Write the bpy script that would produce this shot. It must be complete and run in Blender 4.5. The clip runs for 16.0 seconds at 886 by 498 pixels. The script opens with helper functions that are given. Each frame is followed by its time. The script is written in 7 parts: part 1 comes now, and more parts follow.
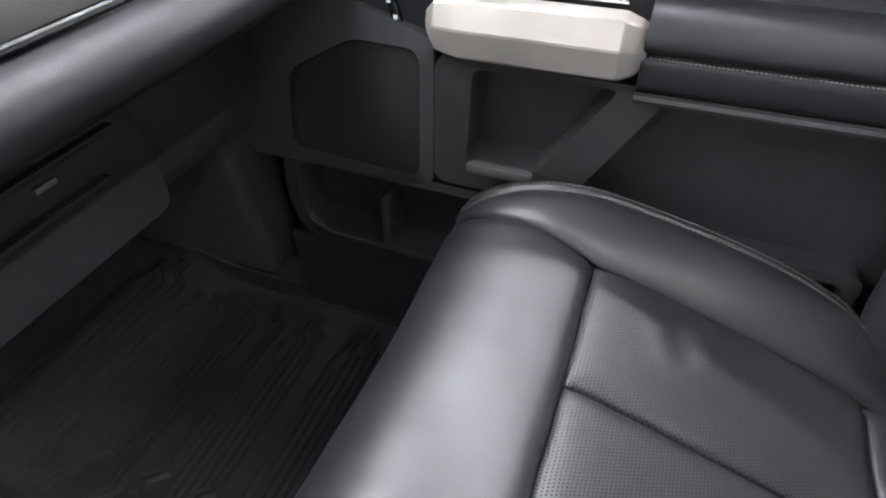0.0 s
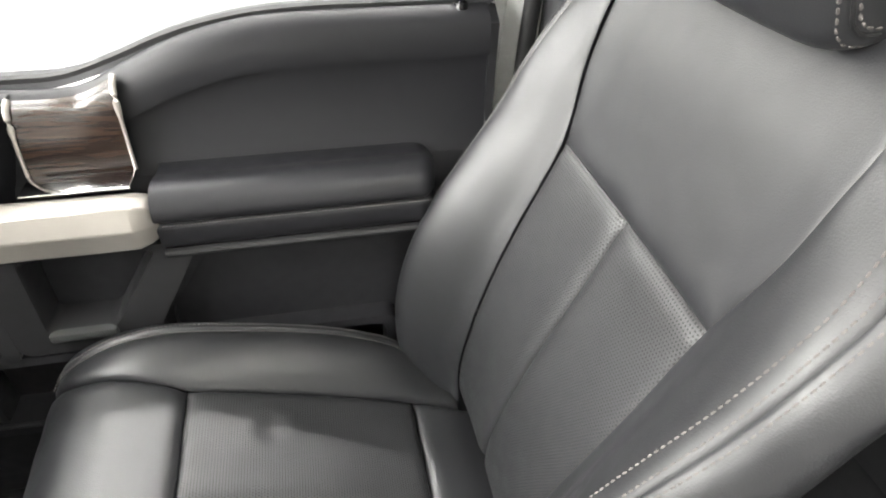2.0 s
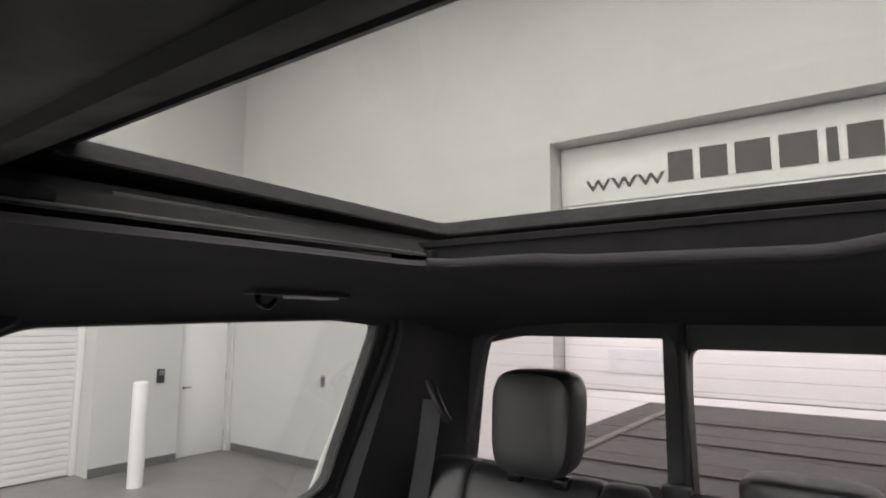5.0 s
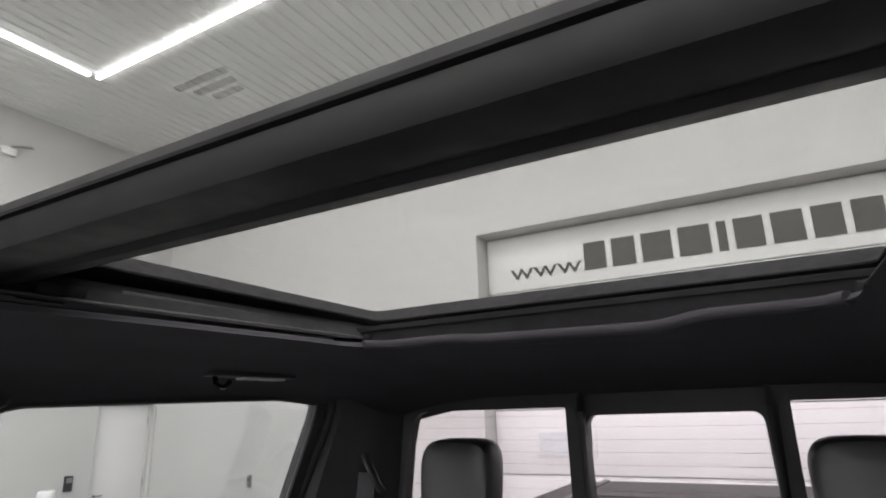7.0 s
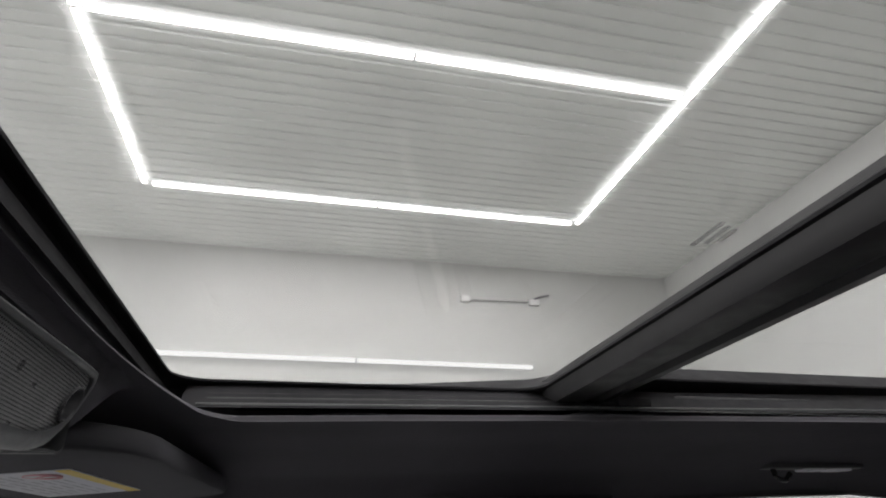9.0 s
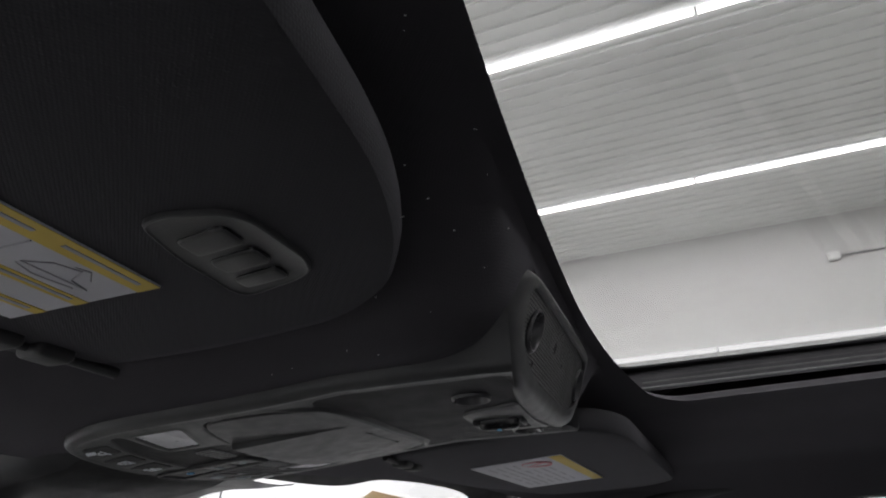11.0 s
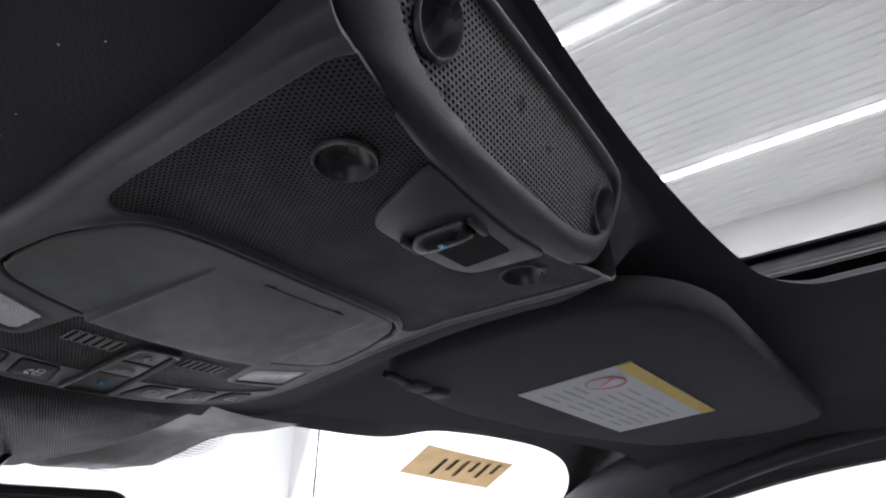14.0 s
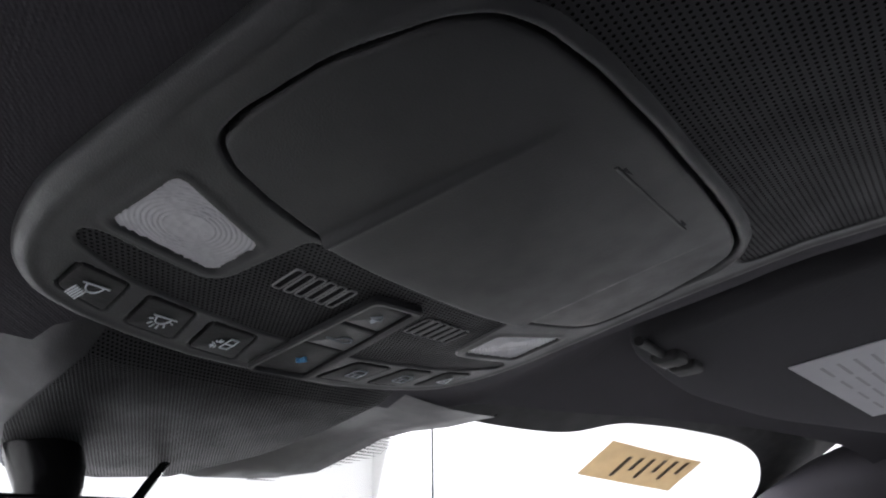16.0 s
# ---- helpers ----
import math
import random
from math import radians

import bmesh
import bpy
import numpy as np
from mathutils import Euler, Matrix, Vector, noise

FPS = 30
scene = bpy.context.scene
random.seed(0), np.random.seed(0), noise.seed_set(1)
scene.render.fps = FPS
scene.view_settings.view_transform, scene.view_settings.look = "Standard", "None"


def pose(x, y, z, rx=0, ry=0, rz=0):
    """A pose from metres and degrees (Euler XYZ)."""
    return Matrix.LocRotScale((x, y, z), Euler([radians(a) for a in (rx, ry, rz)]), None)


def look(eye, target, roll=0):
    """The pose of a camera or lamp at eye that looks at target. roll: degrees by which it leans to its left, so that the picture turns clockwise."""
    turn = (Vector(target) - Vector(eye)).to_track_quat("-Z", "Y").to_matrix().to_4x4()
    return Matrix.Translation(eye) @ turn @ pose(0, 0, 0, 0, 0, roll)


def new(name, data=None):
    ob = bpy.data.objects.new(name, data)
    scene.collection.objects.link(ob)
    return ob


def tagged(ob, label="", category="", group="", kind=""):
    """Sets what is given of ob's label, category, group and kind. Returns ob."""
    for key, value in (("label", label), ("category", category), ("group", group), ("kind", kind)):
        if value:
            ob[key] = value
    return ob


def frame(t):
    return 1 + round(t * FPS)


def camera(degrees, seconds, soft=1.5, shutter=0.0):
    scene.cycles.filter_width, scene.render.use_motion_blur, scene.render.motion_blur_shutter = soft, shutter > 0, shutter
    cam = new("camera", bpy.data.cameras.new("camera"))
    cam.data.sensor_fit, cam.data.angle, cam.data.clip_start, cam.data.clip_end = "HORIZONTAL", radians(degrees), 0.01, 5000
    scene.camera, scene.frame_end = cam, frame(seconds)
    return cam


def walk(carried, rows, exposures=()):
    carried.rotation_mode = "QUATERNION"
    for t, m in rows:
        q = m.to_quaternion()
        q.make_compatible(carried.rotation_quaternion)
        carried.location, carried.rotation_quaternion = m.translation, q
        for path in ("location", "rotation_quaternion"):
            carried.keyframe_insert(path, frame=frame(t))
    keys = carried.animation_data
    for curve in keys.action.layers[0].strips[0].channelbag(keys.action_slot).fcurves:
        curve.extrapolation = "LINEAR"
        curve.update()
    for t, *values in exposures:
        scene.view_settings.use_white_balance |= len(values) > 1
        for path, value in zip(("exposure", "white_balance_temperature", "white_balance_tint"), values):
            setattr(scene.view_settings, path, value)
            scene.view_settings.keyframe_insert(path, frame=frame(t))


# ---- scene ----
cam = camera(74.2, 16.0, soft=2.0)
PATH = [
    (0, (0.072, 0.306, 0.828), (1.466, 0.86, -0.495), -1.0),
    (0.5, (0.046, 0.248, 0.893), (1.482, 0.592, -0.457), -0.2),
    (1, (0.042, 0.2, 0.952), (1.497, 0.313, -0.416), 0.9),
    (1.5, (0.049, 0.162, 0.982), (1.5, 0.088, -0.393), 1.2),
    (2, (0.039, 0.114, 1.033), (1.533, -0.246, -0.247), 2.1),
    (2.5, (0.026, 0.065, 1.081), (1.633, -0.565, 0.071), 1.7),
    (3, (0.019, 0.056, 1.104), (1.657, -0.81, 0.35), 2.0),
    (3.5, (-0.036, 0.028, 1.127), (1.604, -0.96, 0.551), 1.8),
    (4, (-0.093, -0.021, 1.157), (1.527, -1.133, 0.788), 1.8),
    (4.5, (-0.173, -0.088, 1.201), (1.306, -1.434, 1.234), 0.7),
    (5, (-0.16, -0.154, 1.237), (0.996, -1.768, 1.478), 0.3),
    (5.2, (-0.131, -0.157, 1.244), (0.867, -1.866, 1.534), -0.3),
    (6.1, (-0.213, -0.056, 1.22), (0.5, -1.882, 1.613), -0.3),
    (7.3, (-0.294, 0.046, 1.196), (0.807, -1.517, 1.785), -1.6),
    (7.5, (-0.302, 0.069, 1.194), (0.942, -1.375, 1.798), -1.2),
    (8, (-0.322, 0.106, 1.191), (1.199, -0.968, 1.921), -1.0),
    (8.5, (-0.361, 0.134, 1.178), (1.296, -0.599, 2.025), -1.5),
    (9, (-0.387, 0.139, 1.164), (1.351, -0.282, 2.06), -1.5),
    (9.5, (-0.384, 0.146, 1.152), (1.389, 0.029, 2.069), -0.6),
    (10, (-0.394, 0.181, 1.136), (1.37, 0.377, 2.057), -1.0),
    (12.3, (-0.367, 0.26, 1.14), (1.177, 1.097, 2.097), -0.7),
    (12.5, (-0.351, 0.258, 1.141), (1.181, 1.117, 2.097), -0.7),
    (13, (-0.274, 0.234, 1.133), (1.226, 1.16, 2.078), -0.7),
    (13.5, (-0.206, 0.23, 1.11), (1.274, 1.187, 2.055), -1.1),
    (14, (-0.178, 0.228, 1.098), (1.292, 1.196, 2.047), -1.5),
    (14.5, (-0.185, 0.283, 1.096), (1.264, 1.289, 2.037), -1.4),
    (15, (-0.177, 0.343, 1.112), (1.238, 1.398, 2.052), -1.5),
    (15.5, (-0.155, 0.377, 1.114), (1.224, 1.475, 2.059), -1.8),
    (16, (-0.151, 0.388, 1.117), (1.191, 1.517, 2.079), -1.9),
]
EXPOSURES = [(0, 1.3, 6050, 14), (1.0, 1.3, 6400, 10), (1.5, 1.3, 6650, 8), (2.0, 1.5, 6600, 9), (2.5, 1.42, 6600, 9), (3.0, 1.2, 6600, 9), (3.5, 0.78, 6600, 10), (4.0, 0.28, 6600, 12), (4.5, 0.05, 6700, 12), (5.0, -0.1, 6600, 12),
             (7.5, -0.15, 6250, 13), (8.0, 0.05, 6200, 13), (8.5, 0.0, 6200, 13), (9.0, -0.15, 6250, 13), (9.5, -0.7, 6250, 14), (10.2, -0.7, 6200, 14), (12.5, 0.6, 6050, 16), (13.2, 0.62, 5950, 16), (14.0, 0.34, 5950, 17), (15.0, 0.22, 5950, 16), (16.0, 0.22, 6000, 16)]
walk(cam, [(t, look(eye, target, roll)) for t, eye, target, roll in PATH], EXPOSURES)

# ---------------------------------------------------------------- world
world = bpy.data.worlds.new("world")
scene.world = world
world.use_nodes = True
world.node_tree.nodes["Background"].inputs[0].default_value = (0.75, 0.78, 0.8, 1)
world.node_tree.nodes["Background"].inputs[1].default_value = 0.02


def strip_lamp(at, size_x, size_y, watts, rot=(0, 0, 0)):
    """The downward light of one run of LED bars, just under its diffusers, or an added fill."""
    la = bpy.data.lights.new("led_or_fill_run", "AREA")
    la.shape, la.size, la.size_y, la.energy, la.color = "RECTANGLE", size_x, size_y, watts, (1.0, 0.985, 0.965)
    ob = new("led_or_fill_run", la)
    ob.location, ob.rotation_euler = at, rot
    return ob


CEIL = 4.97
for lx in (5.9, 3.35, 0.8, -1.75, -4.3):
    strip_lamp((lx, -0.56, CEIL - 0.052), 0.12, 5.1, 130)
for ly in (-3.24, 2.12):
    strip_lamp((0.8, ly, CEIL - 0.052), 10.1, 0.20, 160)
# added front row without a known source, widened to soften the light on the seat
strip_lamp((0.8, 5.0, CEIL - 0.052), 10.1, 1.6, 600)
# added fill panel before the front wall, shining in through the windscreen
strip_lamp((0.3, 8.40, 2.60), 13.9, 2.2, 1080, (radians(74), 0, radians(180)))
LED_POWER = 9.0

# ---------------------------------------------------------------- materials


def nodes_of(name):
    m = bpy.data.materials.new(name)
    m.use_nodes = True
    nt = m.node_tree
    return m, nt, nt.nodes["Principled BSDF"]


def rgb(c):
    return (c[0], c[1], c[2], 1) if not isinstance(c, (int, float)) else (c, c, c, 1)


def mat(name, color, rough=0.5, metal=0.0, vary=0.15, scale=9.0, bump=0.0, bump_scale=400.0, spec=0.5, rough_vary=0.08, coat=0.0, wave=None):
    """A surface with broad mottling, fine grain relief and uneven gloss."""
    m, nt, p = nodes_of(name)
    N, L = nt.nodes.new, nt.links.new
    co = N("ShaderNodeTexCoord")
    geo = N("ShaderNodeNewGeometry")
    big = N("ShaderNodeTexNoise")
    big.inputs["Scale"].default_value, big.inputs["Detail"].default_value = scale, 6
    L(geo.outputs["Position"], big.inputs["Vector"])
    ramp = N("ShaderNodeMapRange")
    ramp.inputs["From Min"].default_value, ramp.inputs["From Max"].default_value = 0.3, 0.7
    ramp.inputs["To Min"].default_value, ramp.inputs["To Max"].default_value = 1 - vary, 1 + vary
    L(big.outputs["Fac"], ramp.inputs["Value"])
    mix = N("ShaderNodeVectorMath")
    mix.operation = "SCALE"
    mix.inputs[0].default_value = rgb(color)[:3]
    L(ramp.outputs["Result"], mix.inputs["Scale"])
    L(mix.outputs["Vector"], p.inputs["Base Color"])
    rr = N("ShaderNodeMapRange")
    rr.inputs["From Min"].default_value, rr.inputs["From Max"].default_value = 0.3, 0.7
    rr.inputs["To Min"].default_value, rr.inputs["To Max"].default_value = rough - rough_vary, rough + rough_vary
    mid = N("ShaderNodeTexNoise")
    mid.inputs["Scale"].default_value, mid.inputs["Detail"].default_value = scale * 6, 4
    L(geo.outputs["Position"], mid.inputs["Vector"])
    L(mid.outputs["Fac"], rr.inputs["Value"])
    L(rr.outputs["Result"], p.inputs["Roughness"])
    p.inputs["Metallic"].default_value = metal
    p.inputs["Specular IOR Level"].default_value = spec
    p.inputs["Coat Weight"].default_value = coat
    p.inputs["Coat Roughness"].default_value = 0.08
    if bump:
        fine = N("ShaderNodeTexVoronoi")
        fine.inputs["Scale"].default_value = bump_scale
        L(geo.outputs["Position"], fine.inputs["Vector"])
        b = N("ShaderNodeBump")
        b.inputs["Strength"].default_value, b.inputs["Distance"].default_value = bump, 0.001
        L(fine.outputs["Distance"], b.inputs["Height"])
        L(b.outputs["Normal"], p.inputs["Normal"])
    return m


def leather(name, color, rough, holes=0.0, gloss=0.5):
    """Leather with pebble grain and slow wrinkles; holes: pitch of the punched dots, laid out by the UV map in metres."""
    m = mat(name, color, rough, vary=0.12, scale=7, bump=0.12, bump_scale=700, rough_vary=0.06, spec=gloss)
    nt, p = m.node_tree, m.node_tree.nodes["Principled BSDF"]
    N, L = nt.nodes.new, nt.links.new
    geo = N("ShaderNodeNewGeometry")
    wr = N("ShaderNodeTexNoise")
    wr.inputs["Scale"].default_value, wr.inputs["Detail"].default_value, wr.inputs["Distortion"].default_value = 22, 5, 1.5
    L(geo.outputs["Position"], wr.inputs["Vector"])
    b1 = N("ShaderNodeBump")
    b1.inputs["Strength"].default_value, b1.inputs["Distance"].default_value = 0.014, 0.01
    L(wr.outputs["Fac"], b1.inputs["Height"])
    old = p.inputs["Normal"].links[0].from_node
    L(b1.outputs["Normal"], old.inputs["Normal"])
    if holes:
        uv = N("ShaderNodeUVMap")
        dot = dots(nt, uv.outputs["UV"], holes, 0.24)
        b2 = N("ShaderNodeBump")
        b2.invert = True
        b2.inputs["Strength"].default_value, b2.inputs["Distance"].default_value = 0.55, 0.0012
        L(dot, b2.inputs["Height"])
        L(old.outputs["Normal"], b2.inputs["Normal"])
        L(b2.outputs["Normal"], p.inputs["Normal"])
        base = p.inputs["Base Color"].links[0].from_socket
        mx = N("ShaderNodeMix")
        mx.data_type = "RGBA"
        L(dot, mx.inputs["Factor"])
        L(base, mx.inputs["A"])
        mx.inputs["B"].default_value = rgb(0.012)
        L(mx.outputs["Result"], p.inputs["Base Color"])
        matt = N("ShaderNodeMapRange")
        matt.inputs["To Min"].default_value, matt.inputs["To Max"].default_value = gloss, 0.25
        L(dot, matt.inputs["Value"])
        L(matt.outputs["Result"], p.inputs["Specular IOR Level"])
    return m


def dots(nt, vec, pitch, radius, stretch=1.0):
    """1 inside round holes in staggered rows, 0 between."""
    N, L = nt.nodes.new, nt.links.new

    def math_(op, a, b=None, c=None):
        n = N("ShaderNodeMath")
        n.operation = op
        for i, v in enumerate((a, b, c)):
            if v is None:
                continue
            if isinstance(v, (int, float)):
                n.inputs[i].default_value = v
            else:
                L(v, n.inputs[i])
        return n.outputs[0]

    sep = N("ShaderNodeSeparateXYZ")
    L(vec, sep.inputs[0])
    ys = math_("DIVIDE", sep.outputs[1], pitch * stretch)
    row = math_("FLOOR", ys)
    odd = math_("MULTIPLY", math_("MODULO", math_("ABSOLUTE", row), 2.0), 0.5)
    xs = math_("ADD", math_("DIVIDE", sep.outputs[0], pitch), odd)
    fx = math_("SUBTRACT", math_("FRACT", xs), 0.5)
    fy = math_("SUBTRACT", math_("FRACT", ys), 0.5)
    d = math_("SQRT", math_("ADD", math_("MULTIPLY", fx, fx), math_("MULTIPLY", fy, fy)))
    n = N("ShaderNodeMapRange")
    n.interpolation_type = "SMOOTHSTEP"
    n.inputs["From Min"].default_value, n.inputs["From Max"].default_value = radius + 0.08, radius - 0.08
    L(d, n.inputs["Value"])
    return n.outputs["Result"]


def grille(name, color, pitch, radius=0.33, rough=0.4, stretch=1.0):
    """Moulded plastic mesh: dark holes in a grid laid out by the UV map in metres."""
    m = mat(name, color, rough, vary=0.1, bump=0)
    nt, p = m.node_tree, m.node_tree.nodes["Principled BSDF"]
    N, L = nt.nodes.new, nt.links.new
    uv = N("ShaderNodeUVMap")
    dot = dots(nt, uv.outputs["UV"], pitch, radius, stretch)
    b2 = N("ShaderNodeBump")
    b2.invert = True
    b2.inputs["Strength"].default_value, b2.inputs["Distance"].default_value = 0.9, 0.0012
    L(dot, b2.inputs["Height"])
    L(b2.outputs["Normal"], p.inputs["Normal"])
    base = p.inputs["Base Color"].links[0].from_socket
    mx = N("ShaderNodeMix")
    mx.data_type = "RGBA"
    L(dot, mx.inputs["Factor"])
    L(base, mx.inputs["A"])
    mx.inputs["B"].default_value = rgb(0.008)
    L(mx.outputs["Result"], p.inputs["Base Color"])
    matt = N("ShaderNodeMapRange")
    matt.inputs["To Min"].default_value, matt.inputs["To Max"].default_value = 0.5, 0.0
    L(dot, matt.inputs["Value"])
    L(matt.outputs["Result"], p.inputs["Specular IOR Level"])
    return m


def weave(name, color, pitch, rough=0.95):
    """Woven headliner cloth."""
    m = mat(name, color, rough, vary=0.10, scale=5, bump=0, rough_vary=0.02, spec=0.25)
    nt, p = m.node_tree, m.node_tree.nodes["Principled BSDF"]
    N, L = nt.nodes.new, nt.links.new
    geo = N("ShaderNodeNewGeometry")
    mp = N("ShaderNodeMapping")
    mp.inputs["Rotation"].default_value = (0.3, 0.2, 0.8)
    L(geo.outputs["Position"], mp.inputs["Vector"])
    v = N("ShaderNodeTexVoronoi")
    v.inputs["Scale"].default_value, v.inputs["Randomness"].default_value = 1 / pitch, 0.25
    L(mp.outputs["Vector"], v.inputs["Vector"])
    p.inputs["Sheen Weight"].default_value, p.inputs["Sheen Roughness"].default_value = 0.06, 0.45
    p.inputs["Sheen Tint"].default_value = (0.75, 0.72, 0.85, 1)
    b = N("ShaderNodeBump")
    b.invert = True
    b.inputs["Strength"].default_value, b.inputs["Distance"].default_value = 0.28, 0.001
    L(v.outputs["Distance"], b.inputs["Height"])
    L(b.outputs["Normal"], p.inputs["Normal"])
    return m


def glow(name, color, strength):
    m = bpy.data.materials.new(name)
    m.use_nodes = True
    nt = m.node_tree
    nt.nodes.remove(nt.nodes["Principled BSDF"])
    e = nt.nodes.new("ShaderNodeEmission")
    e.inputs[0].default_value, e.inputs[1].default_value = rgb(color), strength
    nt.links.new(e.outputs[0], nt.nodes["Material Output"].inputs[0])
    return m


def pane(name, tint, gloss=0.06):
    """Thin sheet glass: clear with a faint tint, and mirror-like by Fresnel."""
    m = bpy.data.materials.new(name)
    m.use_nodes = True
    nt = m.node_tree
    nt.nodes.remove(nt.nodes["Principled BSDF"])
    N, L = nt.nodes.new, nt.links.new
    tr, gl, fr, mix = N("ShaderNodeBsdfTransparent"), N("ShaderNodeBsdfGlossy"), N("ShaderNodeFresnel"), N("ShaderNodeMixShader")
    tr.inputs[0].default_value = rgb(tint)
    gl.inputs["Roughness"].default_value = 0.02
    fr.inputs["IOR"].default_value = 1.45
    half = N("ShaderNodeMath")
    half.operation = "MULTIPLY"
    half.inputs[1].default_value = gloss * 10
    L(fr.outputs[0], half.inputs[0])
    L(half.outputs[0], mix.inputs[0])
    L(tr.outputs[0], mix.inputs[1])
    L(gl.outputs[0], mix.inputs[2])
    L(mix.outputs[0], nt.nodes["Material Output"].inputs[0])
    return m


def wood(name):
    m, nt, p = nodes_of(name)
    N, L = nt.nodes.new, nt.links.new
    geo = N("ShaderNodeNewGeometry")
    mp = N("ShaderNodeMapping")
    mp.inputs["Scale"].default_value = (6, 5, 60)
    L(geo.outputs["Position"], mp.inputs["Vector"])
    n1 = N("ShaderNodeTexNoise")
    n1.inputs["Scale"].default_value, n1.inputs["Detail"].default_value, n1.inputs["Distortion"].default_value = 2.2, 8, 1.2
    L(mp.outputs["Vector"], n1.inputs["Vector"])
    cr = N("ShaderNodeValToRGB")
    cr.color_ramp.elements[0].position, cr.color_ramp.elements[0].color = 0.3, (0.010, 0.006, 0.005, 1)
    cr.color_ramp.elements[1].position, cr.color_ramp.elements[1].color = 0.75, (0.050, 0.030, 0.022, 1)
    L(n1.outputs["Fac"], cr.inputs["Fac"])
    L(cr.outputs["Color"], p.inputs["Base Color"])
    p.inputs["Roughness"].default_value = 0.22
    p.inputs["Coat Weight"].default_value, p.inputs["Coat Roughness"].default_value = 0.4, 0.18
    return m


def backlit(m, color, share):
    """Thin paper: part of the light behind it shines through."""
    nt = m.node_tree
    N, L = nt.nodes.new, nt.links.new
    tl, mix = N("ShaderNodeBsdfTranslucent"), N("ShaderNodeMixShader")
    tl.inputs[0].default_value, mix.inputs[0].default_value = rgb(color), share
    L(nt.nodes["Principled BSDF"].outputs[0], mix.inputs[1])
    L(tl.outputs[0], mix.inputs[2])
    L(mix.outputs[0], nt.nodes["Material Output"].inputs[0])
    return m


def etched(name, color, share):
    """A faint frosted print on clear glass."""
    m = mat(name, color, 0.8, vary=0.3, scale=90)
    nt = m.node_tree
    N, L = nt.nodes.new, nt.links.new
    tr, mix = N("ShaderNodeBsdfTransparent"), N("ShaderNodeMixShader")
    mix.inputs[0].default_value = share
    L(tr.outputs[0], mix.inputs[1])
    L(nt.nodes["Principled BSDF"].outputs[0], mix.inputs[2])
    L(mix.outputs[0], nt.nodes["Material Output"].inputs[0])
    return m


M_LEATHER = leather("black_leather", (0.021, 0.0215, 0.024), 0.42, gloss=0.9)
M_PERF = leather("perforated_leather", (0.023, 0.0235, 0.026), 0.43, holes=0.0034, gloss=0.9)
M_VINYL = leather("black_vinyl", (0.018, 0.018, 0.021), 0.46, gloss=0.38)
M_PLASTIC = mat("black_plastic", (0.034, 0.034, 0.037), 0.46, bump=0.09, bump_scale=1500)
M_PLASTIC_G = mat("grey_black_plastic", (0.028, 0.028, 0.030), 0.42, bump=0.08, bump_scale=1500)
M_DOOR_P = mat("door_plastic", (0.021, 0.021, 0.024), 0.52, bump=0.10, bump_scale=1300)
M_GLOSS = mat("gloss_black_plastic", (0.012, 0.012, 0.013), 0.2, vary=0.05)
M_RUBBER = mat("black_rubber", (0.018, 0.018, 0.019), 0.55, bump=0.1, bump_scale=500)
M_MAT = mat("rubber_mat", (0.050, 0.050, 0.053), 0.21, spec=0.8, vary=0.06, scale=3, rough_vary=0.02)
M_DARK = mat("dark_textured_plastic", (0.042, 0.042, 0.046), 0.48, bump=0.08, bump_scale=1500)
M_CARPET = mat("black_carpet", (0.050, 0.050, 0.053), 0.95, bump=0.8, bump_scale=350)
# one cloth in two tones: windscreen light is put into the liner's lighter colour
M_LINER_LIT = weave("liner_cloth_lit", (0.049, 0.0463, 0.052), 0.0013)
M_LINER_DIM = weave("liner_cloth_dim", (0.040, 0.0393, 0.043), 0.0011)
M_SILVER = mat("satin_silver", (0.50, 0.47, 0.43), 0.34, metal=0.55, vary=0.04, scale=30, rough_vary=0.03)
M_CHROME = mat("chrome", (0.75, 0.75, 0.76), 0.12, metal=1.0, vary=0.03, rough_vary=0.03)
M_STEEL = mat("dull_steel", (0.30, 0.30, 0.31), 0.38, metal=0.9, vary=0.1)
M_WOOD = wood("dark_wood")
M_THREAD = mat("grey_thread", (0.13, 0.12, 0.115), 0.8, vary=0.2, scale=60)
M_THREAD_D = mat("dark_grey_thread", (0.16, 0.155, 0.15), 0.8, vary=0.2, scale=60)
M_BODY = mat("white_car_paint", (0.72, 0.72, 0.70), 0.25, vary=0.02, coat=0.5)
M_GRILLE = grille("black_mesh", (0.013, 0.0125, 0.0155), 0.0019, 0.26, 0.62)
M_GRILLE.node_tree.nodes["Principled BSDF"].inputs["Specular IOR Level"].default_value = 0.35
# base colour raised to stand for glints on the black mesh
M_GRILLE_R = grille("coarse_mesh_glint", (0.12, 0.12, 0.12), 0.0026, 0.29, 0.34, 0.8)
M_GRILLE_C = grille("black_mesh_cover", (0.016, 0.016, 0.018), 0.0019, 0.28, 0.62)
M_GRILLE_C.node_tree.nodes["Principled BSDF"].inputs["Specular IOR Level"].default_value = 0.2
M_GRILLE_S = grille("speaker_mesh", (0.026, 0.026, 0.028), 0.0026, 0.32)
M_LENS = mat("frosted_lens", (0.80, 0.80, 0.84), 0.3, vary=0.05, bump=0.3, bump_scale=350)
M_ICON = mat("printed_icon", (0.80, 0.84, 0.88), 0.6, vary=0.05)
M_SATIN = mat("satin_grey_plastic", (0.075, 0.078, 0.078), 0.42, vary=0.06, bump=0.05, bump_scale=1500)
M_ICON_G = mat("printed_icon_grey", (0.42, 0.46, 0.50), 0.6, vary=0.05)
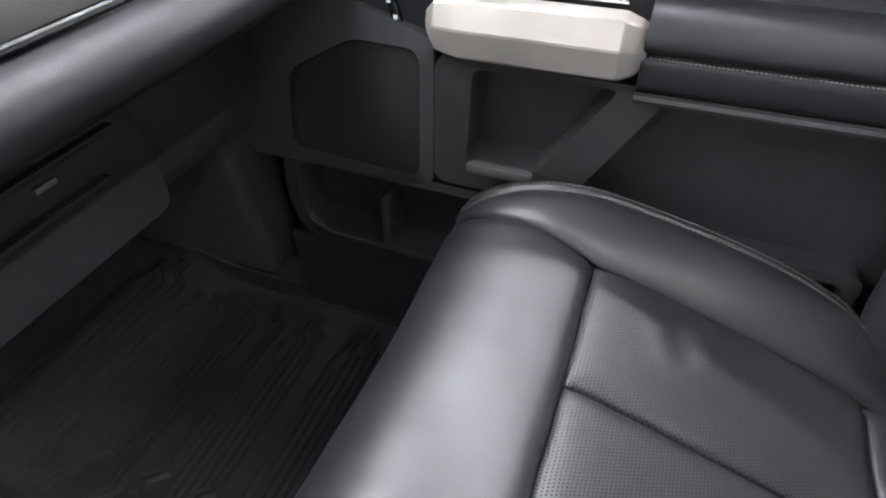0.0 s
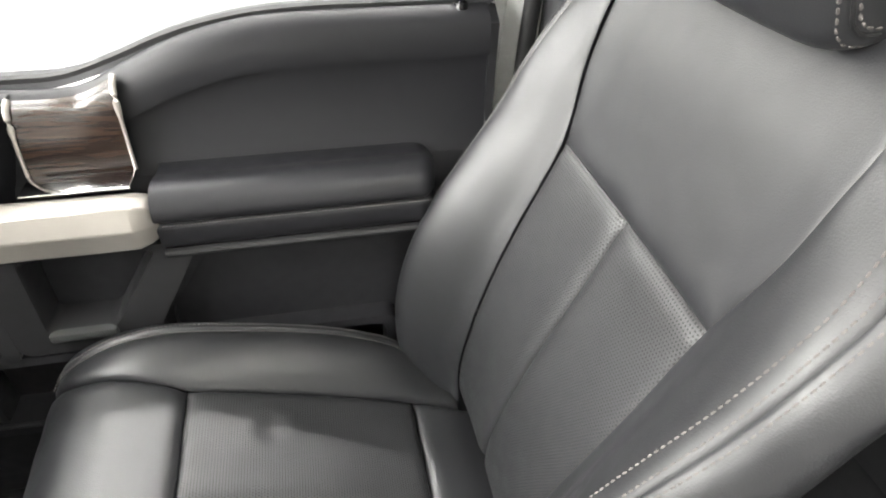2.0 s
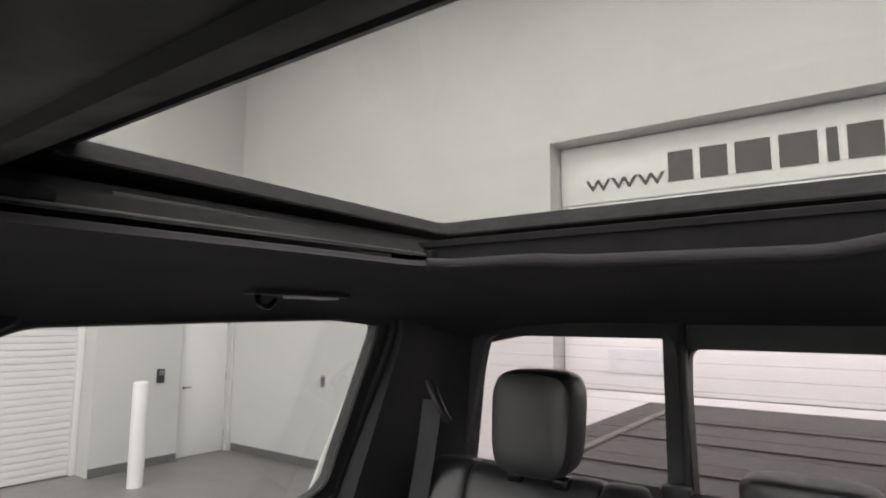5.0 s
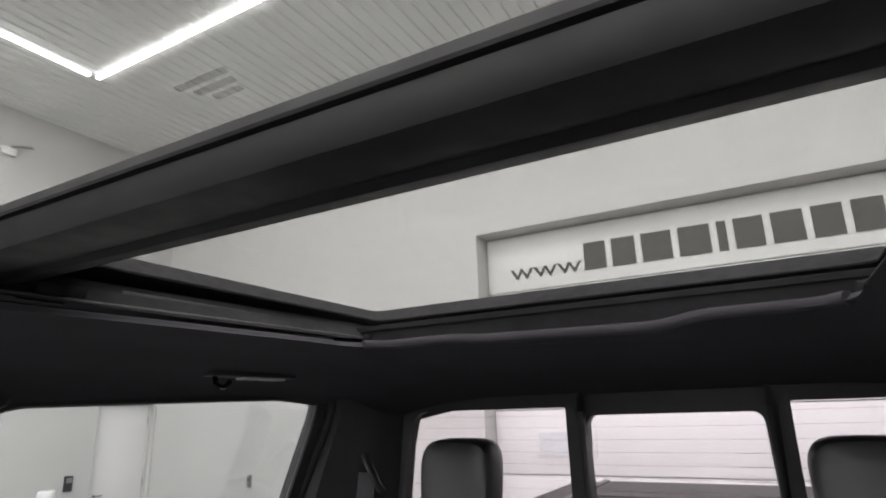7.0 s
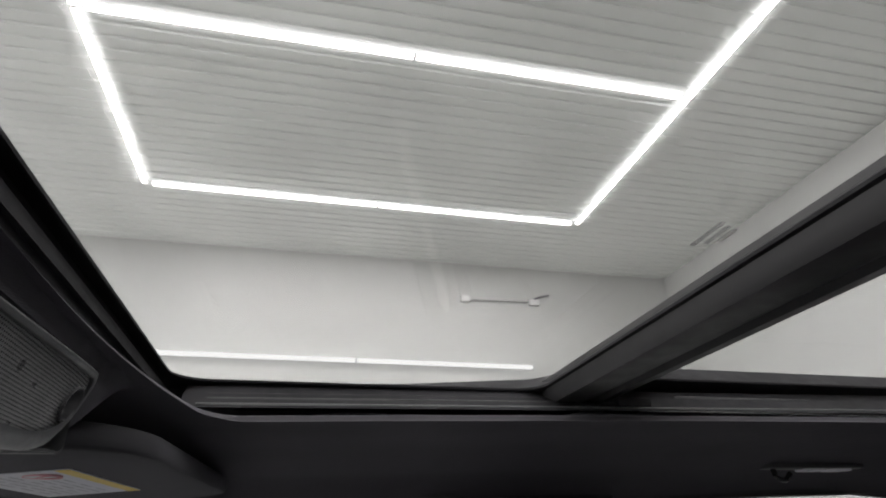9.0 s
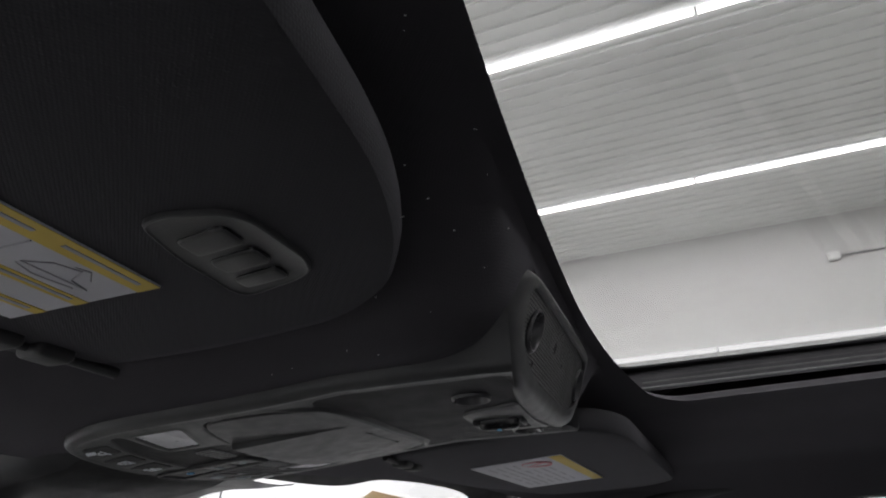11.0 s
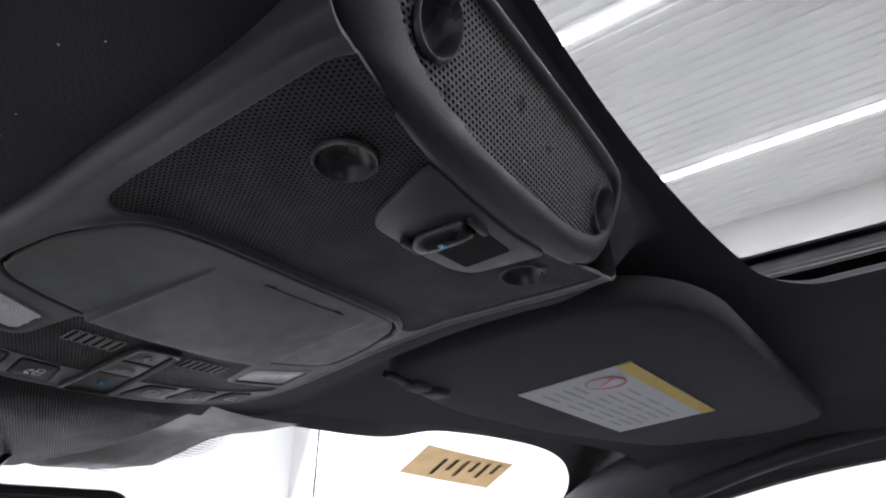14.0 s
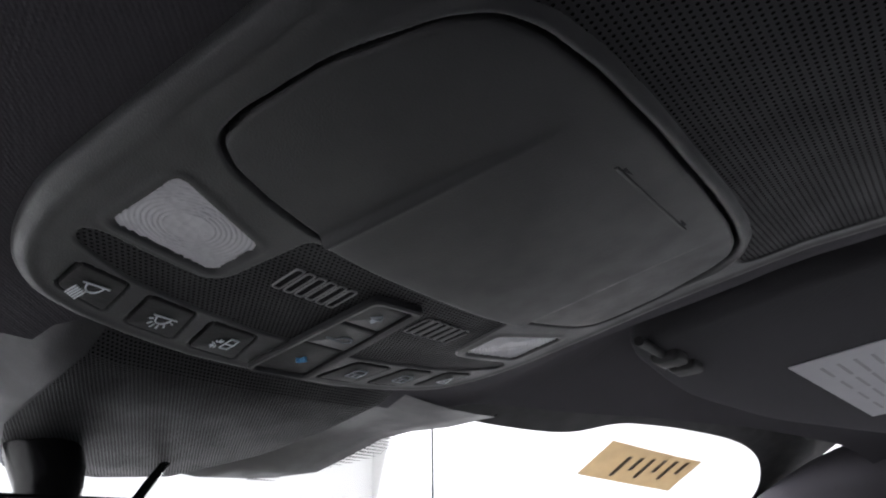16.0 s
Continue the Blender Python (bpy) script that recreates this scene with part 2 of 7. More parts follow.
M_CONSOLE = mat("console_plastic", (0.045, 0.046, 0.048), 0.42, bump=0.10, bump_scale=1600, scale=14)
M_BOWL = mat("smooth_bowl_plastic", (0.042, 0.042, 0.045), 0.28, vary=0.05, rough_vary=0.02)
M_VENT = mat("vent_outline_plastic", (0.26, 0.26, 0.265), 0.45, vary=0.05)
M_ICON_B = mat("printed_icon_blue", (0.12, 0.36, 0.62), 0.6, vary=0.05)
M_PAPER = mat("white_label", (0.55, 0.55, 0.59), 0.55, vary=0.05)
M_YELLOW = mat("yellow_label", (0.62, 0.45, 0.06), 0.55, vary=0.06)
M_INK = mat("label_ink", (0.07, 0.07, 0.075), 0.7, vary=0.1)
M_PEN = backlit(mat("pen_ink", (0.20, 0.17, 0.14), 0.7, vary=0.2, scale=60), (0.13, 0.11, 0.09), 0.3)
M_RED = mat("red_ink", (0.62, 0.30, 0.33), 0.7, vary=0.1)
M_TAN = backlit(mat("tan_sticker", (0.48, 0.35, 0.19), 0.6, vary=0.12, scale=40), (0.40, 0.29, 0.15), 0.3)
M_GLASS = pane("clear_glass", (0.93, 0.94, 0.935), 0.02)
M_GLASS_F = pane("front_door_glass", (0.74, 0.75, 0.755), 0.02)
M_GLASS_T = pane("tinted_glass", (0.76, 0.73, 0.745), 0.04)
M_GLASS_R = pane("roof_glass", (0.70, 0.70, 0.687), 0.014)
M_GLASS_D = pane("rear_door_glass", (0.51, 0.515, 0.51), 0.02)
M_MIRROR = mat("mirror_silver", (0.85, 0.85, 0.86), 0.02, metal=1.0, vary=0.0, rough_vary=0.0)
M_WALL = mat("white_wall_paint", (0.555, 0.555, 0.54), 0.7, vary=0.025, scale=1.2, bump=0.05, bump_scale=180)
M_DOORW = mat("white_door_paint", (0.74, 0.74, 0.73), 0.5, vary=0.02, scale=2)
M_FLOOR = mat("grey_epoxy", (0.21, 0.205, 0.20), 0.38, vary=0.07, scale=1.6, rough_vary=0.05)
M_BASE = mat("grey_baseboard", (0.13, 0.13, 0.13), 0.5)
M_CEIL = mat("white_metal_ceiling", (0.78, 0.79, 0.78), 0.5, vary=0.05, scale=1.0)
M_SIGN = mat("grey_letter_paint", (0.09, 0.085, 0.08), 0.6, vary=0.05)
M_TONNEAU = mat("black_tonneau_vinyl", (0.045, 0.043, 0.043), 0.6, bump=0.2, bump_scale=300)
M_LED = glow("led_white", (1.0, 0.985, 0.96), LED_POWER)
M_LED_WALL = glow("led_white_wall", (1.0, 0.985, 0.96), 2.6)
M_TRAY = mat("matt_black_and_shade", (0.019, 0.018, 0.020), 0.85, vary=0.2, spec=0.2)
M_FRAME = mat("roof_frame_plastic", (0.031, 0.030, 0.031), 0.46, vary=0.12, scale=5, spec=0.45, bump=0.05, bump_scale=900)
M_RAIL = mat("dull_grey_rail", (0.11, 0.105, 0.10), 0.45, metal=0.2, vary=0.1)
M_WIRE = mat("defroster_wire", (0.10, 0.06, 0.05), 0.6)

# ---------------------------------------------------------------- helpers for meshes


def part(name, bm, material, parent=None, label="", sharp=38, kind=""):
    """Links a bmesh, given in world metres, as one object with its origin at its middle."""
    bmesh.ops.recalc_face_normals(bm, faces=bm.faces)
    return link(name, bm, material, parent, label, sharp, kind)


def link(name, bm, material, parent=None, label="", sharp=38, kind=""):
    me = bpy.data.meshes.new(name)
    bm.to_mesh(me)
    bm.free()
    xs = np.empty(len(me.vertices) * 3)
    me.vertices.foreach_get("co", xs)
    xs = xs.reshape(-1, 3)
    c = Vector(((xs.min(0) + xs.max(0)) / 2).tolist())
    me.transform(Matrix.Translation(-c))
    me.materials.append(material)
    me.polygons.foreach_set("use_smooth", [True] * len(me.polygons))
    me.set_sharp_from_angle(angle=radians(sharp))
    ob = new(name, me)
    ob["origin"] = [*c]
    if parent is not None:
        ob.parent = parent
        ob.location = c - Vector(parent["origin"])
    else:
        ob.location = c
    if label or kind:
        tagged(ob, label=label, kind=kind)
    return ob


def thing(name, at, label, category, group="", kind=""):
    e = new(name)
    e.empty_display_size = 0.05
    e.location = at
    e["origin"] = [*at]
    return tagged(e, label, category, group, kind)


def box(bm, x0, x1, y0, y1, z0, z1, bevel=0.0, seg=2):
    """A box between two corners with rounded edges, added to bm."""
    geo = bmesh.ops.create_cube(bm, size=1.0)
    vs = geo["verts"]
    for v in vs:
        v.co = Vector(((x0 + x1) / 2 + v.co.x * (x1 - x0), (y0 + y1) / 2 + v.co.y * (y1 - y0), (z0 + z1) / 2 + v.co.z * (z1 - z0)))
    if bevel:
        es = list({e for v in vs for e in v.link_edges})
        bmesh.ops.bevel(bm, geom=es, offset=bevel, segments=seg, profile=0.5, affect="EDGES", clamp_overlap=True)
    return bm


def boxed(x0, x1, y0, y1, z0, z1, bevel=0.0, seg=2):
    return box(bmesh.new(), x0, x1, y0, y1, z0, z1, bevel, seg)


def rounded(pts, r, n=5):
    """A closed polygon with its corners rounded."""
    out, k = [], len(pts)
    for i in range(k):
        a, b, c = Vector(pts[i - 1]), Vector(pts[i]), Vector(pts[(i + 1) % k])
        u, w = (a - b), (c - b)
        d = min(r, u.length * 0.45, w.length * 0.45)
        p, q = b + u.normalized() * d, b + w.normalized() * d
        for j in range(n + 1):
            t = j / n
            out.append(((1 - t) ** 2 * p + 2 * t * (1 - t) * b + t * t * q)[:])
    return out


def prism(poly, axis, a0, a1, bevel=0.0, seg=2, bm=None):
    """A closed outline pushed along an axis from a0 to a1. The outline is in the two other axes, in xyz order. Bevels the end at a1."""
    bm = bm or bmesh.new()
    mk = {"x": lambda p, a: (a, p[0], p[1]), "y": lambda p, a: (p[0], a, p[1]), "z": lambda p, a: (p[0], p[1], a)}[axis]
    low = [bm.verts.new(mk(p, a0)) for p in poly]
    k = len(poly)
    rings = [low]
    if bevel:
        c = Vector((sum(p[0] for p in poly) / k, sum(p[1] for p in poly) / k))
        sgn = 1 if a1 > a0 else -1
        area = sum(poly[i][0] * poly[(i + 1) % k][1] - poly[(i + 1) % k][0] * poly[i][1] for i in range(k))
        for j in range(seg + 1):
            ang = math.pi / 2 * j / seg
            inset, a = bevel * (1 - math.cos(ang)), a1 - sgn * bevel * (1 - math.sin(ang))
            ring = []
            for i in range(k):
                p, q, s = Vector(poly[i - 1]), Vector(poly[i]), Vector(poly[(i + 1) % k])
                t = (s - p)
                t = t.normalized() if t.length > 1e-9 else Vector((1, 0))
                nrm = Vector((-t.y, t.x)) * (1 if area > 0 else -1)
                ring.append(bm.verts.new(mk(q + nrm * inset, a)))
            rings.append(ring)
    else:
        rings.append([bm.verts.new(mk(p, a1)) for p in poly])
    for r0, r1 in zip(rings, rings[1:]):
        for i in range(k):
            bm.faces.new((r0[i], r0[(i + 1) % k], r1[(i + 1) % k], r1[i]))
    bm.faces.new(rings[0])
    bm.faces.new(rings[-1])
    return bm


def loft(rings, closed=True, caps=True, bm=None):
    """Skins rings of points, all of one length."""
    bm = bm or bmesh.new()
    vs = [[bm.verts.new(p) for p in r] for r in rings]
    k = len(rings[0])
    for a, b in zip(vs, vs[1:]):
        for i in range(k if closed else k - 1):
            bm.faces.new((a[i], a[(i + 1) % k], b[(i + 1) % k], b[i]))
    if caps and closed:
        bm.faces.new(vs[0][::-1])
        bm.faces.new(vs[-1])
    return bm


def sheet(f, us, vs, uvscale=1.0):
    """A grid of f(u, v), with a UV map of u and v in metres."""
    bm = bmesh.new()
    uv = bm.loops.layers.uv.new("UVMap")
    g = [[bm.verts.new(f(u, v)) for u in us] for v in vs]
    for j in range(len(vs) - 1):
        for i in range(len(us) - 1):
            fc = bm.faces.new((g[j][i], g[j][i + 1], g[j + 1][i + 1], g[j + 1][i]))
            for lp, (a, b) in zip(fc.loops, ((i, j), (i + 1, j), (i + 1, j + 1), (i, j + 1))):
                lp[uv].uv = (us[a] * uvscale, vs[b] * uvscale)
    return bm


def flat_uv(bm, ax=(0, 1)):
    uv = bm.loops.layers.uv.verify()
    for f in bm.faces:
        for lp in f.loops:
            lp[uv].uv = (lp.vert.co[ax[0]], lp.vert.co[ax[1]])
    return bm


def smooth_path(pts, n=8):
    """Catmull-Rom through points."""
    P = [Vector(p) for p in pts]
    P = [2 * P[0] - P[1], *P, 2 * P[-1] - P[-2]]
    out = []
    for i in range(1, len(P) - 2):
        for j in range(n):
            t = j / n
            a, b, c, d = P[i - 1], P[i], P[i + 1], P[i + 2]
            out.append(0.5 * (2 * b + (c - a) * t + (2 * a - 5 * b + 4 * c - d) * t * t + (3 * b - a - 3 * c + d) * t ** 3))
    out.append(P[-2])
    return out


def tube(path, r, n=8, closed=False, bm=None, flat=1.0):
    """A round bar along a path; r may be a list of radii."""
    bm = bm or bmesh.new()
    P = [Vector(p) for p in path]
    up = Vector((0, 0, 1))
    rings = []
    for i, p in enumerate(P):
        a, b = (P[i - 1] if i or closed else p), (P[(i + 1) % len(P)] if i < len(P) - 1 or closed else p)
        t = (b - a).normalized()
        if abs(t.dot(up)) > 0.95:
            up = Vector((1, 0, 0))
        s = t.cross(up).normalized()
        w = s.cross(t).normalized()
        rad = r[i] if isinstance(r, (list, tuple)) else r
        rings.append([p + s * rad * math.cos(2 * math.pi * k / n) + w * rad * flat * math.sin(2 * math.pi * k / n) for k in range(n)])
    if closed:
        rings.append(rings[0])
    return loft(rings, True, not closed, bm)


def table(rows):
    """A smooth curve through rows of (t, value...), by monotone t."""
    ts = [r[0] for r in rows]
    vals = [Vector(r[1:]) if len(r) > 2 else r[1] for r in rows]

    def f(t):
        t = float(t)
        if t <= ts[0]:
            return vals[0]
        if t >= ts[-1]:
            return vals[-1]
        i = max(k for k in range(len(ts) - 1) if ts[k] <= t)
        h = ts[i + 1] - ts[i]
        x = (t - ts[i]) / h
        m0 = (vals[i + 1] - vals[i - 1]) * (h / (ts[i + 1] - ts[i - 1])) if i else (vals[1] - vals[0])
        m1 = (vals[i + 2] - vals[i]) * (h / (ts[i + 2] - ts[i])) if i + 2 < len(ts) else (vals[i + 1] - vals[i])
        return (2 * x ** 3 - 3 * x * x + 1) * vals[i] + (x ** 3 - 2 * x * x + x) * m0 + (-2 * x ** 3 + 3 * x * x) * vals[i + 1] + (x ** 3 - x * x) * m1

    return f


def patch(S, u0, u1, v0, v1, dips="lrbt", depth=0.006, width=0.010, nu=20, nv=30, crease=0.0055):
    """One upholstered panel of the surface S(u, v, sink), between u0(v) and u1(v), v0 and v1, pulled down along the sewn edges in dips."""
    f0 = u0 if callable(u0) else (lambda v: u0)
    f1 = u1 if callable(u1) else (lambda v: u1)
    bm = bmesh.new()
    uv = bm.loops.layers.uv.new("UVMap")

    def steps(n, lo, hi):
        out = []
        for i in range(n + 1):
            t = i / n
            if lo and hi:
                t = 0.5 - 0.5 * math.cos(math.pi * t)
            elif lo:
                t = 1 - math.cos(math.pi / 2 * t)
            elif hi:
                t = math.sin(math.pi / 2 * t)
            out.append(t)
        return out

    ta, tb = steps(nu, "l" in dips, "r" in dips), steps(nv, "b" in dips, "t" in dips)
    g, uvs = [], []
    for b in tb:
        v = v0 + (v1 - v0) * b
        a0, a1 = f0(v), f1(v)
        row, ruv = [], []
        for a in ta:
            u = a0 + (a1 - a0) * a
            dist = [1.0]
            if "l" in dips:
                dist.append(abs(u - a0))
            if "r" in dips:
                dist.append(abs(a1 - u))
            if "b" in dips:
                dist.append(abs(v - v0))
            if "t" in dips:
                dist.append(abs(v1 - v))
            sink = min(depth * 1.3, depth * sum(math.exp(-((d / width) ** 1.3) * 1.2) for d in dist[1:])) + crease * math.exp(-min(dist) / 0.0016)
            row.append(bm.verts.new(S(u, v, sink)))
            ruv.append((u, v))
        g.append(row)
        uvs.append(ruv)
    for j in range(nv):
        for i in range(nu):
            fc = bm.faces.new((g[j][i], g[j][i + 1], g[j + 1][i + 1], g[j + 1][i]))
            for lp, (a, b) in zip(fc.loops, ((i, j), (i + 1, j), (i + 1, j + 1), (i, j + 1))):
                lp[uv].uv = uvs[b][a]
    return bm


def stitches(paths, gap=0.0052, length=0.0036, r=0.0007, lift=0.0004):
    """Rows of single thread stitches along paths, a small rounded bar each."""
    bm = bmesh.new()
    for path in paths:
        P = [Vector(p) for p in path]
        acc, nxt = 0.0, 0.0
        for a, b in zip(P, P[1:]):
            seg = (b - a).length
            if seg < 1e-7:
                continue
            t = (b - a) / seg
            while nxt < acc + seg:
                c = a + t * (nxt - acc)
                s = t.cross(Vector((0.3, 0.5, 0.8))).normalized()
                w = s.cross(t)
                rings = []
                for q, k in ((-0.5, 0.35), (-0.3, 1), (0.3, 1), (0.5, 0.35)):
                    rings.append([c + t * length * q + s * r * k * x + w * r * k * y for x, y in ((1, 0), (0, 1), (-1, 0), (0, -1))])
                loft(rings, bm=bm)
                nxt += gap
            acc += seg
    return bm


def disc(c, r, axis="z", n=24):
    out = []
    for k in range(n):
        a = 2 * math.pi * k / n
        out.append((c[0] + r * math.cos(a), c[1] + r * math.sin(a)))
    return out

# ================================================================ the white photo garage round the truck
G = -0.65
XR, XL, YB, YF = 7.44, -6.9, -5.5, 8.6


def structure(name, bm, material, label, category="wall"):
    return tagged(part(name, bm, material), label, category, kind="structure")


structure("ground", boxed(XL - 0.4, XR + 0.9, YB - 0.6, YF + 0.4, G - 0.2, G), M_FLOOR, "grey glossy epoxy-coated concrete garage floor", "floor")

# ribbed metal ceiling: a trapezoid profile drawn along y
prof, x = [], XL - 0.3
while x < XR + 0.7:
    prof += [(x, CEIL), (x + 0.085, CEIL), (x + 0.092, CEIL + 0.021), (x + 0.138, CEIL + 0.021)]
    x += 0.145
bm = bmesh.new()
for (xa, za), (xb, zb) in zip(prof, prof[1:]):
    bm.faces.new([bm.verts.new(c) for c in ((xa, YB - 0.5, za), (xb, YB - 0.5, zb), (xb, YF + 0.3, zb), (xa, YF + 0.3, za))])
bmesh.ops.remove_doubles(bm, verts=bm.verts, dist=0.0005)
box(bm, XL - 0.4, XR + 0.9, YB - 0.6, YF + 0.4, CEIL + 0.06, CEIL + 0.2)
structure("ceiling", bm, M_CEIL, "white ribbed metal panel ceiling", "ceiling")

# right wall with a roller door bay, a pier and a recessed door
N0, N1, NT = -0.78, -3.56, 3.03
bm = boxed(XR, XR + 0.9, N0, YF + 0.4, G, CEIL)
box(bm, XR, XR + 0.9, N1, N0, NT, CEIL)
box(bm, XR, XR + 0.9, -4.66, N1, G, CEIL)
box(bm, XR, XR + 0.9, -5.46, -4.66, 1.43, CEIL)
box(bm, XR, XR + 0.9, YB, -5.46, G, CEIL)
box(bm, XR + 0.42, XR + 0.9, N1, N0, G, NT)
box(bm, XR + 0.16, XR + 0.9, -5.46, -4.66, G, 1.43)
structure("wall_east", bm, M_WALL, "smooth white painted garage wall with door bays")
structure("wall_west", boxed(XL - 0.4, XL, YB - 0.6, YF + 0.4, G, CEIL), M_WALL, "smooth white painted garage wall")
structure("wall_north", boxed(XL, XR, YF, YF + 0.4, G, CEIL), M_WALL, "smooth white painted garage wall")
SX = 2.34
bm = boxed(SX, XR, YB - 0.6, YB, G, CEIL)
box(bm, XL, -SX, YB - 0.6, YB, G, CEIL)
box(bm, -SX, SX, YB - 0.6, YB, NT, CEIL)
box(bm, -SX, SX, YB - 0.6, YB - 0.3, G, NT)
structure("wall_south", bm, M_WALL, "smooth white painted garage wall with a deep door bay")
bm = boxed(XR - 0.012, XR - 0.001, N0, YF, G, G + 0.11)
box(bm, XR - 0.012, XR - 0.001, -4.66, N1, G, G + 0.11)
box(bm, SX, XR - 0.014, YB + 0.001, YB + 0.012, G, G + 0.11)
structure("baseboard", bm, M_BASE, "dark grey baseboard strip along the walls", "baseboard")

# slatted roller door in the bay
roll = thing("roller_door", (XR + 0.38, (N0 + N1) / 2, G), "closed white slatted roller door in its bay", "garage door")
guide = part("guide_rail", boxed(XR + 0.30, XR + 0.40, N1 + 0.002, N1 + 0.07, G + 0.001, NT - 0.002, 0.006), M_DOORW, roll)
part("guide_rail", boxed(XR + 0.30, XR + 0.40, N0 - 0.07, N0 - 0.002, G + 0.001, NT - 0.002, 0.006), M_DOORW, roll)
first = None
for i in range(46):
    z = G + 0.012 + i * 0.079
    if first is None:
        first = part("slat", boxed(XR + 0.34, XR + 0.375, N1 + 0.072, N0 - 0.072, z, z + 0.0755, 0.006, 2), M_DOORW, roll)
    else:
        ob = new("slat", first.data)
        ob.parent, ob.location = roll, first.location + Vector((0, 0, z - (G + 0.012)))

# recessed flush door with hinges
door = thing("steel_door", (XR + 0.12, -5.06, G), "closed white flush steel door with a small lever and three hinges", "door")
part("leaf", boxed(XR + 0.09, XR + 0.135, -5.43, -4.70, G + 0.01, 1.40, 0.003), M_DOORW, door)
fr = boxed(XR + 0.06, XR + 0.158, -4.698, -4.662, G, 1.428)
box(fr, XR + 0.06, XR + 0.158, -5.458, -5.432, G, 1.428)
box(fr, XR + 0.06, XR + 0.158, -5.432, -4.698, 1.403, 1.428)
part("door_frame", fr, M_WALL, door)
for z in (-0.45, 0.35, 1.15):
    part("hinge", boxed(XR + 0.075, XR + 0.089, -5.445, -5.42, z, z + 0.10, 0.003), M_STEEL, door)
kn = boxed(XR + 0.055, XR + 0.089, -4.79, -4.76, 0.28, 0.31, 0.006)
box(kn, XR + 0.045, XR + 0.06, -4.87, -4.76, 0.285, 0.305, 0.005)
part("door_handle", kn, M_STEEL, door)

bol = thing("bollard", (6.66, -3.73, G), "white painted steel bollard standing on the garage floor", "bollard")
part("post", prism(disc((6.66, -3.73), 0.085), "z", G, 0.52, 0.03, 4), M_DOORW, bol)
kp = thing("wall_switch", (XR, -4.37, 0.5), "small black access keypad on the white pier", "switch")
part("housing", boxed(XR - 0.03, XR, -4.43, -4.33, 0.40, 0.58, 0.008), M_PLASTIC, kp)
part("cover", boxed(XR - 0.036, XR - 0.031, -4.415, -4.345, 0.50, 0.56, 0.002), M_STEEL, kp)
th = thing("thermostat", (5.55, YB, 0.45), "small grey thermostat on the white wall", "thermostat")
part("housing", boxed(5.52, 5.58, YB, YB + 0.025, 0.38, 0.52, 0.006), M_STEEL, th)
part("dial", boxed(5.53, 5.57, YB + 0.026, YB + 0.03, 0.45, 0.49, 0.002), M_INK, th)

# overhead door in the rear bay
od = thing("overhead_door", (0, YB - 0.26, G), "closed white sectional overhead door with a small window", "garage door")
first = None
for i in range(6):
    z = G + 0.01 + i * 0.61
    ob = part("panel", boxed(-SX + 0.01, SX - 0.01, YB - 0.298, YB - 0.25, z, min(z + 0.6, NT - 0.005), 0.008), M_DOORW, od)
for xx in (1.60,):
    w = part("window", boxed(xx - 0.30, xx + 0.30, YB - 0.248, YB - 0.235, 0.74, 1.00, 0.004), M_DOORW, od)
    part("window_pane", boxed(xx - 0.27, xx + 0.27, YB - 0.233, YB - 0.230, 0.77, 0.97), mat("grey_window_pane", (0.64, 0.665, 0.68), 0.3, vary=0.05), w)
sg = thing("wall_lettering", (0.8, YB - 0.25, 2.5), "large dark grey web address letters across the white bay", "sign")


def text_mesh(body, size, depth):
    cu = bpy.data.curves.new("letters", "FONT")
    cu.body, cu.size, cu.extrude, cu.resolution_u = body, size, depth, 2
    tmp = bpy.data.objects.new("letters", cu)
    me = bpy.data.meshes.new_from_object(tmp)
    bpy.data.objects.remove(tmp)
    bm = bmesh.new()
    bm.from_mesh(me)
    bpy.data.meshes.remove(me)
    return bm


bm = text_mesh("www.", 0.25, 0.004)
bm.transform(Matrix.Translation((2.06, YB - 0.242, 2.53)) @ Matrix.Rotation(math.pi, 4, "Z") @ Matrix.Rotation(math.pi / 2, 4, "X") @ Matrix.Diagonal((1.45, 1, 1, 1)))
part("letter", bm, M_SIGN, sg)
x1 = 1.25
for w in (0.22, 0.23, 0.28, 0.28, 0.08, 0.24, 0.25, 0.23, 0.23):
    part("letter", boxed(x1 - w, x1, YB - 0.248, YB - 0.240, 2.53, 2.815), M_SIGN, sg)
    x1 -= w + 0.06

# LED bars on the ceiling and on the walls
def led(p, q, tag="white LED light bar on the ribbed ceiling, the front row added", glowing=M_LED):
    p, q = Vector(p), Vector(q)
    lamp = thing("ceiling_light", (p + q) / 2, tag, "light bar", "LED light bars")
    lo, hi = [min(a, b) for a, b in zip(p, q)], [max(a, b) for a, b in zip(p, q)]
    i = max(range(3), key=lambda k: hi[k] - lo[k])
    ex = [0.026, 0.026, 0.022] if glowing is M_LED else [0.030, 0.030, 0.026]
    ex[i] = -0.012
    a, b = [lo[k] - ex[k] for k in range(3)], [hi[k] + ex[k] for k in range(3)]
    part("diffuser", boxed(a[0], b[0], a[1], b[1], a[2], b[2], 0.008), glowing, lamp)
    for end in (a[i] - 0.011, b[i]):
        c = [*a, *b]
        c[i], c[i + 3] = end, end + 0.011
        part("end_cap", boxed(c[0], c[3], c[1], c[4], c[2], c[5], 0.003), M_DOORW, lamp)


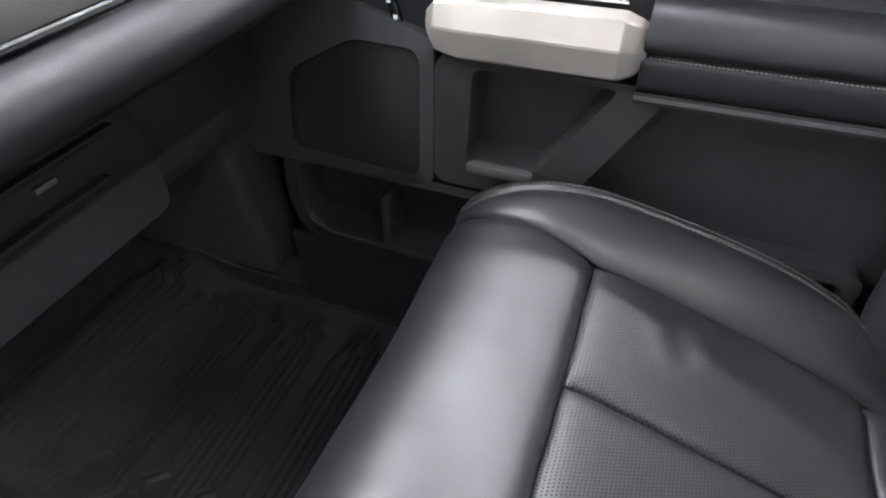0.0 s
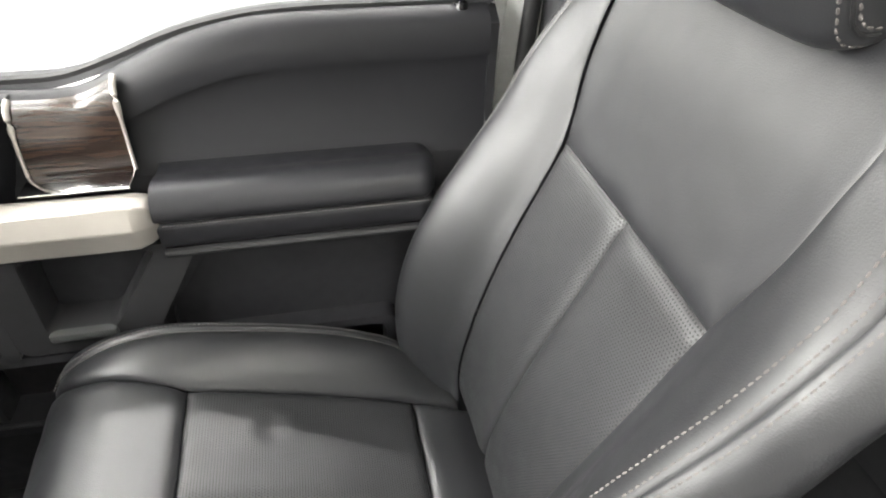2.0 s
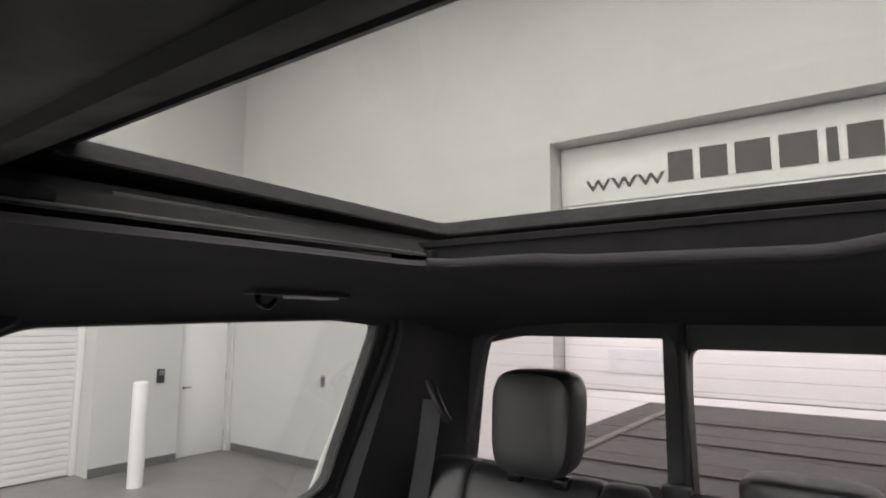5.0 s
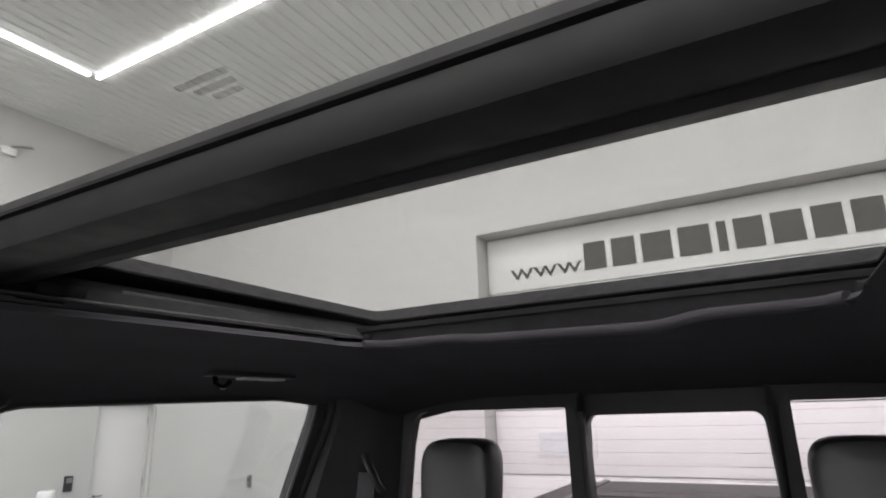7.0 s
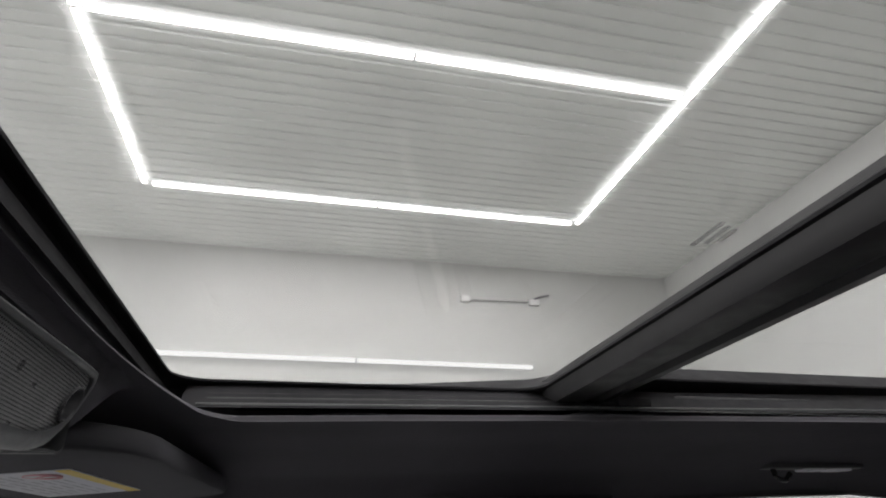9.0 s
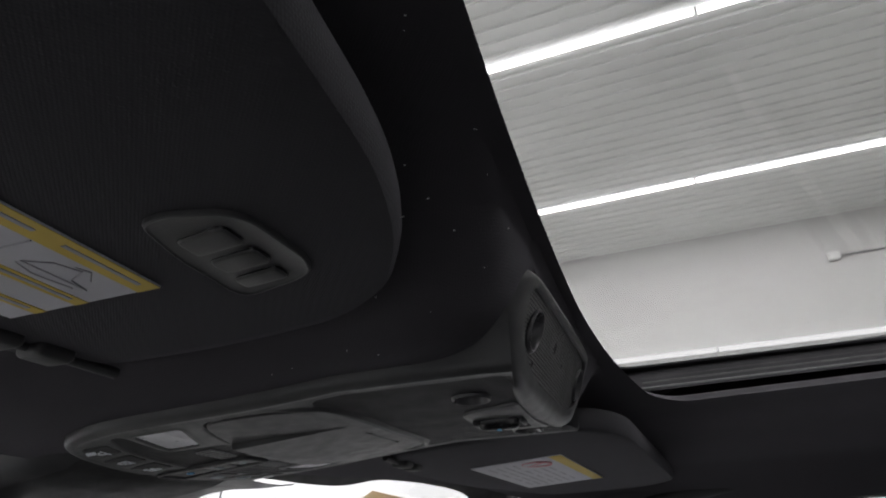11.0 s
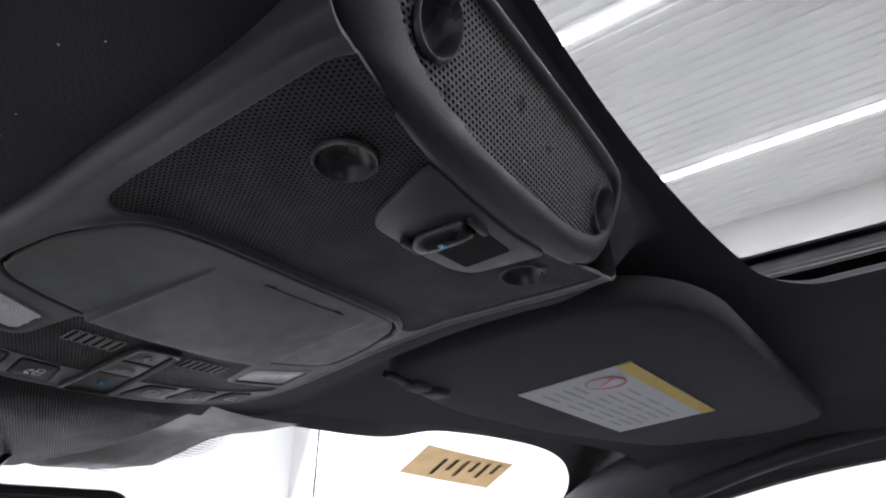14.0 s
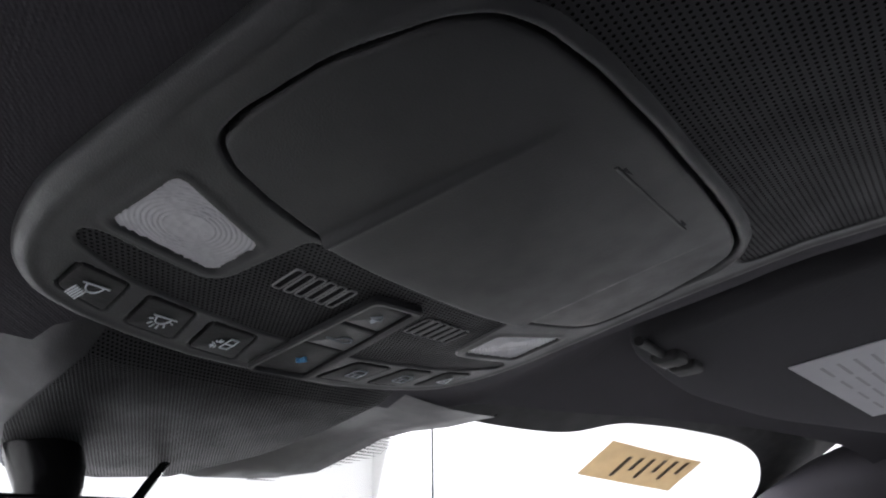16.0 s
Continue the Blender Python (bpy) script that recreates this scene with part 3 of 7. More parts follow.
ZL = CEIL - 0.025
for x in (5.9, 3.35, 0.8, -1.75, -4.3):
    led((x, -3.17, ZL), (x, -0.56, ZL))
    led((x, -0.56, ZL), (x, 2.05, ZL))
for x0, x1 in ((5.9, 3.35), (3.35, 0.8), (0.8, -1.75), (-1.75, -4.3)):
    led((x0, -3.24, ZL), (x1, -3.24, ZL))
    led((x0, 2.12, ZL), (x1, 2.12, ZL))
    # added row for more light from the front, no known fitting
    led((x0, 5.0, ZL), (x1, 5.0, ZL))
for y0, y1 in ((-3.03, -0.5), (-0.5, 2.03), (2.03, 4.56)):
    led((XR - 0.06, y0, 3.38), (XR - 0.06, y1, 3.38), "white LED light bar on the garage wall, assumed on all but the right one", M_LED_WALL)
    # mirrored onto the unseen left wall
    led((XL + 0.06, y0, 3.38), (XL + 0.06, y1, 3.38), "white LED light bar on the garage wall, assumed on all but the right one", M_LED_WALL)
# front-wall bars are added, to give the fill panel a source
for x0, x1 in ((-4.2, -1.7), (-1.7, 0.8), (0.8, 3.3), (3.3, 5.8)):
    led((x0, YF - 0.06, 3.1), (x1, YF - 0.06, 3.1), "white LED light bar on the garage wall, assumed on all but the right one", M_LED_WALL)
pipe = thing("wall_conduit", (XR, -2.6, 4.4), "thin grey conduit with small boxes on the wall", "conduit")
part("tube", tube([(XR - 0.03, -2.1, 4.38), (XR - 0.03, -3.1, 4.39)], 0.009, 8), M_STEEL, pipe)
part("junction_box", boxed(XR - 0.07, XR, -2.13, -2.0, 4.33, 4.43, 0.008), M_DOORW, pipe)
part("junction_box", boxed(XR - 0.07, XR, -3.22, -3.06, 4.34, 4.44, 0.008), M_DOORW, pipe)
part("bracket", tube([(XR - 0.05, -3.14, 4.44), (XR - 0.10, -3.25, 4.47), (XR - 0.12, -3.36, 4.49)], 0.02, 8), M_STEEL, pipe)

# ================================================================ the truck cabin: shell
TR = "right front door panel"
OX, OY0, OY1 = 0.385, -0.885, 0.285      # roof opening in the headliner
z_mid = table([(-1.52, 1.205), (-1.42, 1.238), (-1.25, 1.285), (-1.0, 1.312), (-0.885, 1.318), (-0.3, 1.312), (0.285, 1.300), (0.33, 1.296), (0.45, 1.276), (0.58, 1.246), (0.68, 1.222)])
z_side = table([(0.0, 0.0), (0.385, 0.0), (0.45, 0.004), (0.53, 0.010), (0.60, 0.022), (0.66, 0.036), (0.71, 0.054), (0.745, 0.078)])

edge_z = table([(0.2, 1.31), (0.2905, 1.305), (0.2945, 1.283), (0.299, 1.272), (0.304, 1.263), (0.309, 1.2555), (0.316, 1.2470), (0.325, 1.2395), (0.34, 1.2345), (0.36, 1.2328), (0.8, 1.2328)])


def ramp(t):
    t = min(1.0, max(0.0, t))
    return t * t * (3 - 2 * t)


def liner(x, y):
    z = z_mid(y) - z_side(abs(x))
    z -= ramp((abs(x) - 0.66) / 0.085) * min(0.025, max(-0.004, 0.010 + 0.024 * (y + 0.46)))
    # the cloth swells down to the edge of the overhead console
    low = edge_z(y)
    low += (max(low, min(1.287, edge_z(y - 0.012))) - low) * ramp((0.100 - abs(x)) / 0.008)
    low += 0.020 * max(-0.12, min(0.12, x)) - 0.09 * max(0.0, y - 0.41)
    return z - ramp((0.215 - abs(x)) / 0.090) * max(0.0, z - low)


def outline(x0, x1, y0, y1, r, n=30, m=8):
    """A rounded rectangle with n points a side and m a corner, from its corner at x1, y0, anticlockwise."""
    pts = []
    for cx, cy, a0 in ((x1 - r, y0 + r, -90), (x1 - r, y1 - r, 0), (x0 + r, y1 - r, 90), (x0 + r, y0 + r, 180)):
        for k in range(m + 1):
            a = radians(a0 + 90 * k / m)
            pts.append((cx + r * math.cos(a), cy + r * math.sin(a)))
        nx = {-90: (x1, y1 - r), 0: (x0 + r, y1), 90: (x0, y0 + r), 180: (x1 - r, y0)}[a0]
        p = pts[-1]
        for k in range(1, n):
            pts.append((p[0] + (nx[0] - p[0]) * k / n, p[1] + (nx[1] - p[1]) * k / n))
    return pts


inner, outer = outline(-OX, OX, OY0, OY1, 0.07, 60, 8), outline(-0.745, 0.745, -1.50, 0.68, 0.10, 60, 8)
outer = [(x, y if y < 0.2 else min(y, 0.672 - 0.40 * x * x)) for x, y in outer]
inner = [(x, y if y < 0.2 else y + (y - 0.2) / 0.085 * (0.005 - (0.030 if x > 0 else 0.012) * (x / 0.32) ** 2)) for x, y in inner]
rings = []
for grow, lift in ((0.016, 0.008), (0.006, 0.0085), (0.002, 0.007), (0.0, 0.004), (-0.002, 0.001), (-0.006, -0.001)):
    rings.append([(x + grow * (1 if x > 0 else -1), y + grow * (1 if y > -0.3 else -1), liner(x, y) + lift) for x, y in inner])
for k in range(1, 73):
    t = (k / 72) ** 1.35
    rings.append([(a[0] + (b[0] - a[0]) * t, a[1] + (b[1] - a[1]) * t, liner(a[0] + (b[0] - a[0]) * t, a[1] + (b[1] - a[1]) * t) - 0.001) for a, b in zip(inner, outer)])
rings.append([(x * 1.01, y + (0.01 if y > 0 else -0.01), liner(x, y) + 0.03) for x, y in outer])
structure("headliner", loft(rings, True, False), M_LINER_LIT, "black woven cloth headliner round the roof opening", "headliner")


def ring_frame(inn, out, z0, z1, zi=None):
    """A flat frame between two outlines of one length."""
    zi = z0 if zi is None else zi
    c = Vector((sum(p[0] for p in inn) / len(inn), sum(p[1] for p in inn) / len(inn)))
    wide = [(p[0] + math.copysign(0.035, p[0] - c.x), p[1] + math.copysign(0.035, p[1] - c.y)) for p in inn]
    return loft([[(*p, z1) for p in wide], [(*p, zi + 0.003) for p in inn], [(*p, zi) for p in inn], [(*p, z0) for p in out], [(*p, z1) for p in out], [(*p, z1) for p in wide]], True, False)


mat_etch = etched("etched_grey_mark", (0.45, 0.45, 0.44), 0.22)
# padded cloth edge behind the roof opening
roll = tube([(x, OY0 - 0.004 + 0.05 * max(0.0, (abs(x) - 0.33) / 0.05) ** 2, liner(x, OY0) + 0.002) for x in np.linspace(-0.372, 0.372, 40)], 0.010, 10)
structure("headliner_edge", roll, M_LINER_LIT, "black cloth roll along the rear edge of the roof opening", "headliner")
# twin-panel glass roof in its black tray
roof = thing("sunroof", (0, -0.35, 1.36), "twin-panel glass sunroof with black frame and crossbar", "sunroof")
ZF, ZR = 1.362, 1.384
fall = lambda y: 0.040 * max(0.0, min(1.0, (y + 0.25) / 0.59))
bm = ring_frame(outline(-0.432, 0.432, -0.20, 0.306, 0.045), outline(-0.56, 0.56, -0.30, 0.40, 0.05), ZF - 0.012, ZF + 0.03, ZF)
for v in bm.verts:
    if v.co.z > ZF + 0.02:
        v.co.z -= fall(v.co.y)
part("front_frame", bm, M_TRAY, roof)
part("rear_frame", ring_frame(outline(-0.428, 0.428, -0.985, -0.362, 0.02), outline(-0.56, 0.56, -1.12, -0.28, 0.05), ZR - 0.012, ZR + 0.03, ZR), M_TRAY, roof)
bm = boxed(-0.50, 0.50, -0.25, 0.34, ZF + 0.032, ZF + 0.037)
for v in bm.verts:
    v.co.z -= fall(v.co.y)
part("front_glass", bm, M_GLASS_R, roof)
for k in range(3):
    part("etched_mark", boxed(-0.038 + 0.004 * k, 0.004 - 0.006 * k, -0.180 - 0.009 * k, -0.175 - 0.009 * k, ZF + 0.0262, ZF + 0.0270), mat_etch, roof)
part("rear_glass", boxed(-0.50, 0.50, -1.06, -0.33, ZR + 0.032, ZR + 0.037), M_GLASS_R, roof)
cb = [(-0.398, 1.413), (-0.398, 1.4065), (-0.352, 1.388), (-0.324, 1.374), (-0.319, 1.360), (-0.306, 1.348), (-0.28, 1.342), (-0.272, 1.347), (-0.25, 1.340), (-0.215, 1.342), (-0.206, 1.352), (-0.204, 1.375)]
part("crossbar", prism(cb, "x", -0.47, 0.47), M_FRAME, roof)
for s in (1, -1):
    slope = lambda y: 0.016 * (0.28 - y) / 1.2
    for xx, zz, rr in ((0.4365, 1.353, 0.0022), (0.424, 1.343, 0.0022), (0.412, 1.334, 0.0028)):
        part("rail", tube([(s * xx, y, zz + slope(y)) for y in np.linspace(0.26, -0.33, 14)], rr, 8), M_RUBBER, roof)
    part("rail", tube([(s * 0.398, y, 1.3245 + slope(y)) for y in np.linspace(0.27, -0.89, 24)], 0.0022, 8), M_SATIN, roof)
    sh = sheet(lambda a, b: (s * (0.392 + 0.05 * a), b, 1.320 + 0.040 * a + slope(b)), [0, 0.5, 1], list(np.linspace(0.29, -1.0, 12)))
    part("tray", sh, M_TRAY, roof)
    part("guide_panel", boxed(min(s * 0.424, s * 0.432), max(s * 0.424, s * 0.432), -0.90, -0.42, 1.338, 1.360, 0.003), M_FRAME, roof)
    for yy in (-0.47, -0.70, -0.86):
        part("screw", prism(rounded([(yy - 0.005, 1.344), (yy + 0.005, 1.344), (yy + 0.005, 1.354), (yy - 0.005, 1.354)], 0.0048, 5), "x", s * 0.4242, s * 0.4222, 0.0008), M_RUBBER, roof)
    part("bracket", boxed(min(s * 0.40, s * 0.45), max(s * 0.40, s * 0.45), -0.365, -0.31, 1.336, 1.350, 0.004), M_TRAY, roof)
    # dark block added to stop light leaking through the tray corner
    part("corner_block", boxed(min(s * 0.386, s * 0.47), max(s * 0.386, s * 0.47), -0.99, -0.885, 1.322, 1.346, 0.004), M_TRAY, roof)
for y0, y1, zz in ((-1.0, -0.895, 1.352), (0.309, 0.33, 1.336)):
    part("tray", boxed(-0.44, 0.44, y0, y1, zz, zz + 0.006), M_TRAY, roof)
for y0, y1, z1 in ((-0.906, -0.900, 1.362), (0.314, 0.320, 1.352)):
    part("tray_wall", boxed(-0.44, 0.44, y0, y1, 1.300 if y0 > 0 else 1.318, z1), M_TRAY, roof)
part("rear_rail", tube([(x, -0.955, 1.366) for x in np.linspace(-0.43, 0.43, 12)], 0.006, 8), M_TRAY, roof)
bm = ring_frame(outline(-0.52, 0.52, -1.08, 0.36, 0.05), outline(-0.645, 0.645, -1.185, 0.485, 0.06), 1.3985, 1.404)
for v in bm.verts:
    v.co.z -= 1.45 * fall(v.co.y)
part("outer_seal", bm, M_RUBBER, roof)
rf = ring_frame(outline(-0.64, 0.64, -1.18, 0.48, 0.06), outline(-0.80, 0.80, -1.56, 0.68, 0.14), 1.405, 1.425)
for v in rf.verts:
    v.co.z -= 1.45 * fall(v.co.y)
structure("roof_panel", rf, M_BODY, "white painted steel roof skin of the truck", "roof")

# cabin floor, firewall, rear wall and sills
bm = boxed(-0.80, 0.80, -1.45, 1.20, -0.06, -0.012)
structure("cabin_floor", bm, M_CARPET, "black carpeted cabin floor", "floor")
bm = prism([(1.05, -0.012), (1.36, 0.26), (1.40, 0.75), (1.42, 0.75), (1.42, -0.06), (1.05, -0.06)], "x", -0.80, 0.80)
structure("firewall", bm, M_CARPET, "black carpeted toe board and firewall")
bm = boxed(-0.80, 0.80, -1.56, -1.47, -0.06, 0.86)
structure("cabin_rear_wall", bm, M_PLASTIC, "black trimmed rear wall of the cabin")
for s in (1, -1):
    bm = prism(rounded([(s * 0.70, -0.012), (s * 0.72, 0.10), (s * 0.86, 0.10), (s * 0.86, -0.06), (s * 0.70, -0.06)], 0.015), "y", -1.40, 1.10)
    structure("sill", bm, M_PLASTIC_G, "black plastic door sill", "sill")

for s in (1, -1):
    structure("hinge_pillar", boxed(min(s * 0.765, s * 0.90), max(s * 0.765, s * 0.90), 0.864, 1.40, -0.06, 0.73, 0.01), M_PLASTIC, "black trimmed pillar in front of the door", "pillar")

# windscreen, pillars, rear window, body sides


def screen(u, v):
    w = 0.70 + 0.08 * v
    return (u * w, 0.66 + 0.80 * v - 0.13 * u * u, 1.262 - 0.50 * v + 0.02 * math.sin(math.pi * v))


scr = structure("windscreen", sheet(screen, list(np.linspace(-1.12, 1.12, 19)), list(np.linspace(0, 1, 9))), M_GLASS, "clear sloping truck windscreen", "windscreen")
scr.visible_shadow = False
frit_edge = table([(0.0, 0.10), (0.25, 0.074), (0.31, 0.072), (0.45, 0.071), (0.53, 0.064), (0.593, 0.042), (0.66, 0.036), (0.753, 0.035), (0.88, 0.044), (0.971, 0.070), (1.043, 0.116), (1.082, 0.162), (1.12, 0.25)])
frit = sheet(lambda u, k: Vector(screen(u, -0.03 + (frit_edge(abs(u)) + 0.03) * k)) - Vector((0, 0.002, 0.003)), list(np.linspace(-1.12, 1.12, 121)), [0, 0.4, 0.8, 1])
structure("windscreen_border", frit, M_RUBBER, "black printed border along the top of the windscreen", "windscreen border")
for s in (1, -1):
    path = smooth_path([(s * 0.745, 0.12, 1.262), (s * 0.735, 0.30, 1.240), (s * 0.735, 0.45, 1.208), (s * 0.768, 0.58, 1.168), (s * 0.815, 0.85, 1.02), (s * 0.85, 1.42, 0.76)], 6)
    structure("a_pillar", tube(path, [0.022 + 0.020 * min(1, i / 14) for i in range(len(path))], 12), M_LINER_LIT, "black cloth-covered windscreen pillar", "pillar")
    # white body opening behind the front door, and rubber seals
    jamb = smooth_path([(s * 0.845, -0.118, -0.05), (s * 0.845, -0.132, 0.5), (s * 0.838, -0.142, 0.80), (s * 0.815, -0.150, 1.0), (s * 0.775, -0.145, 1.19), (s * 0.76, -0.09, 1.262)], 6)
    structure("door_jamb", tube(jamb, 0.016, 10), M_BODY, "white painted body edge behind the front door", "door jamb")
    seal = smooth_path([(s * 0.795, -0.155, -0.05), (s * 0.795, -0.168, 0.5), (s * 0.79, -0.176, 0.80), (s * 0.77, -0.186, 1.0), (s * 0.735, -0.186, 1.17), (s * 0.722, -0.15, 1.228), (s * 0.722, -0.06, 1.246), (s * 0.724, 0.15, 1.236), (s * 0.718, 0.30, 1.212), (s * 0.71, 0.45, 1.17)], 6)
    structure("door_seal", tube(seal, 0.012, 10), M_RUBBER, "black rubber door seal", "seal")

    # B-pillar: moulded trim below, headliner cloth flaring out above
    def pillar_ring(z, yf, yr, xx):
        sec = [(xx + 0.06, yf), (xx + 0.02, yf - 0.004), (xx + 0.004, yf - 0.018), (xx, yf - 0.05), (xx - 0.002, (yf + yr) / 2), (xx, yr + 0.05), (xx + 0.004, yr + 0.016), (xx + 0.02, yr + 0.003), (xx + 0.06, yr)]
        return [(s * a, b, z) for a, b in sec]

    low = [pillar_ring(*r) for r in ((-0.02, -0.19, -0.37, 0.755), (0.3, -0.19, -0.365, 0.75), (0.6, -0.188, -0.36, 0.742), (0.8, -0.19, -0.35, 0.735), (0.85, -0.19, -0.35, 0.732), (0.852, -0.19, -0.35, 0.736), (0.856, -0.19, -0.35, 0.732), (1.0, -0.198, -0.345, 0.718), (1.12, -0.202, -0.352, 0.706), (1.187, -0.200, -0.378, 0.700), (1.190, -0.200, -0.378, 0.706))]
    structure("b_pillar", loft(low, False, False), M_PLASTIC, "black moulded pillar trim between the doors", "pillar")
    high = [pillar_ring(*r) for r in ((1.184, -0.204, -0.374, 0.704), (1.185, -0.199, -0.380, 0.697), (1.198, -0.196, -0.394, 0.696), (1.210, -0.190, -0.412, 0.697), (1.220, -0.180, -0.440, 0.700), (1.228, -0.160, -0.458, 0.710), (1.240, -0.13, -0.472, 0.726), (1.262, -0.10, -0.48, 0.740))]
    structure("pillar_cloth", loft(high, False, False), M_LINER_LIT, "black headliner cloth over the pillar top", "pillar")
    # painted body post between the front door opening and the pillar trim
    post = [((0.850, -0.118), (0.800, -0.160), (0.790, -0.20), (0.83, -0.30), -0.05), ((0.850, -0.132), (0.800, -0.172), (0.790, -0.21), (0.83, -0.30), 0.5), ((0.843, -0.142), (0.795, -0.180), (0.785, -0.22), (0.825, -0.30), 0.80), ((0.820, -0.150), (0.775, -0.190), (0.765, -0.23), (0.80, -0.30), 1.0), ((0.790, -0.148), (0.748, -0.190), (0.74, -0.24), (0.78, -0.32), 1.16), ((0.770, -0.10), (0.735, -0.16), (0.73, -0.26), (0.77, -0.36), 1.25)]
    structure("body_post", loft([[(s * a, b, z) for a, b in sec] for *sec, z in post], False, False), M_BODY, "white painted body post behind the front door", "pillar")
    # C-pillar trim
    rings = []
    for z, yf, xx in ((0.0, -1.00, 0.76), (0.6, -1.06, 0.76), (0.85, -1.10, 0.752), (1.0, -1.15, 0.735), (1.12, -1.19, 0.722), (1.20, -1.215, 0.712), (1.262, -1.20, 0.70)):
        rings.append([(s * (xx + 0.07), yf + 0.03, z), (s * (xx + 0.03), yf + 0.012, z), (s * (xx + 0.005), yf - 0.005, z), (s * xx, yf - 0.03, z), (s * (xx - 0.006), yf - 0.12, z), (s * (xx - 0.02), -1.40, z), (s * (xx - 0.055), -1.445, z), (s * (xx - 0.06), -1.50, z)])
    structure("c_pillar", loft(rings, False, False), M_PLASTIC, "black moulded rear corner pillar trim", "pillar")
    seal = smooth_path([(s * 0.80, -1.01, 0.70), (s * 0.795, -1.085, 0.87), (s * 0.765, -1.15, 1.05), (s * 0.735, -1.20, 1.20), (s * 0.73, -1.195, 1.245)], 6)
    structure("door_seal", tube(seal, 0.013, 10), M_RUBBER, "black rubber door seal", "seal")
    jamb = smooth_path([(s * 0.835, -0.99, 0.70), (s * 0.83, -1.062, 0.87), (s * 0.80, -1.13, 1.05), (s * 0.77, -1.18, 1.20), (s * 0.765, -1.18, 1.25)], 6)
    structure("door_jamb", tube(jamb, 0.012, 10), M_BODY, "white painted body edge behind the rear door", "door jamb")
    # headers over the windows
    bm = boxed(min(s * 0.722, s * 0.80), max(s * 0.722, s * 0.80), -1.24, 0.46, 1.252, 1.40, 0.01)
    structure("roof_rail", bm, M_PLASTIC, "black roof rail over the doors", "trim")
    for y0, y1 in ((-1.56, 1.9),) if s > 0 else ((-1.56, -0.16), (0.90, 1.9)):
        bm = boxed(min(s * 0.84, s * 0.97), max(s * 0.84, s * 0.97), y0, y1, -0.25, 0.70, 0.05, 3)
        structure("body_side", bm, M_BODY, "white painted truck body side", "body")

# rear window: three panes in a black frame, with heater wires
YG = -1.452
rw = thing("rear_window", (0, YG, 0.86), "three-part sliding rear window in a black frame", "window")
for s in (1, -1):
    p0 = 0.142 if s > 0 else 0.250
    hole = rounded([(s * 0.625, 1.200), (s * (p0 + 0.022), 1.200), (s * (p0 + 0.012), 0.872), (s * 0.700, 0.872)], 0.034, 6)
    rim = rounded([(s * 0.76, 1.30), (s * (p0 + 0.003), 1.30), (s * (p0 - 0.007), 0.80), (s * 0.80, 0.80)], 0.03, 6)
    bm = loft([[(a, YG + 0.01, b) for a, b in hole], [(a, YG + 0.028, b) for a, b in rim], [(a, YG - 0.02, b) for a, b in rim], [(a, YG - 0.02, b) for a, b in hole], [(a, YG + 0.01, b) for a, b in hole]], True, False)
    part("window_frame", bm, M_PLASTIC, rw)
    p = part("pane", boxed(min(s * (p0 + 0.008), s * 0.74), max(s * (p0 + 0.008), s * 0.74), YG - 0.014, YG - 0.010, 0.83, 1.25), M_GLASS_T, rw)
    p.visible_shadow = False
    part("latch_post", boxed(min(s * (p0 - 0.002), s * (p0 + 0.012)), max(s * (p0 - 0.002), s * (p0 + 0.012)), YG + 0.012, YG + 0.038, 0.86, 1.19, 0.006), M_PLASTIC, rw)
    part("latch", boxed(min(s * (p0 - 0.007), s * (p0 + 0.053)), max(s * (p0 - 0.007), s * (p0 + 0.053)), YG + 0.03, YG + 0.06, 0.86, 0.915, 0.01), M_PLASTIC, rw)
    for k in range(11):
        z = 0.89 + k * 0.029
        part("heater_wire", tube([(s * 0.18, YG - 0.008, z), (s * (0.70 - 0.075 * (z - 0.87) / 0.33), YG - 0.008, z + 0.004)], 0.00035, 4), M_WIRE, rw)
hole = rounded([(0.140, 1.180), (-0.242, 1.180), (-0.252, 0.872), (0.150, 0.872)], 0.025, 6)
rim = rounded([(0.19, 1.30), (-0.295, 1.30), (-0.295, 0.80), (0.19, 0.80)], 0.025, 6)
bm = loft([[(a, YG + 0.006, b) for a, b in hole], [(a, YG + 0.014, b) for a, b in rim], [(a, YG - 0.03, b) for a, b in rim], [(a, YG - 0.03, b) for a, b in hole], [(a, YG + 0.006, b) for a, b in hole]], True, False)
part("window_frame", bm, M_PLASTIC, rw)
p = part("pane", boxed(-0.285, 0.18, YG - 0.026, YG - 0.022, 0.83, 1.22), M_GLASS_T, rw)
p.visible_shadow = False
for k in range(10):
    z = 0.89 + k * 0.029
    part("heater_wire", tube([(-0.25, YG - 0.019, z), (0.15, YG - 0.019, z)], 0.00035, 4), M_WIRE, rw)

# unseen bonnet before the windscreen, added to bounce light up into the cabin
bm = loft([[(x * w, y, z - 0.03 * x * x) for x in np.linspace(-1, 1, 15)] for y, w, z in ((1.43, 0.80, 0.70), (1.52, 0.82, 0.735), (1.8, 0.84, 0.745), (2.3, 0.84, 0.735), (2.6, 0.82, 0.70), (2.7, 0.80, 0.62), (2.72, 0.80, -0.2))], False, False)
structure("bonnet", bm, M_BODY, "white painted truck bonnet", "bonnet")

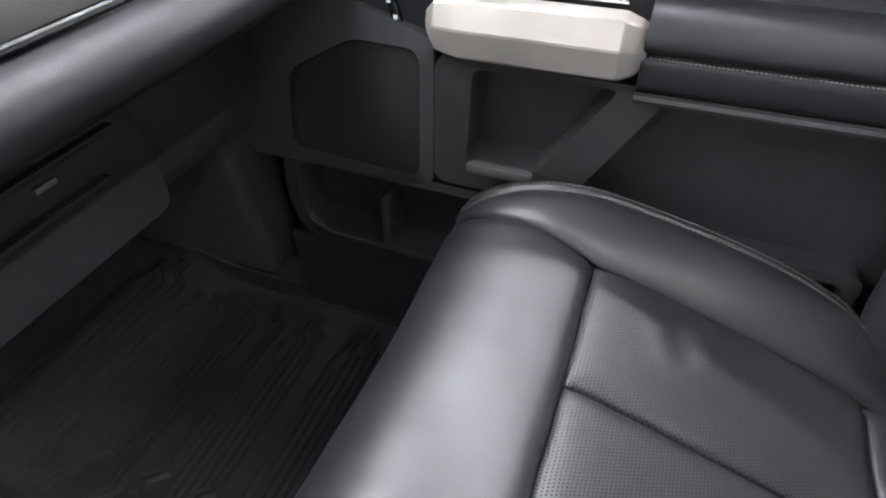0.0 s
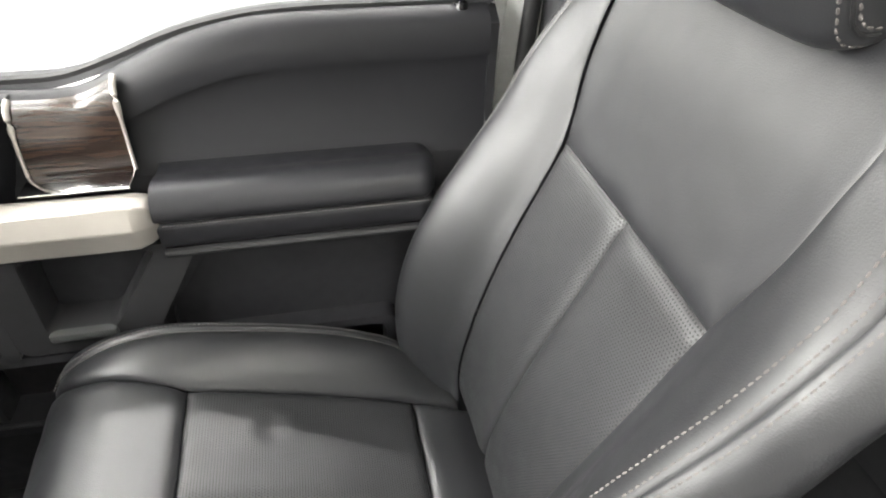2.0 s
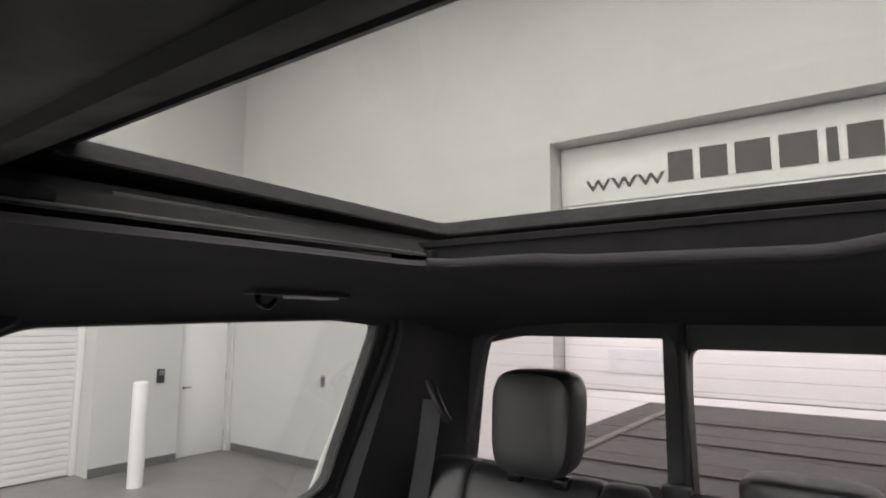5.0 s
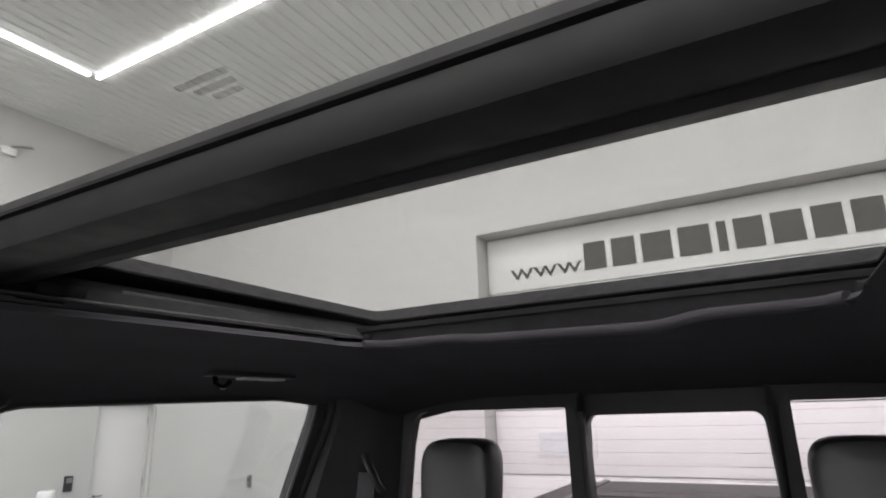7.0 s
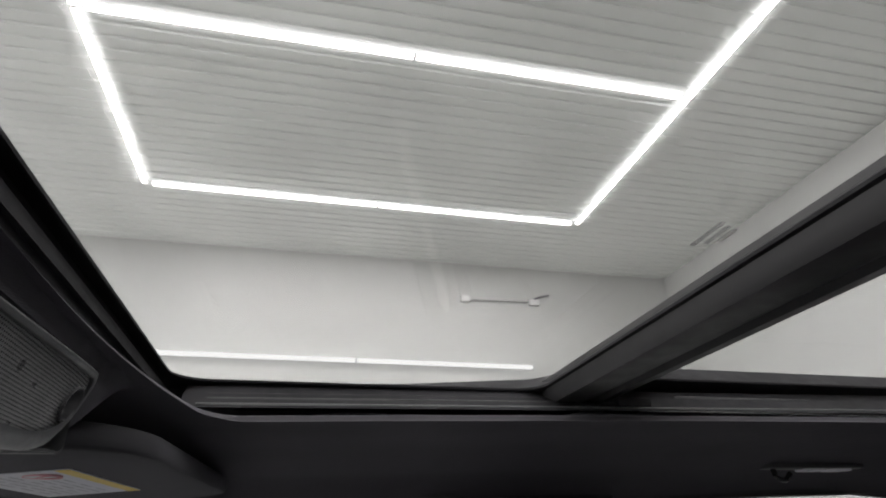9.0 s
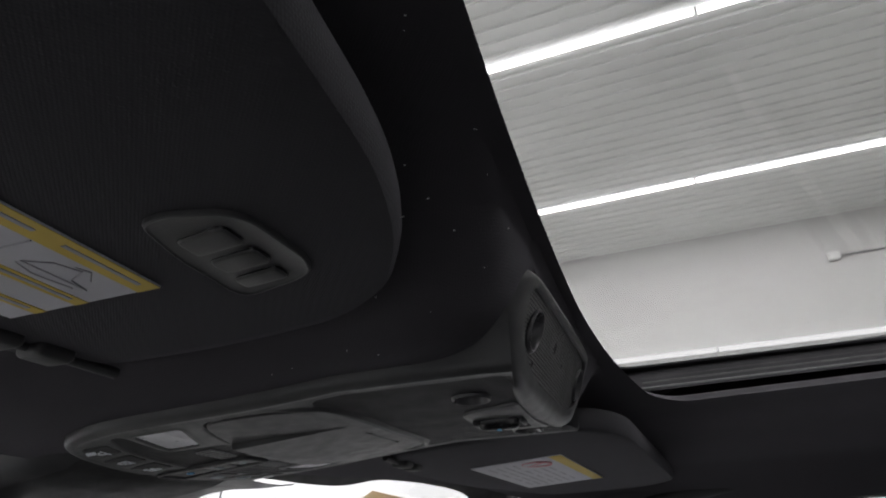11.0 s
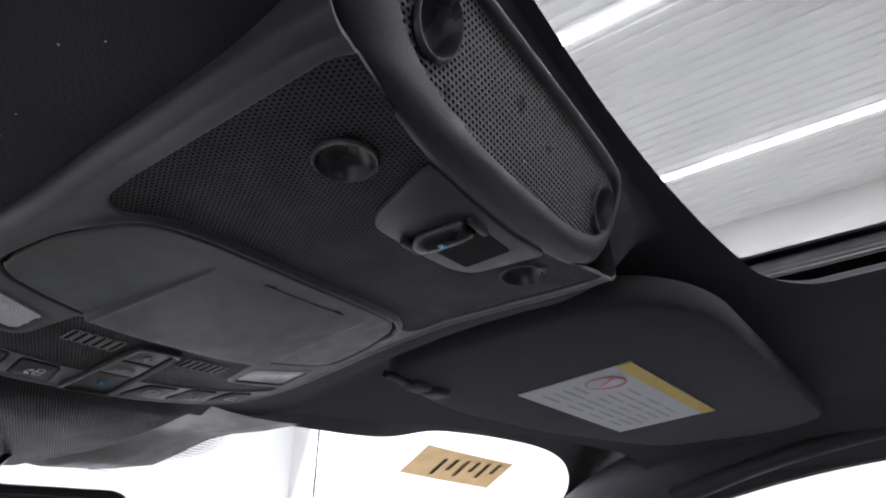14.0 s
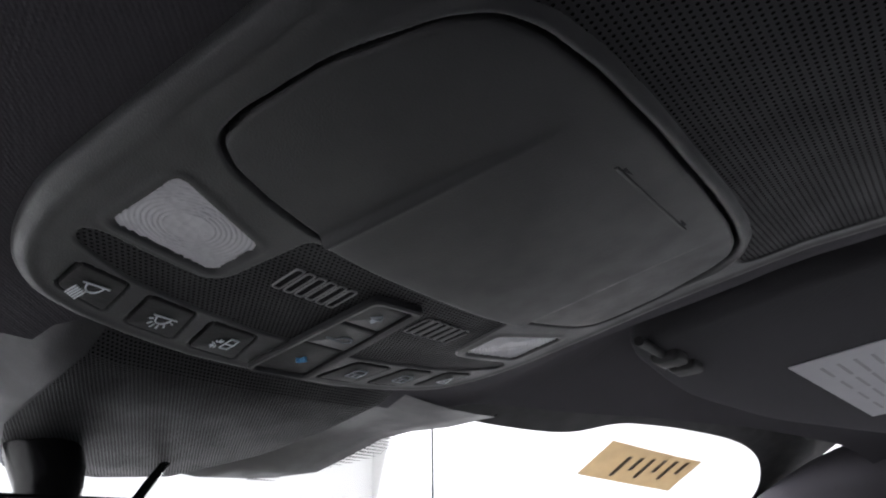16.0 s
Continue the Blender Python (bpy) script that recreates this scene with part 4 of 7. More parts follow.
# rod antenna on the wing
ant = thing("antenna", (0.90, 1.327, 0.69), "thin black rod antenna on the white front wing", "antenna")
part("base", loft([[(0.90 + r * math.cos(a), 1.327 + r * 1.3 * math.sin(a), z) for a in np.linspace(0, 2 * math.pi, 20, endpoint=False)] for z, r in ((0.69, 0.022), (0.702, 0.022), (0.712, 0.014), (0.728, 0.009), (0.742, 0.006))]), M_RUBBER, ant)
part("rod", tube([(0.889 + 0.017 * (z - 0.74) / 0.75, 1.327, z) for z in np.linspace(0.735, 1.56, 8)], [0.0034, 0.0032, 0.0030, 0.0028, 0.0026, 0.0025, 0.0024, 0.0022], 8), M_RUBBER, ant)

# load bed with its cover, behind the cabin
bed = thing("load_bed", (0, -2.8, 0.0), "white truck load bed with rails under a black cover", "truck bed")
for s in (1, -1):
    part("bed_side", boxed(min(s * 0.79, s * 0.97), max(s * 0.79, s * 0.97), -3.90, -1.62, -0.2, 0.66, 0.04, 3), M_BODY, bed)
    part("bed_rail", boxed(min(s * 0.725, s * 0.765), max(s * 0.725, s * 0.765), -3.88, -1.66, 0.725, 0.762, 0.01), M_RAIL, bed)
    part("bed_cap", boxed(min(s * 0.768, s * 0.96), max(s * 0.768, s * 0.96), -3.90, -1.62, 0.645, 0.745, 0.02, 3), M_TONNEAU, bed, "black plastic rail cap")
part("tailgate", boxed(-0.79, 0.79, -3.93, -3.86, -0.1, 0.73, 0.02), M_BODY, bed)
cov = thing("tonneau_cover", (0, -2.8, 0.74), "black soft vinyl cover stretched over the load bed", "bed cover")
part("sheet", boxed(-0.722, 0.722, -3.86, -1.66, 0.70, 0.755, 0.01), M_TONNEAU, cov)
for k in range(3):
    part("bow", boxed(-0.72, 0.72, -2.2 - k * 0.5, -2.17 - k * 0.5, 0.757, 0.763, 0.003), M_TONNEAU, cov)

# ================================================================ front passenger seat
CX = 0.405


def front_seat(cx):
    seat = thing("front_bucket_seat", (cx, 0.1, 0.0), "black leather passenger seat with perforated inserts and grey stitching", "car seat")
    # cushion: profile from the back to the front edge, section across
    prof = table([(0.0, -0.07, 0.258), (0.04, -0.03, 0.275), (0.10, 0.028, 0.296), (0.20, 0.124, 0.330), (0.30, 0.22, 0.363), (0.41, 0.326, 0.398), (0.455, 0.370, 0.409), (0.495, 0.409, 0.413), (0.535, 0.450, 0.406), (0.57, 0.484, 0.388), (0.605, 0.506, 0.357), (0.65, 0.514, 0.31), (0.72, 0.510, 0.24), (0.80, 0.500, 0.16)])
    cross = table([(0.0, 0.0, -0.004), (0.10, 0.10, -0.001), (0.155, 0.155, 0.006), (0.185, 0.184, 0.027), (0.212, 0.212, 0.043), (0.232, 0.235, 0.047), (0.250, 0.253, 0.038), (0.268, 0.263, 0.012), (0.30, 0.268, -0.03), (0.37, 0.262, -0.11)])
    kf = table([(0.0, 0.0), (0.05, 0.12), (0.10, 0.55), (0.15, 0.88), (0.25, 1.0), (0.42, 0.65), (0.50, 0.30), (0.56, 0.1), (0.80, 0.0)])
    wf = table([(0.0, 0.95), (0.15, 1.0), (0.40, 1.0), (0.50, 0.975), (0.58, 0.94), (0.80, 0.92)])

    def cushion(u, v, sink=0.0):
        s, a = (1 if u >= 0 else -1), abs(u)
        x, dz = cross(a)
        y, z = prof(v)
        t = prof(v + 0.004) - prof(v - 0.004)
        t = Vector((0, t[0], t[1])).normalized() if t.length > 1e-6 else Vector((0, 1, 0))
        nrm = Vector((0, -t.z, t.y))
        dz = dz * kf(v) if dz > 0 else dz
        n = nrm if dz > -0.002 else Vector((0, nrm.y * 0.6, nrm.z)).normalized()
        r = math.hypot(x * s + cx - 0.508, y - 0.222)
        dz += 0.0022 * math.exp(-((r - 0.026) / 0.008) ** 2) - 0.003 * math.exp(-(r / 0.016) ** 2)
        return Vector((cx + s * x * wf(v), y, z)) + n * (dz - sink)

    edge = table([(0.0, 0.150), (0.40, 0.158), (0.41, 0.160), (0.54, 0.196), (0.60, 0.215), (0.80, 0.225)])
    VI = 0.405
    cu = part("cushion_insert", patch(cushion, -0.158, 0.0, 0.095, VI, "lrbt", 0.007, 0.009, 30, 54), M_PERF, seat, "perforated black leather insert")
    part("cushion_insert", patch(cushion, 0.0, 0.158, 0.095, VI, "lrbt", 0.007, 0.009, 30, 54), M_PERF, seat, "perforated black leather insert")
    part("cushion_rear", patch(cushion, -0.158, 0.158, 0.0, 0.095, "lrt", 0.007, 0.009, 40, 14), M_LEATHER, seat)
    part("cushion_front", patch(cushion, lambda v: -edge(v), edge, VI, 0.80, "lrb", 0.008, 0.012, 46, 44), M_LEATHER, seat)
    for s in (1, -1):
        lo, hi = (lambda v: edge(v) if v > VI else 0.158), (lambda v: 0.234)
        a, b = (lo, hi) if s > 0 else ((lambda v: -0.234), (lambda v: -(edge(v) if v > VI else 0.158)))
        part("cushion_bolster", patch(cushion, a, b, 0.02, 0.80, "lrb" if s > 0 else "lrb", 0.005, 0.008, 16, 60), M_LEATHER, seat)
        a, b = (0.234, 0.37) if s > 0 else (-0.37, -0.234)
        part("cushion_side", patch(cushion, a, b, 0.02, 0.80, "l" if s > 0 else "r", 0.004, 0.007, 14, 50), M_LEATHER, seat)
    rows = []
    for k in (0.227, 0.241):
        for s in (1, -1):
            rows.append([cushion(s * k, v, -0.0002) for v in np.linspace(0.04, 0.60, 110)])
    part("stitching", stitches(rows, 0.006, 0.0042, 0.0008), M_THREAD_D, seat, "grey double seam stitching", kind="stuff")

    # added filler in dark stuff, standing for the shade behind the cushion
    part("dark_gap_filler", tube([(cx + x, -0.072, 0.222) for x in np.linspace(-0.21, 0.24, 12)], 0.026, 12), M_CARPET, seat)

    # backrest, 18 degrees back
    B0, eu, en = Vector((cx + 0.028, -0.030, 0.330)), Vector((0, -0.311, 0.950)), Vector((0, 0.950, 0.311))
    bprof = table([(0.0, -0.04, -0.03), (0.05, 0.03, -0.006), (0.12, 0.11, 0.004), (0.22, 0.21, 0.006), (0.32, 0.315, 0.002), (0.395, 0.395, 0.0), (0.48, 0.48, 0.004), (0.55, 0.55, 0.008), (0.60, 0.60, 0.004), (0.635, 0.632, -0.012), (0.66, 0.650, -0.035), (0.70, 0.655, -0.075), (0.76, 0.640, -0.12)])
    bcross = table([(0.0, 0.0, 0.0), (0.09, 0.086, 0.002), (0.145, 0.138, 0.009), (0.175, 0.166, 0.034), (0.20, 0.190, 0.053), (0.222, 0.211, 0.060), (0.240, 0.229, 0.052), (0.256, 0.243, 0.030), (0.272, 0.251, -0.001), (0.30, 0.255, -0.035), (0.34, 0.254, -0.07), (0.40, 0.246, -0.12)])
    lean = table([(0.0, 0.0), (0.42, 0.0), (0.50, 0.35), (0.58, 1.0), (0.80, 1.0)])
    bk = table([(0.0, 1.2), (0.10, 1.5), (0.20, 1.45), (0.30, 1.15), (0.40, 0.80), (0.50, 0.58), (0.58, 0.42), (0.63, 0.22), (0.68, 0.05), (0.80, 0.0)])
    bw = table([(0.0, 1.0), (0.2, 1.09), (0.40, 1.10), (0.50, 1.10), (0.56, 1.09), (0.60, 1.06), (0.63, 1.00), (0.66, 0.90), (0.70, 0.80), (0.80, 0.76)])

    def back(u, v, sink=0.0):
        s, a = (1 if u >= 0 else -1), abs(u)
        x, dn = bcross(a)
        if s < 0:
            x -= 0.75 * max(0.0, a - 0.262)
            x *= 1 - ramp(a / 0.2) * 0.035 * ramp((v - 0.56) / 0.08)
        up, n0 = bprof(v)
        if s < 0:
            up += (0.046 * ramp((a - 0.165) / 0.10) - 0.034 * ramp((a - 0.12) / 0.12)) * ramp((v - 0.46) / 0.16)
            x -= 0.015 * ramp((a - 0.2) / 0.06) * ramp((v - 0.50) / 0.10)
        t = bprof(v + 0.004) - bprof(v - 0.004)
        t = (eu * t[0] + en * t[1]).normalized()
        nrm = Vector((0, t.z, -t.y))
        dn = (dn * bk(v) if dn > 0 else dn) - 0.036 * lean(v) * max(0.0, a - 0.165) / 0.09
        return B0 + Vector((s * x * bw(v), 0, 0)) + eu * up + en * n0 + nrm * (dn - sink)

    VB = 0.395
    mid_seam = table([(0.0, 0.205), (0.25, 0.216), (0.38, 0.226), (0.46, 0.228), (0.53, 0.224), (0.57, 0.213), (0.595, 0.196), (0.613, 0.176), (0.64, 0.172), (0.80, 0.172)])
    outer_seam = table([(0.0, 0.292), (0.40, 0.288), (0.48, 0.278), (0.55, 0.266), (0.60, 0.262), (0.80, 0.262)])
    door_seam = lambda v: outer_seam(v) - 0.054
    first_row = table([(0.0, 0.193), (0.25, 0.196), (0.40, 0.209), (0.48, 0.212), (0.53, 0.206), (0.555, 0.196), (0.575, 0.178), (0.60, 0.170), (0.80, 0.17)])
    be = table([(0.0, 0.128), (0.20, 0.134), (0.30, 0.138), (0.395, 0.140), (0.48, 0.156), (0.54, 0.160), (0.60, 0.164), (0.64, 0.166), (0.68, 0.190), (0.72, 0.225), (0.80, 0.235)])
    for a, b in ((lambda v: -be(v), lambda v: 0.0), (lambda v: 0.0, be)):
        part("backrest_insert", patch(back, a, b, 0.03, VB, "lrt", 0.0045, 0.009, 30, 54, 0.002), M_PERF, seat, "perforated black leather insert")
    part("backrest_panel", patch(back, lambda v: -be(v), be, VB, 0.76, "lrb", 0.0045, 0.010, 44, 50, 0.002), M_LEATHER, seat)
    for s in (1, -1):
        m = mid_seam
        for lo, hi, d in (((be, m, "lr"), (m, outer_seam, "lr"), (outer_seam, lambda v: 0.36, "l")) if s < 0 else ((be, door_seam, "lr"), (door_seam, lambda v: 0.36, "l"))):
            a, b = (lo, hi) if s > 0 else ((lambda v, hi=hi: -hi(v)), (lambda v, lo=lo: -lo(v)))
            if s < 0 and d == "l":
                d = "r"
            part("backrest_bolster", patch(back, a, b, 0.0, 0.74, d, 0.0012, 0.005, 22, 80, 0.0013), M_LEATHER, seat)
    rows, edge_rows = [], []
    for s in (1, -1):
        m = mid_seam
        if s < 0:
            for off in (-0.0055, 0.0055):
                rows.append([back(s * (m(v) + off), v, 0.0004) for v in np.linspace(0.06, 0.606, 160)])
            rows.append([back(s * first_row(v), v, -0.0002) for v in np.linspace(0.06, 0.572, 150)])
        for k in (-0.0055, 0.0055):
            edge_rows.append([back(s * ((outer_seam if s < 0 else door_seam)(v) + k), v, 0.0003) for v in np.linspace(0.06, 0.665, 130)])
    part("stitching", stitches(edge_rows, 0.0054, 0.0038, 0.0008, 0.0010), M_THREAD_D, seat, "grey double seam stitching", kind="stuff")
    part("stitching", stitches(rows, 0.0064, 0.0044, 0.0010, 0.0012), M_THREAD, seat, "grey double seam stitching", kind="stuff")
    bm = loft([[(cx + 0.028 + k * a * 0.66, y, z) for a in (-1, -0.6, 0, 0.6, 1)] for k, y, z in ((0.225, -0.115, 0.30), (0.24, -0.16, 0.40), (0.24, -0.245, 0.66), (0.225, -0.275, 0.74), (0.20, -0.270, 0.78))], False, False)
    part("back_panel", bm, M_PLASTIC, seat)

    # headrest: closed side outline carried across, drawn in at both ends
    side = [(-0.181, 1.090), (-0.162, 1.062), (-0.150, 1.020), (-0.152, 0.975), (-0.165, 0.928), (-0.184, 0.902), (-0.226, 0.904), (-0.268, 0.914), (-0.286, 0.938), (-0.272, 0.978), (-0.238, 1.032), (-0.210, 1.074), (-0.194, 1.096)]
    loop = smooth_path(side + side[:1], 4)[:-1]
    mid = Vector((-0.215, 1.02))
    hx = cx + 0.037

    def ringx(x, k, drop=0.0):
        out = []
        for p in loop:
            q = mid + (Vector(p[:2]) - mid) * k
            bow = 0.013 * ((x / 0.125) ** 2) * min(1.0, max(0.0, (q.x + 0.27) / 0.12))
            out.append((hx + x, q.x - bow, q.y - drop))
        return out

    ends = [(-0.126, 0.03), (-0.126, 0.30), (-0.1257, 0.60), (-0.1248, 0.74), (-0.1235, 0.81), (-0.1222, 0.848), (-0.1204, 0.852), (-0.1200, 0.880), (-0.1180, 0.925), (-0.1135, 0.958), (-0.108, 0.980), (-0.099, 0.995), (-0.085, 1.002), (-0.05, 1.004), (-0.02, 1.005)]
    rings = [ringx(x, k) for x, k in ends] + [ringx(-x, k) for x, k in ends[::-1]]
    hr = part("headrest", loft(rings), M_LEATHER, seat)
    rows = []
    for s in (1, -1):
        for x, k in ((0.1232, 0.826), (0.1172, 0.930)):
            r = ringx(s * x, k)
            rows.append(r[-3:] + r[:23])
    part("stitching", stitches(rows, 0.0064, 0.0044, 0.0012, 0.0006), M_THREAD, hr, "grey double seam stitching", kind="stuff")
    # dark cord added for the shade in the groove between the stitch rows
    for s in (1, -1):
        r = ringx(s * 0.1215, 0.862)
        part("seam", tube(r[-3:] + r[:23], 0.0016, 6), M_RUBBER, hr)
    for s in (1, -1):
        part("headrest_post", tube([(hx + s * 0.06, -0.235, 0.86), (hx + s * 0.06, -0.225, 0.96)], 0.006, 10), M_STEEL, seat)

    # base: side shields, runners, the adjuster by the door
    part("seat_base", boxed(cx - 0.21, cx + 0.21, -0.10, 0.43, 0.06, 0.235, 0.03, 3), M_PLASTIC, seat)
    for s in (1, -1):
        part("side_shield", prism(rounded([(-0.14, 0.10), (-0.10, 0.26), (0.10, 0.27), (0.36, 0.25), (0.40, 0.15), (0.30, 0.10)], 0.03), "x", cx + s * 0.235, cx + s * 0.262, 0.008), M_PLASTIC, seat)
        part("runner", boxed(cx + s * 0.17 - 0.02, cx + s * 0.17 + 0.02, -0.14, 0.40, 0.0, 0.06, 0.005), M_STEEL, seat)
    part("recliner_cover", prism(rounded([(-0.12, 0.27), (-0.09, 0.39), (-0.03, 0.37), (0.0, 0.27)], 0.02), "x", cx + 0.225, cx + 0.262, 0.01), M_PLASTIC_G, seat)
    part("buckle_strap", boxed(cx + 0.262, cx + 0.272, -0.09, -0.05, 0.16, 0.36, 0.003), M_VINYL, seat)
    return seat


front_seat(CX)

# ================================================================ rear bench in two sections
def rear_seat(x0, x1, inserts, label):
    cx, hw = (x0 + x1) / 2, (x1 - x0) / 2
    seat = thing("rear_bench_seat", (cx, -1.1, 0.0), label, "car seat", "rear bench sections")
    B0, eu, en = Vector((cx, -1.115, 0.40)), Vector((0, -0.24, 0.971)), Vector((0, 0.971, 0.24))
    prof = table([(0.0, 0.0, -0.03), (0.06, 0.06, 0.0), (0.25, 0.25, 0.006), (0.45, 0.45, 0.004), (0.52, 0.52, -0.004), (0.548, 0.546, -0.02), (0.57, 0.558, -0.045), (0.62, 0.556, -0.11)])

    def back(u, v, sink=0.0):
        a = abs(u)
        d = 0.0
        rim = hw - a
        if rim < 0.05:
            d = -0.05 * (1 - max(rim, 0.0) / 0.05) ** 2.2
        up, n0 = prof(v)
        t = prof(v + 0.004) - prof(v - 0.004)
        t = (eu * t[0] + en * t[1]).normalized()
        nrm = Vector((0, t.z, -t.y))
        taper = 1 - 0.06 * max(0, v - 0.3)
        bol = 0.014 * math.exp(-((rim - 0.075) / 0.035) ** 2) * max(0.0, 1 - v / 0.56)
        return B0 + Vector((u * taper, 0, 0)) + eu * up + en * n0 + nrm * (d + bol - sink)

    edges = [-hw] + [c for a, b in inserts for c in (a - cx, b - cx)] + [hw]
    for i, (a, b) in enumerate(zip(edges, edges[1:])):
        if i % 2 == 0:
            part("backrest_bolster", patch(back, a, b, 0.0, 0.62, ("r" if i == 0 else "") + ("l" if i else "") + ("r" if 0 < i < len(edges) - 2 else ""), 0.006, 0.009, 16, 40), M_LEATHER, seat)
        else:
            part("backrest_upper", patch(back, a, b, 0.335, 0.62, "lrb", 0.006, 0.009, 24, 26), M_LEATHER, seat)
            m = (a + b) / 2
            part("backrest_insert", patch(back, a, m, 0.0, 0.335, "lrt", 0.006, 0.008, 16, 34), M_PERF, seat, "perforated black leather insert")
            part("backrest_insert", patch(back, m, b, 0.0, 0.335, "lrt", 0.006, 0.008, 16, 34), M_PERF, seat, "perforated black leather insert")
    part("back_board", boxed(x0 + 0.02, x1 - 0.02, -1.36, -1.30, 0.35, 0.92, 0.01), M_CARPET, seat)
    cp = table([(0.0, -1.14, 0.385), (0.05, -1.09, 0.395), (0.25, -0.90, 0.415), (0.45, -0.70, 0.435), (0.52, -0.635, 0.43), (0.56, -0.60, 0.40), (0.60, -0.59, 0.35), (0.70, -0.60, 0.26)])

    def cush(u, v, sink=0.0):
        rim = hw - abs(u)
        d = -0.06 * (1 - max(rim, 0.0) / 0.05) ** 2.2 if rim < 0.05 else 0.0
        y, z = cp(v)
        return Vector((cx + u, y + (0 if v < 0.5 else sink), z + d - sink))

    for i, (a, b) in enumerate(zip(edges, edges[1:])):
        part("cushion_panel", patch(cush, a, b, 0.0, 0.70, ("l" if i else "") + ("r" if i < len(edges) - 2 else ""), 0.006, 0.01, 18, 40), M_LEATHER, seat)
    part("seat_base", boxed(x0 + 0.03, x1 - 0.03, -1.15, -0.63, 0.02, 0.30, 0.02), M_PLASTIC, seat)
    return seat


rear_seat(0.155, 0.70, [(0.265, 0.56)], "black leather rear bench section behind the passenger seat")
rear_seat(-0.70, 0.145, [(-0.56, -0.265), (-0.15, 0.09)], "wide black leather rear bench section")


def rear_headrest(cx, y, z0, z1, hw, label):
    hr = thing("rear_headrest", (cx, y, z0 - 0.04), label, "headrest", "rear headrests")
    rings = []
    h, zc = (z1 - z0) / 2, (z0 + z1) / 2
    for d, k in ((-0.050, 0.80), (-0.046, 0.92), (-0.034, 0.985), (-0.012, 1.0), (0.018, 1.0), (0.036, 0.985), (0.046, 0.93), (0.050, 0.82), (0.052, 0.5)):
        ring = []
        for a in range(40):
            t = 2 * math.pi * a / 40
            c, s = math.cos(t), math.sin(t)
            e = 0.50
            x = hw * k * math.copysign(abs(c) ** e, c)
            z = h * k * math.copysign(abs(s) ** e, s)
            x *= 1 - 0.05 * (1 - z / h)
            ring.append((cx + x, y + d - 0.10 * (z / h) * h + (0.008 if d > 0.04 else 0) * (1 - (x / hw) ** 2), zc + z))
        rings.append(ring)
    pad = part("pad", loft(rings), M_LEATHER, hr)
    for s in (1, -1):
        part("post", tube([(cx + s * 0.05, y, z0 - 0.045), (cx + s * 0.05, y, z0 + 0.03)], 0.006, 10), M_STEEL, hr)
        part("post_guide", boxed(cx + s * 0.05 - 0.017, cx + s * 0.05 + 0.017, y - 0.015, y + 0.018, z0 - 0.022, z0 + 0.001, 0.006), M_GLOSS, hr)


rear_headrest(0.392, -1.262, 0.932, 1.138, 0.093, "black leather rear headrest on two steel posts")
rear_headrest(-0.392, -1.262, 0.932, 1.138, 0.093, "black leather rear headrest on two steel posts")
rear_headrest(-0.072, -1.262, 0.925, 0.992, 0.10, "low black leather middle rear headrest")

